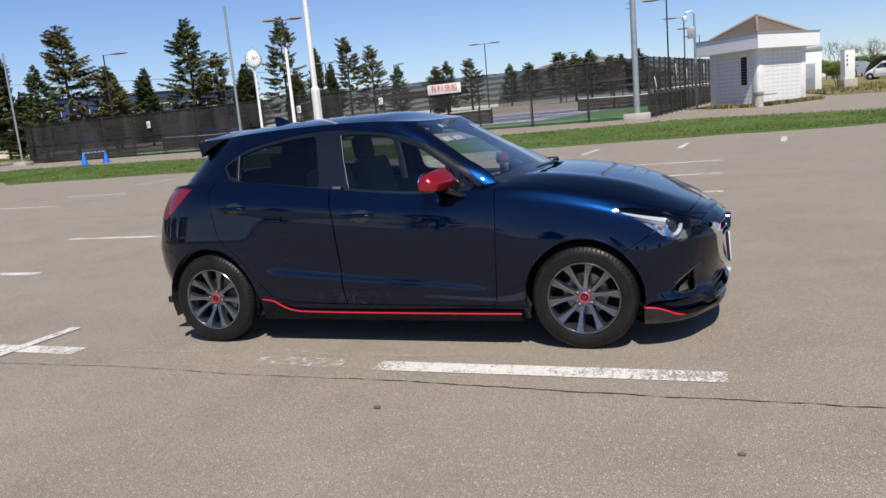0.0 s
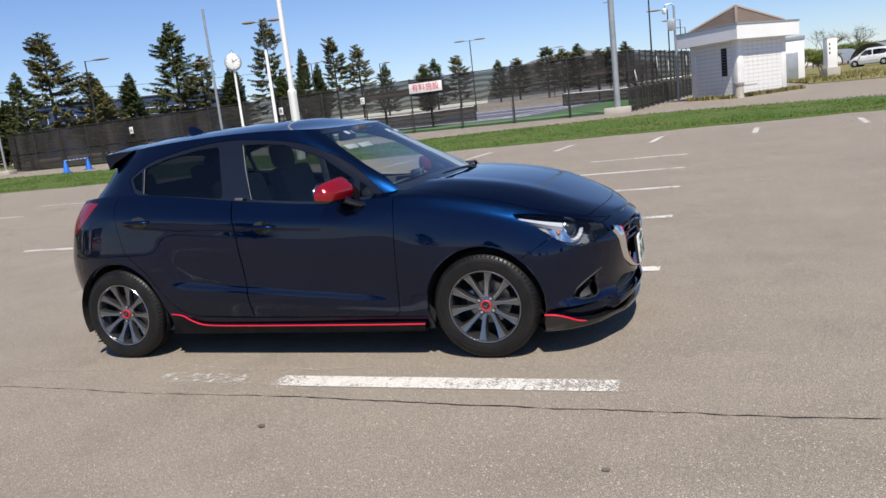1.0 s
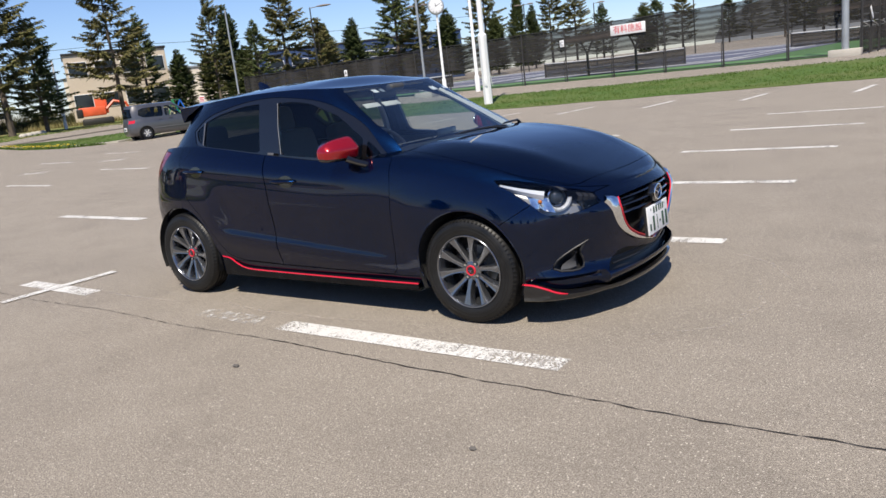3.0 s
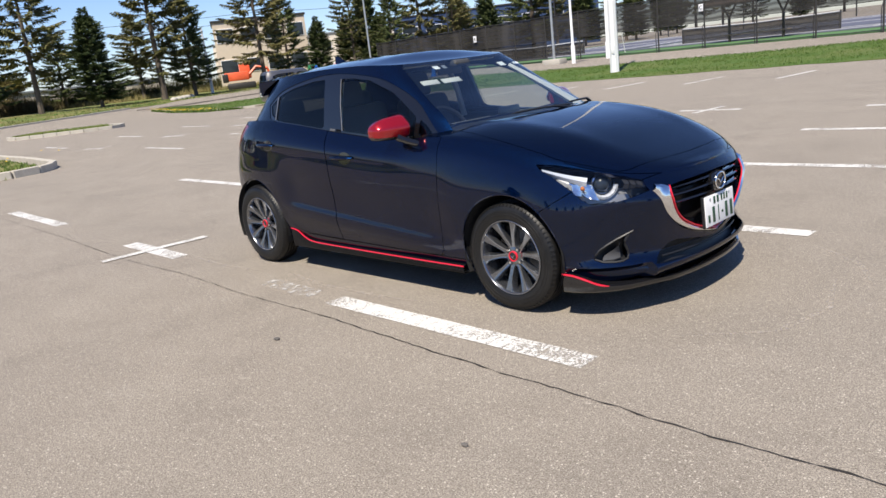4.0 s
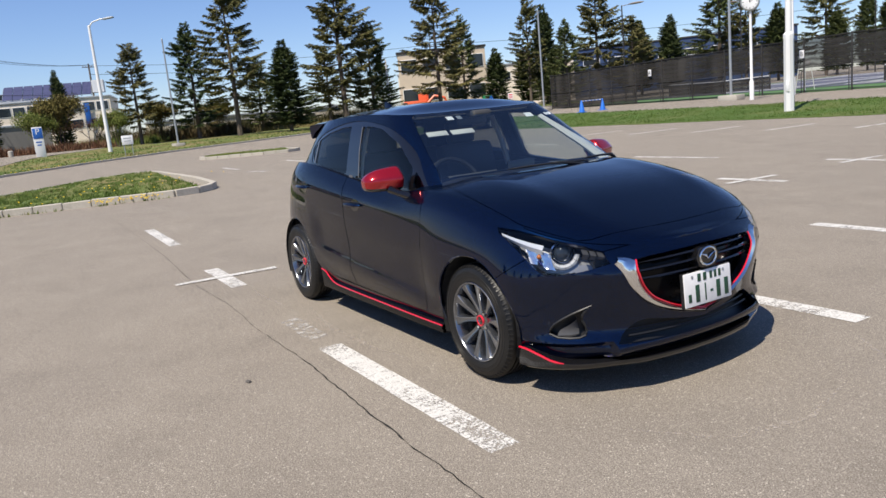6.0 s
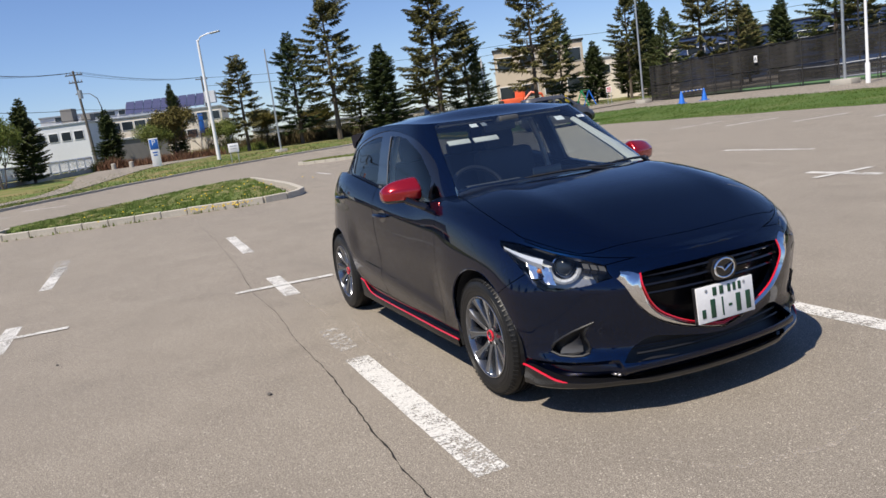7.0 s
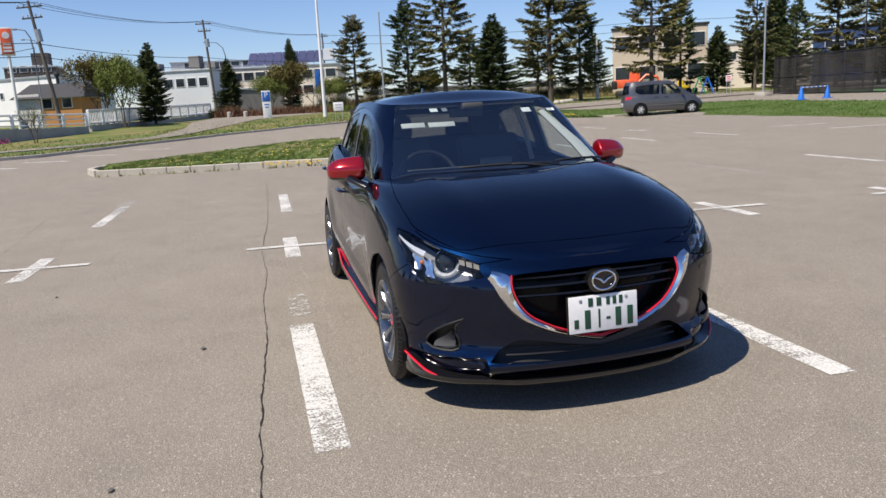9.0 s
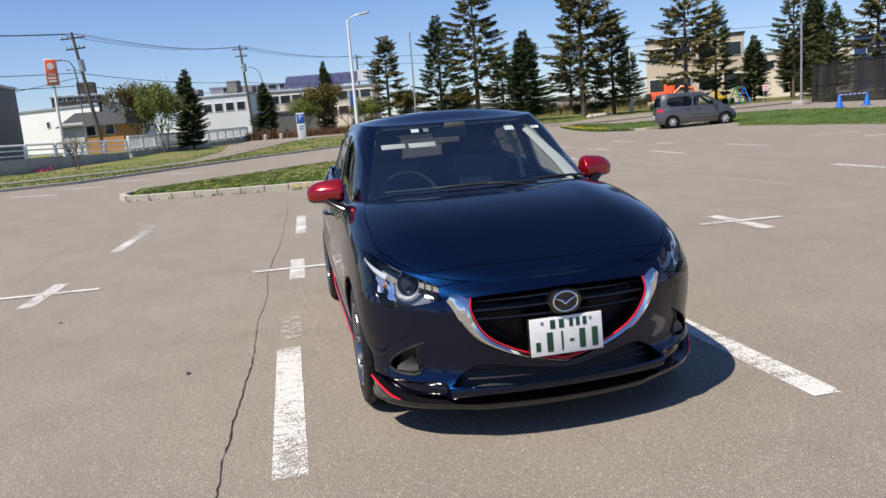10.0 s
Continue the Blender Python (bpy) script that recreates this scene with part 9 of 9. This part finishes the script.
def make_van(name, label, VAN_PAINT, place):
    root = thing(name, label, "car")
    ax = (1.3, -1.25)
    bm = half_grid(van_body, even_turns(van_body, 0.5, 70), [k / 18 for k in range(19)])
    arch = {a: ring_outline(a, 0.30, 0.345, 24) for a in ax}
    tail = [(-1.66, 1.03), (-2.1, 1.03), (-2.1, 0.80), (-1.72, 0.82)]
    lamp = [(1.46, 0.93), (2.1, 0.80), (2.1, 0.62), (1.72, 0.70)]
    for o in (*arch.values(), tail, lamp):
        cut(bm, o, SIDE, lambda c: c.y > 0.4)
    bm.verts.index_update()
    kinds = {}
    for f in bm.faces:
        c = f.calc_center_median()
        if c.y > 0.4 and any((c.x - a) ** 2 + (c.z - 0.30) ** 2 < 0.345**2 for a in ax):
            continue
        k = "tail_lamp" if c.y > 0.4 and inside(tail, c.x, c.z) else "headlamp" if c.y > 0.4 and inside(lamp, c.x, c.z) else "body"
        kinds.setdefault(k, []).append(f)
    panel("body", kinds["body"], VAN_PAINT, root, mirror=2, gap=0)
    for s in (0, 1):
        panel("tail_lamp", kinds["tail_lamp"], VAN_TAIL, root, "red tail lamp", mirror=s)
        panel("headlamp", kinds["headlamp"], LAMP_SILVER, root, "clear headlamp", mirror=s)
    bm.free()
    bm = half_grid(van_cabin, even_turns(van_cabin, 0.5, 70), [k / 14 for k in range(15)])
    w1 = rounded([(0.28, 1.00), (0.30, 1.50), (-0.25, 1.53), (-0.28, 1.02)], 3, 0.15) if False else rounded([(0.95, 1.02), (0.40, 1.50), (-0.18, 1.52), (-0.22, 1.02)], 3, 0.15)
    w2 = rounded([(-0.32, 1.02), (-0.28, 1.52), (-1.2, 1.50), (-1.45, 1.42), (-1.50, 1.18), (-1.3, 1.05)], 3, 0.15)
    for o in (w1, w2):
        cut(bm, o, SIDE, lambda c: c.y > 0.4)
    screen = [(0, 1.54), (0.5, 1.52), (0.66, 1.04), (0, 0.98)]
    back = [(0, 1.52), (0.48, 1.50), (0.60, 1.08), (0, 1.05)]
    cut(bm, screen, FRONT, lambda c: c.x > 0.2)
    cut(bm, back, FRONT, lambda c: c.x < -1.5)
    bm.verts.index_update()
    kinds = {}
    for f in bm.faces:
        c = f.calc_center_median()
        if c.y > 0.4 and inside(w1, c.x, c.z):
            k = "front_window"
        elif c.y > 0.4 and inside(w2, c.x, c.z):
            k = "rear_window"
        elif c.x > 0.2 and inside(screen, c.y, c.z):
            k = "windscreen"
        elif c.x < -1.5 and inside(back, c.y, c.z):
            k = "rear_screen"
        else:
            k = "cabin_frame"
        kinds.setdefault(k, []).append(f)
    for k in ("windscreen", "rear_screen", "cabin_frame"):
        panel(k, kinds[k], VAN_PAINT if k == "cabin_frame" else GLASS_DARK if k == "rear_screen" else GLASS_GREEN, root, mirror=2, gap=0.001 if k != "cabin_frame" else 0)
    for s in (0, 1):
        panel("front_window", kinds["front_window"], GLASS_GREEN, root, mirror=s, gap=0)
        panel("rear_window", kinds["rear_window"], GLASS_DARK, root, mirror=s, gap=0)
    bm.free()
    bm = bmesh.new()
    rows = []
    for a in even_turns(van_cabin, 0.5, 70):
        e = van_cabin(a, 1.0)
        rows.append([(e.x, e.y * (j / 6 - 1), e.z + 0.045 * (1 - (j / 6 - 1) ** 2)) for j in range(13)])
    ribbon(bm, rows)
    bmesh.ops.remove_doubles(bm, verts=bm.verts, dist=1e-4)
    bmesh.ops.recalc_face_normals(bm, faces=bm.faces)
    part("roof", bm, VAN_PAINT, root)
    bm = bmesh.new()
    box(bm, (0, 0, 0.62), (3.2, 1.3, 0.6), 0.05)
    part("cabin_floor", bm, CABIN, root)
    for y in (-0.35, 0.35):
        bm = bmesh.new()
        box(bm, (0.0, y, 1.05), (0.18, 0.46, 0.7), 0.05)
        part("seat", bm, SEAT, root)
    for x in ax:
        for s in (-1, 1):
            wh = new("wheel")
            wh.parent = root
            wh.matrix_basis = pose(x, s * 0.74, 0.30, 0, 0, 0 if s > 0 else 180)
            bm = bmesh.new()
            lathe(bm, [(0.19, -0.09), (0.28, -0.095), (0.30, -0.06), (0.30, 0.06), (0.28, 0.095), (0.19, 0.09)], 32, "Y")
            part("tyre", bm, RUBBER, wh)
            bm = bmesh.new()
            lathe(bm, [(0.195, 0.09), (0.18, 0.06), (0.001, 0.05)], 32, "Y")
            part("rim", bm, GREY_TRIM, wh)
            for k in range(6):
                bm = bmesh.new()
                a = radians(60 * k)
                sweep(bm, [(0.03 * math.cos(a), 0.085, 0.03 * math.sin(a)), (0.18 * math.cos(a), 0.088, 0.18 * math.sin(a))], [0.03, 0.022], 6, flat=0.6)
                part("spoke", bm, WHITE_STEEL, wh)
            bm = bmesh.new()
            lathe(bm, [(0.36, -0.4), (0.36, 0.07), (0.35, 0.08)], 24, "Y")
            ob = part("arch_liner", bm, LINER, wh)
    for s in (-1, 1):
        bm = bmesh.new()
        box(bm, (0.78, s * 0.93, 1.06), (0.12, 0.2, 0.15), 0.04)
        part("door_mirror", bm, VAN_PAINT, root)
        for x in (0.02, -0.5):
            bm = bmesh.new()
            box(bm, (x, s * 0.85, 0.92), (0.18, 0.03, 0.03), 0.012)
            part("door_handle", bm, VAN_PAINT, root)
        bm = bmesh.new()
        sweep(bm, [(-0.85, s * 0.855, 0.50), (0.9, s * 0.855, 0.50)], 0.012, 6)
        part("side_moulding", bm, GREY_TRIM, root)
    bm = bmesh.new()
    box(bm, (-2.0, 0.0, 0.55), (0.02, 0.36, 0.18), 0.004)
    part("number_plate", bm, WHITE_PLASTIC, root)
    bm = bmesh.new()
    box(bm, (-2.012, 0.0, 0.55), (0.006, 0.24, 0.07), 0)
    part("plate_bar", bm, PLATE_GREEN, root)
    root.matrix_basis = place
    return root


make_van("grey_minivan", "grey metallic one-box minivan parked by the verge", GREY_PAINT, pose(-31.75, 21.2, ground_z(-31.75, 21.2), 0, 0, 74) @ Matrix.Scale(1.06, 4))
make_van("white_minivan", "white one-box minivan parked beside the arched shelter", WHITE_CAR, pose(19.6, 79.5, ground_z(19.6, 79.5) + 0.08, 0, 0, 150))
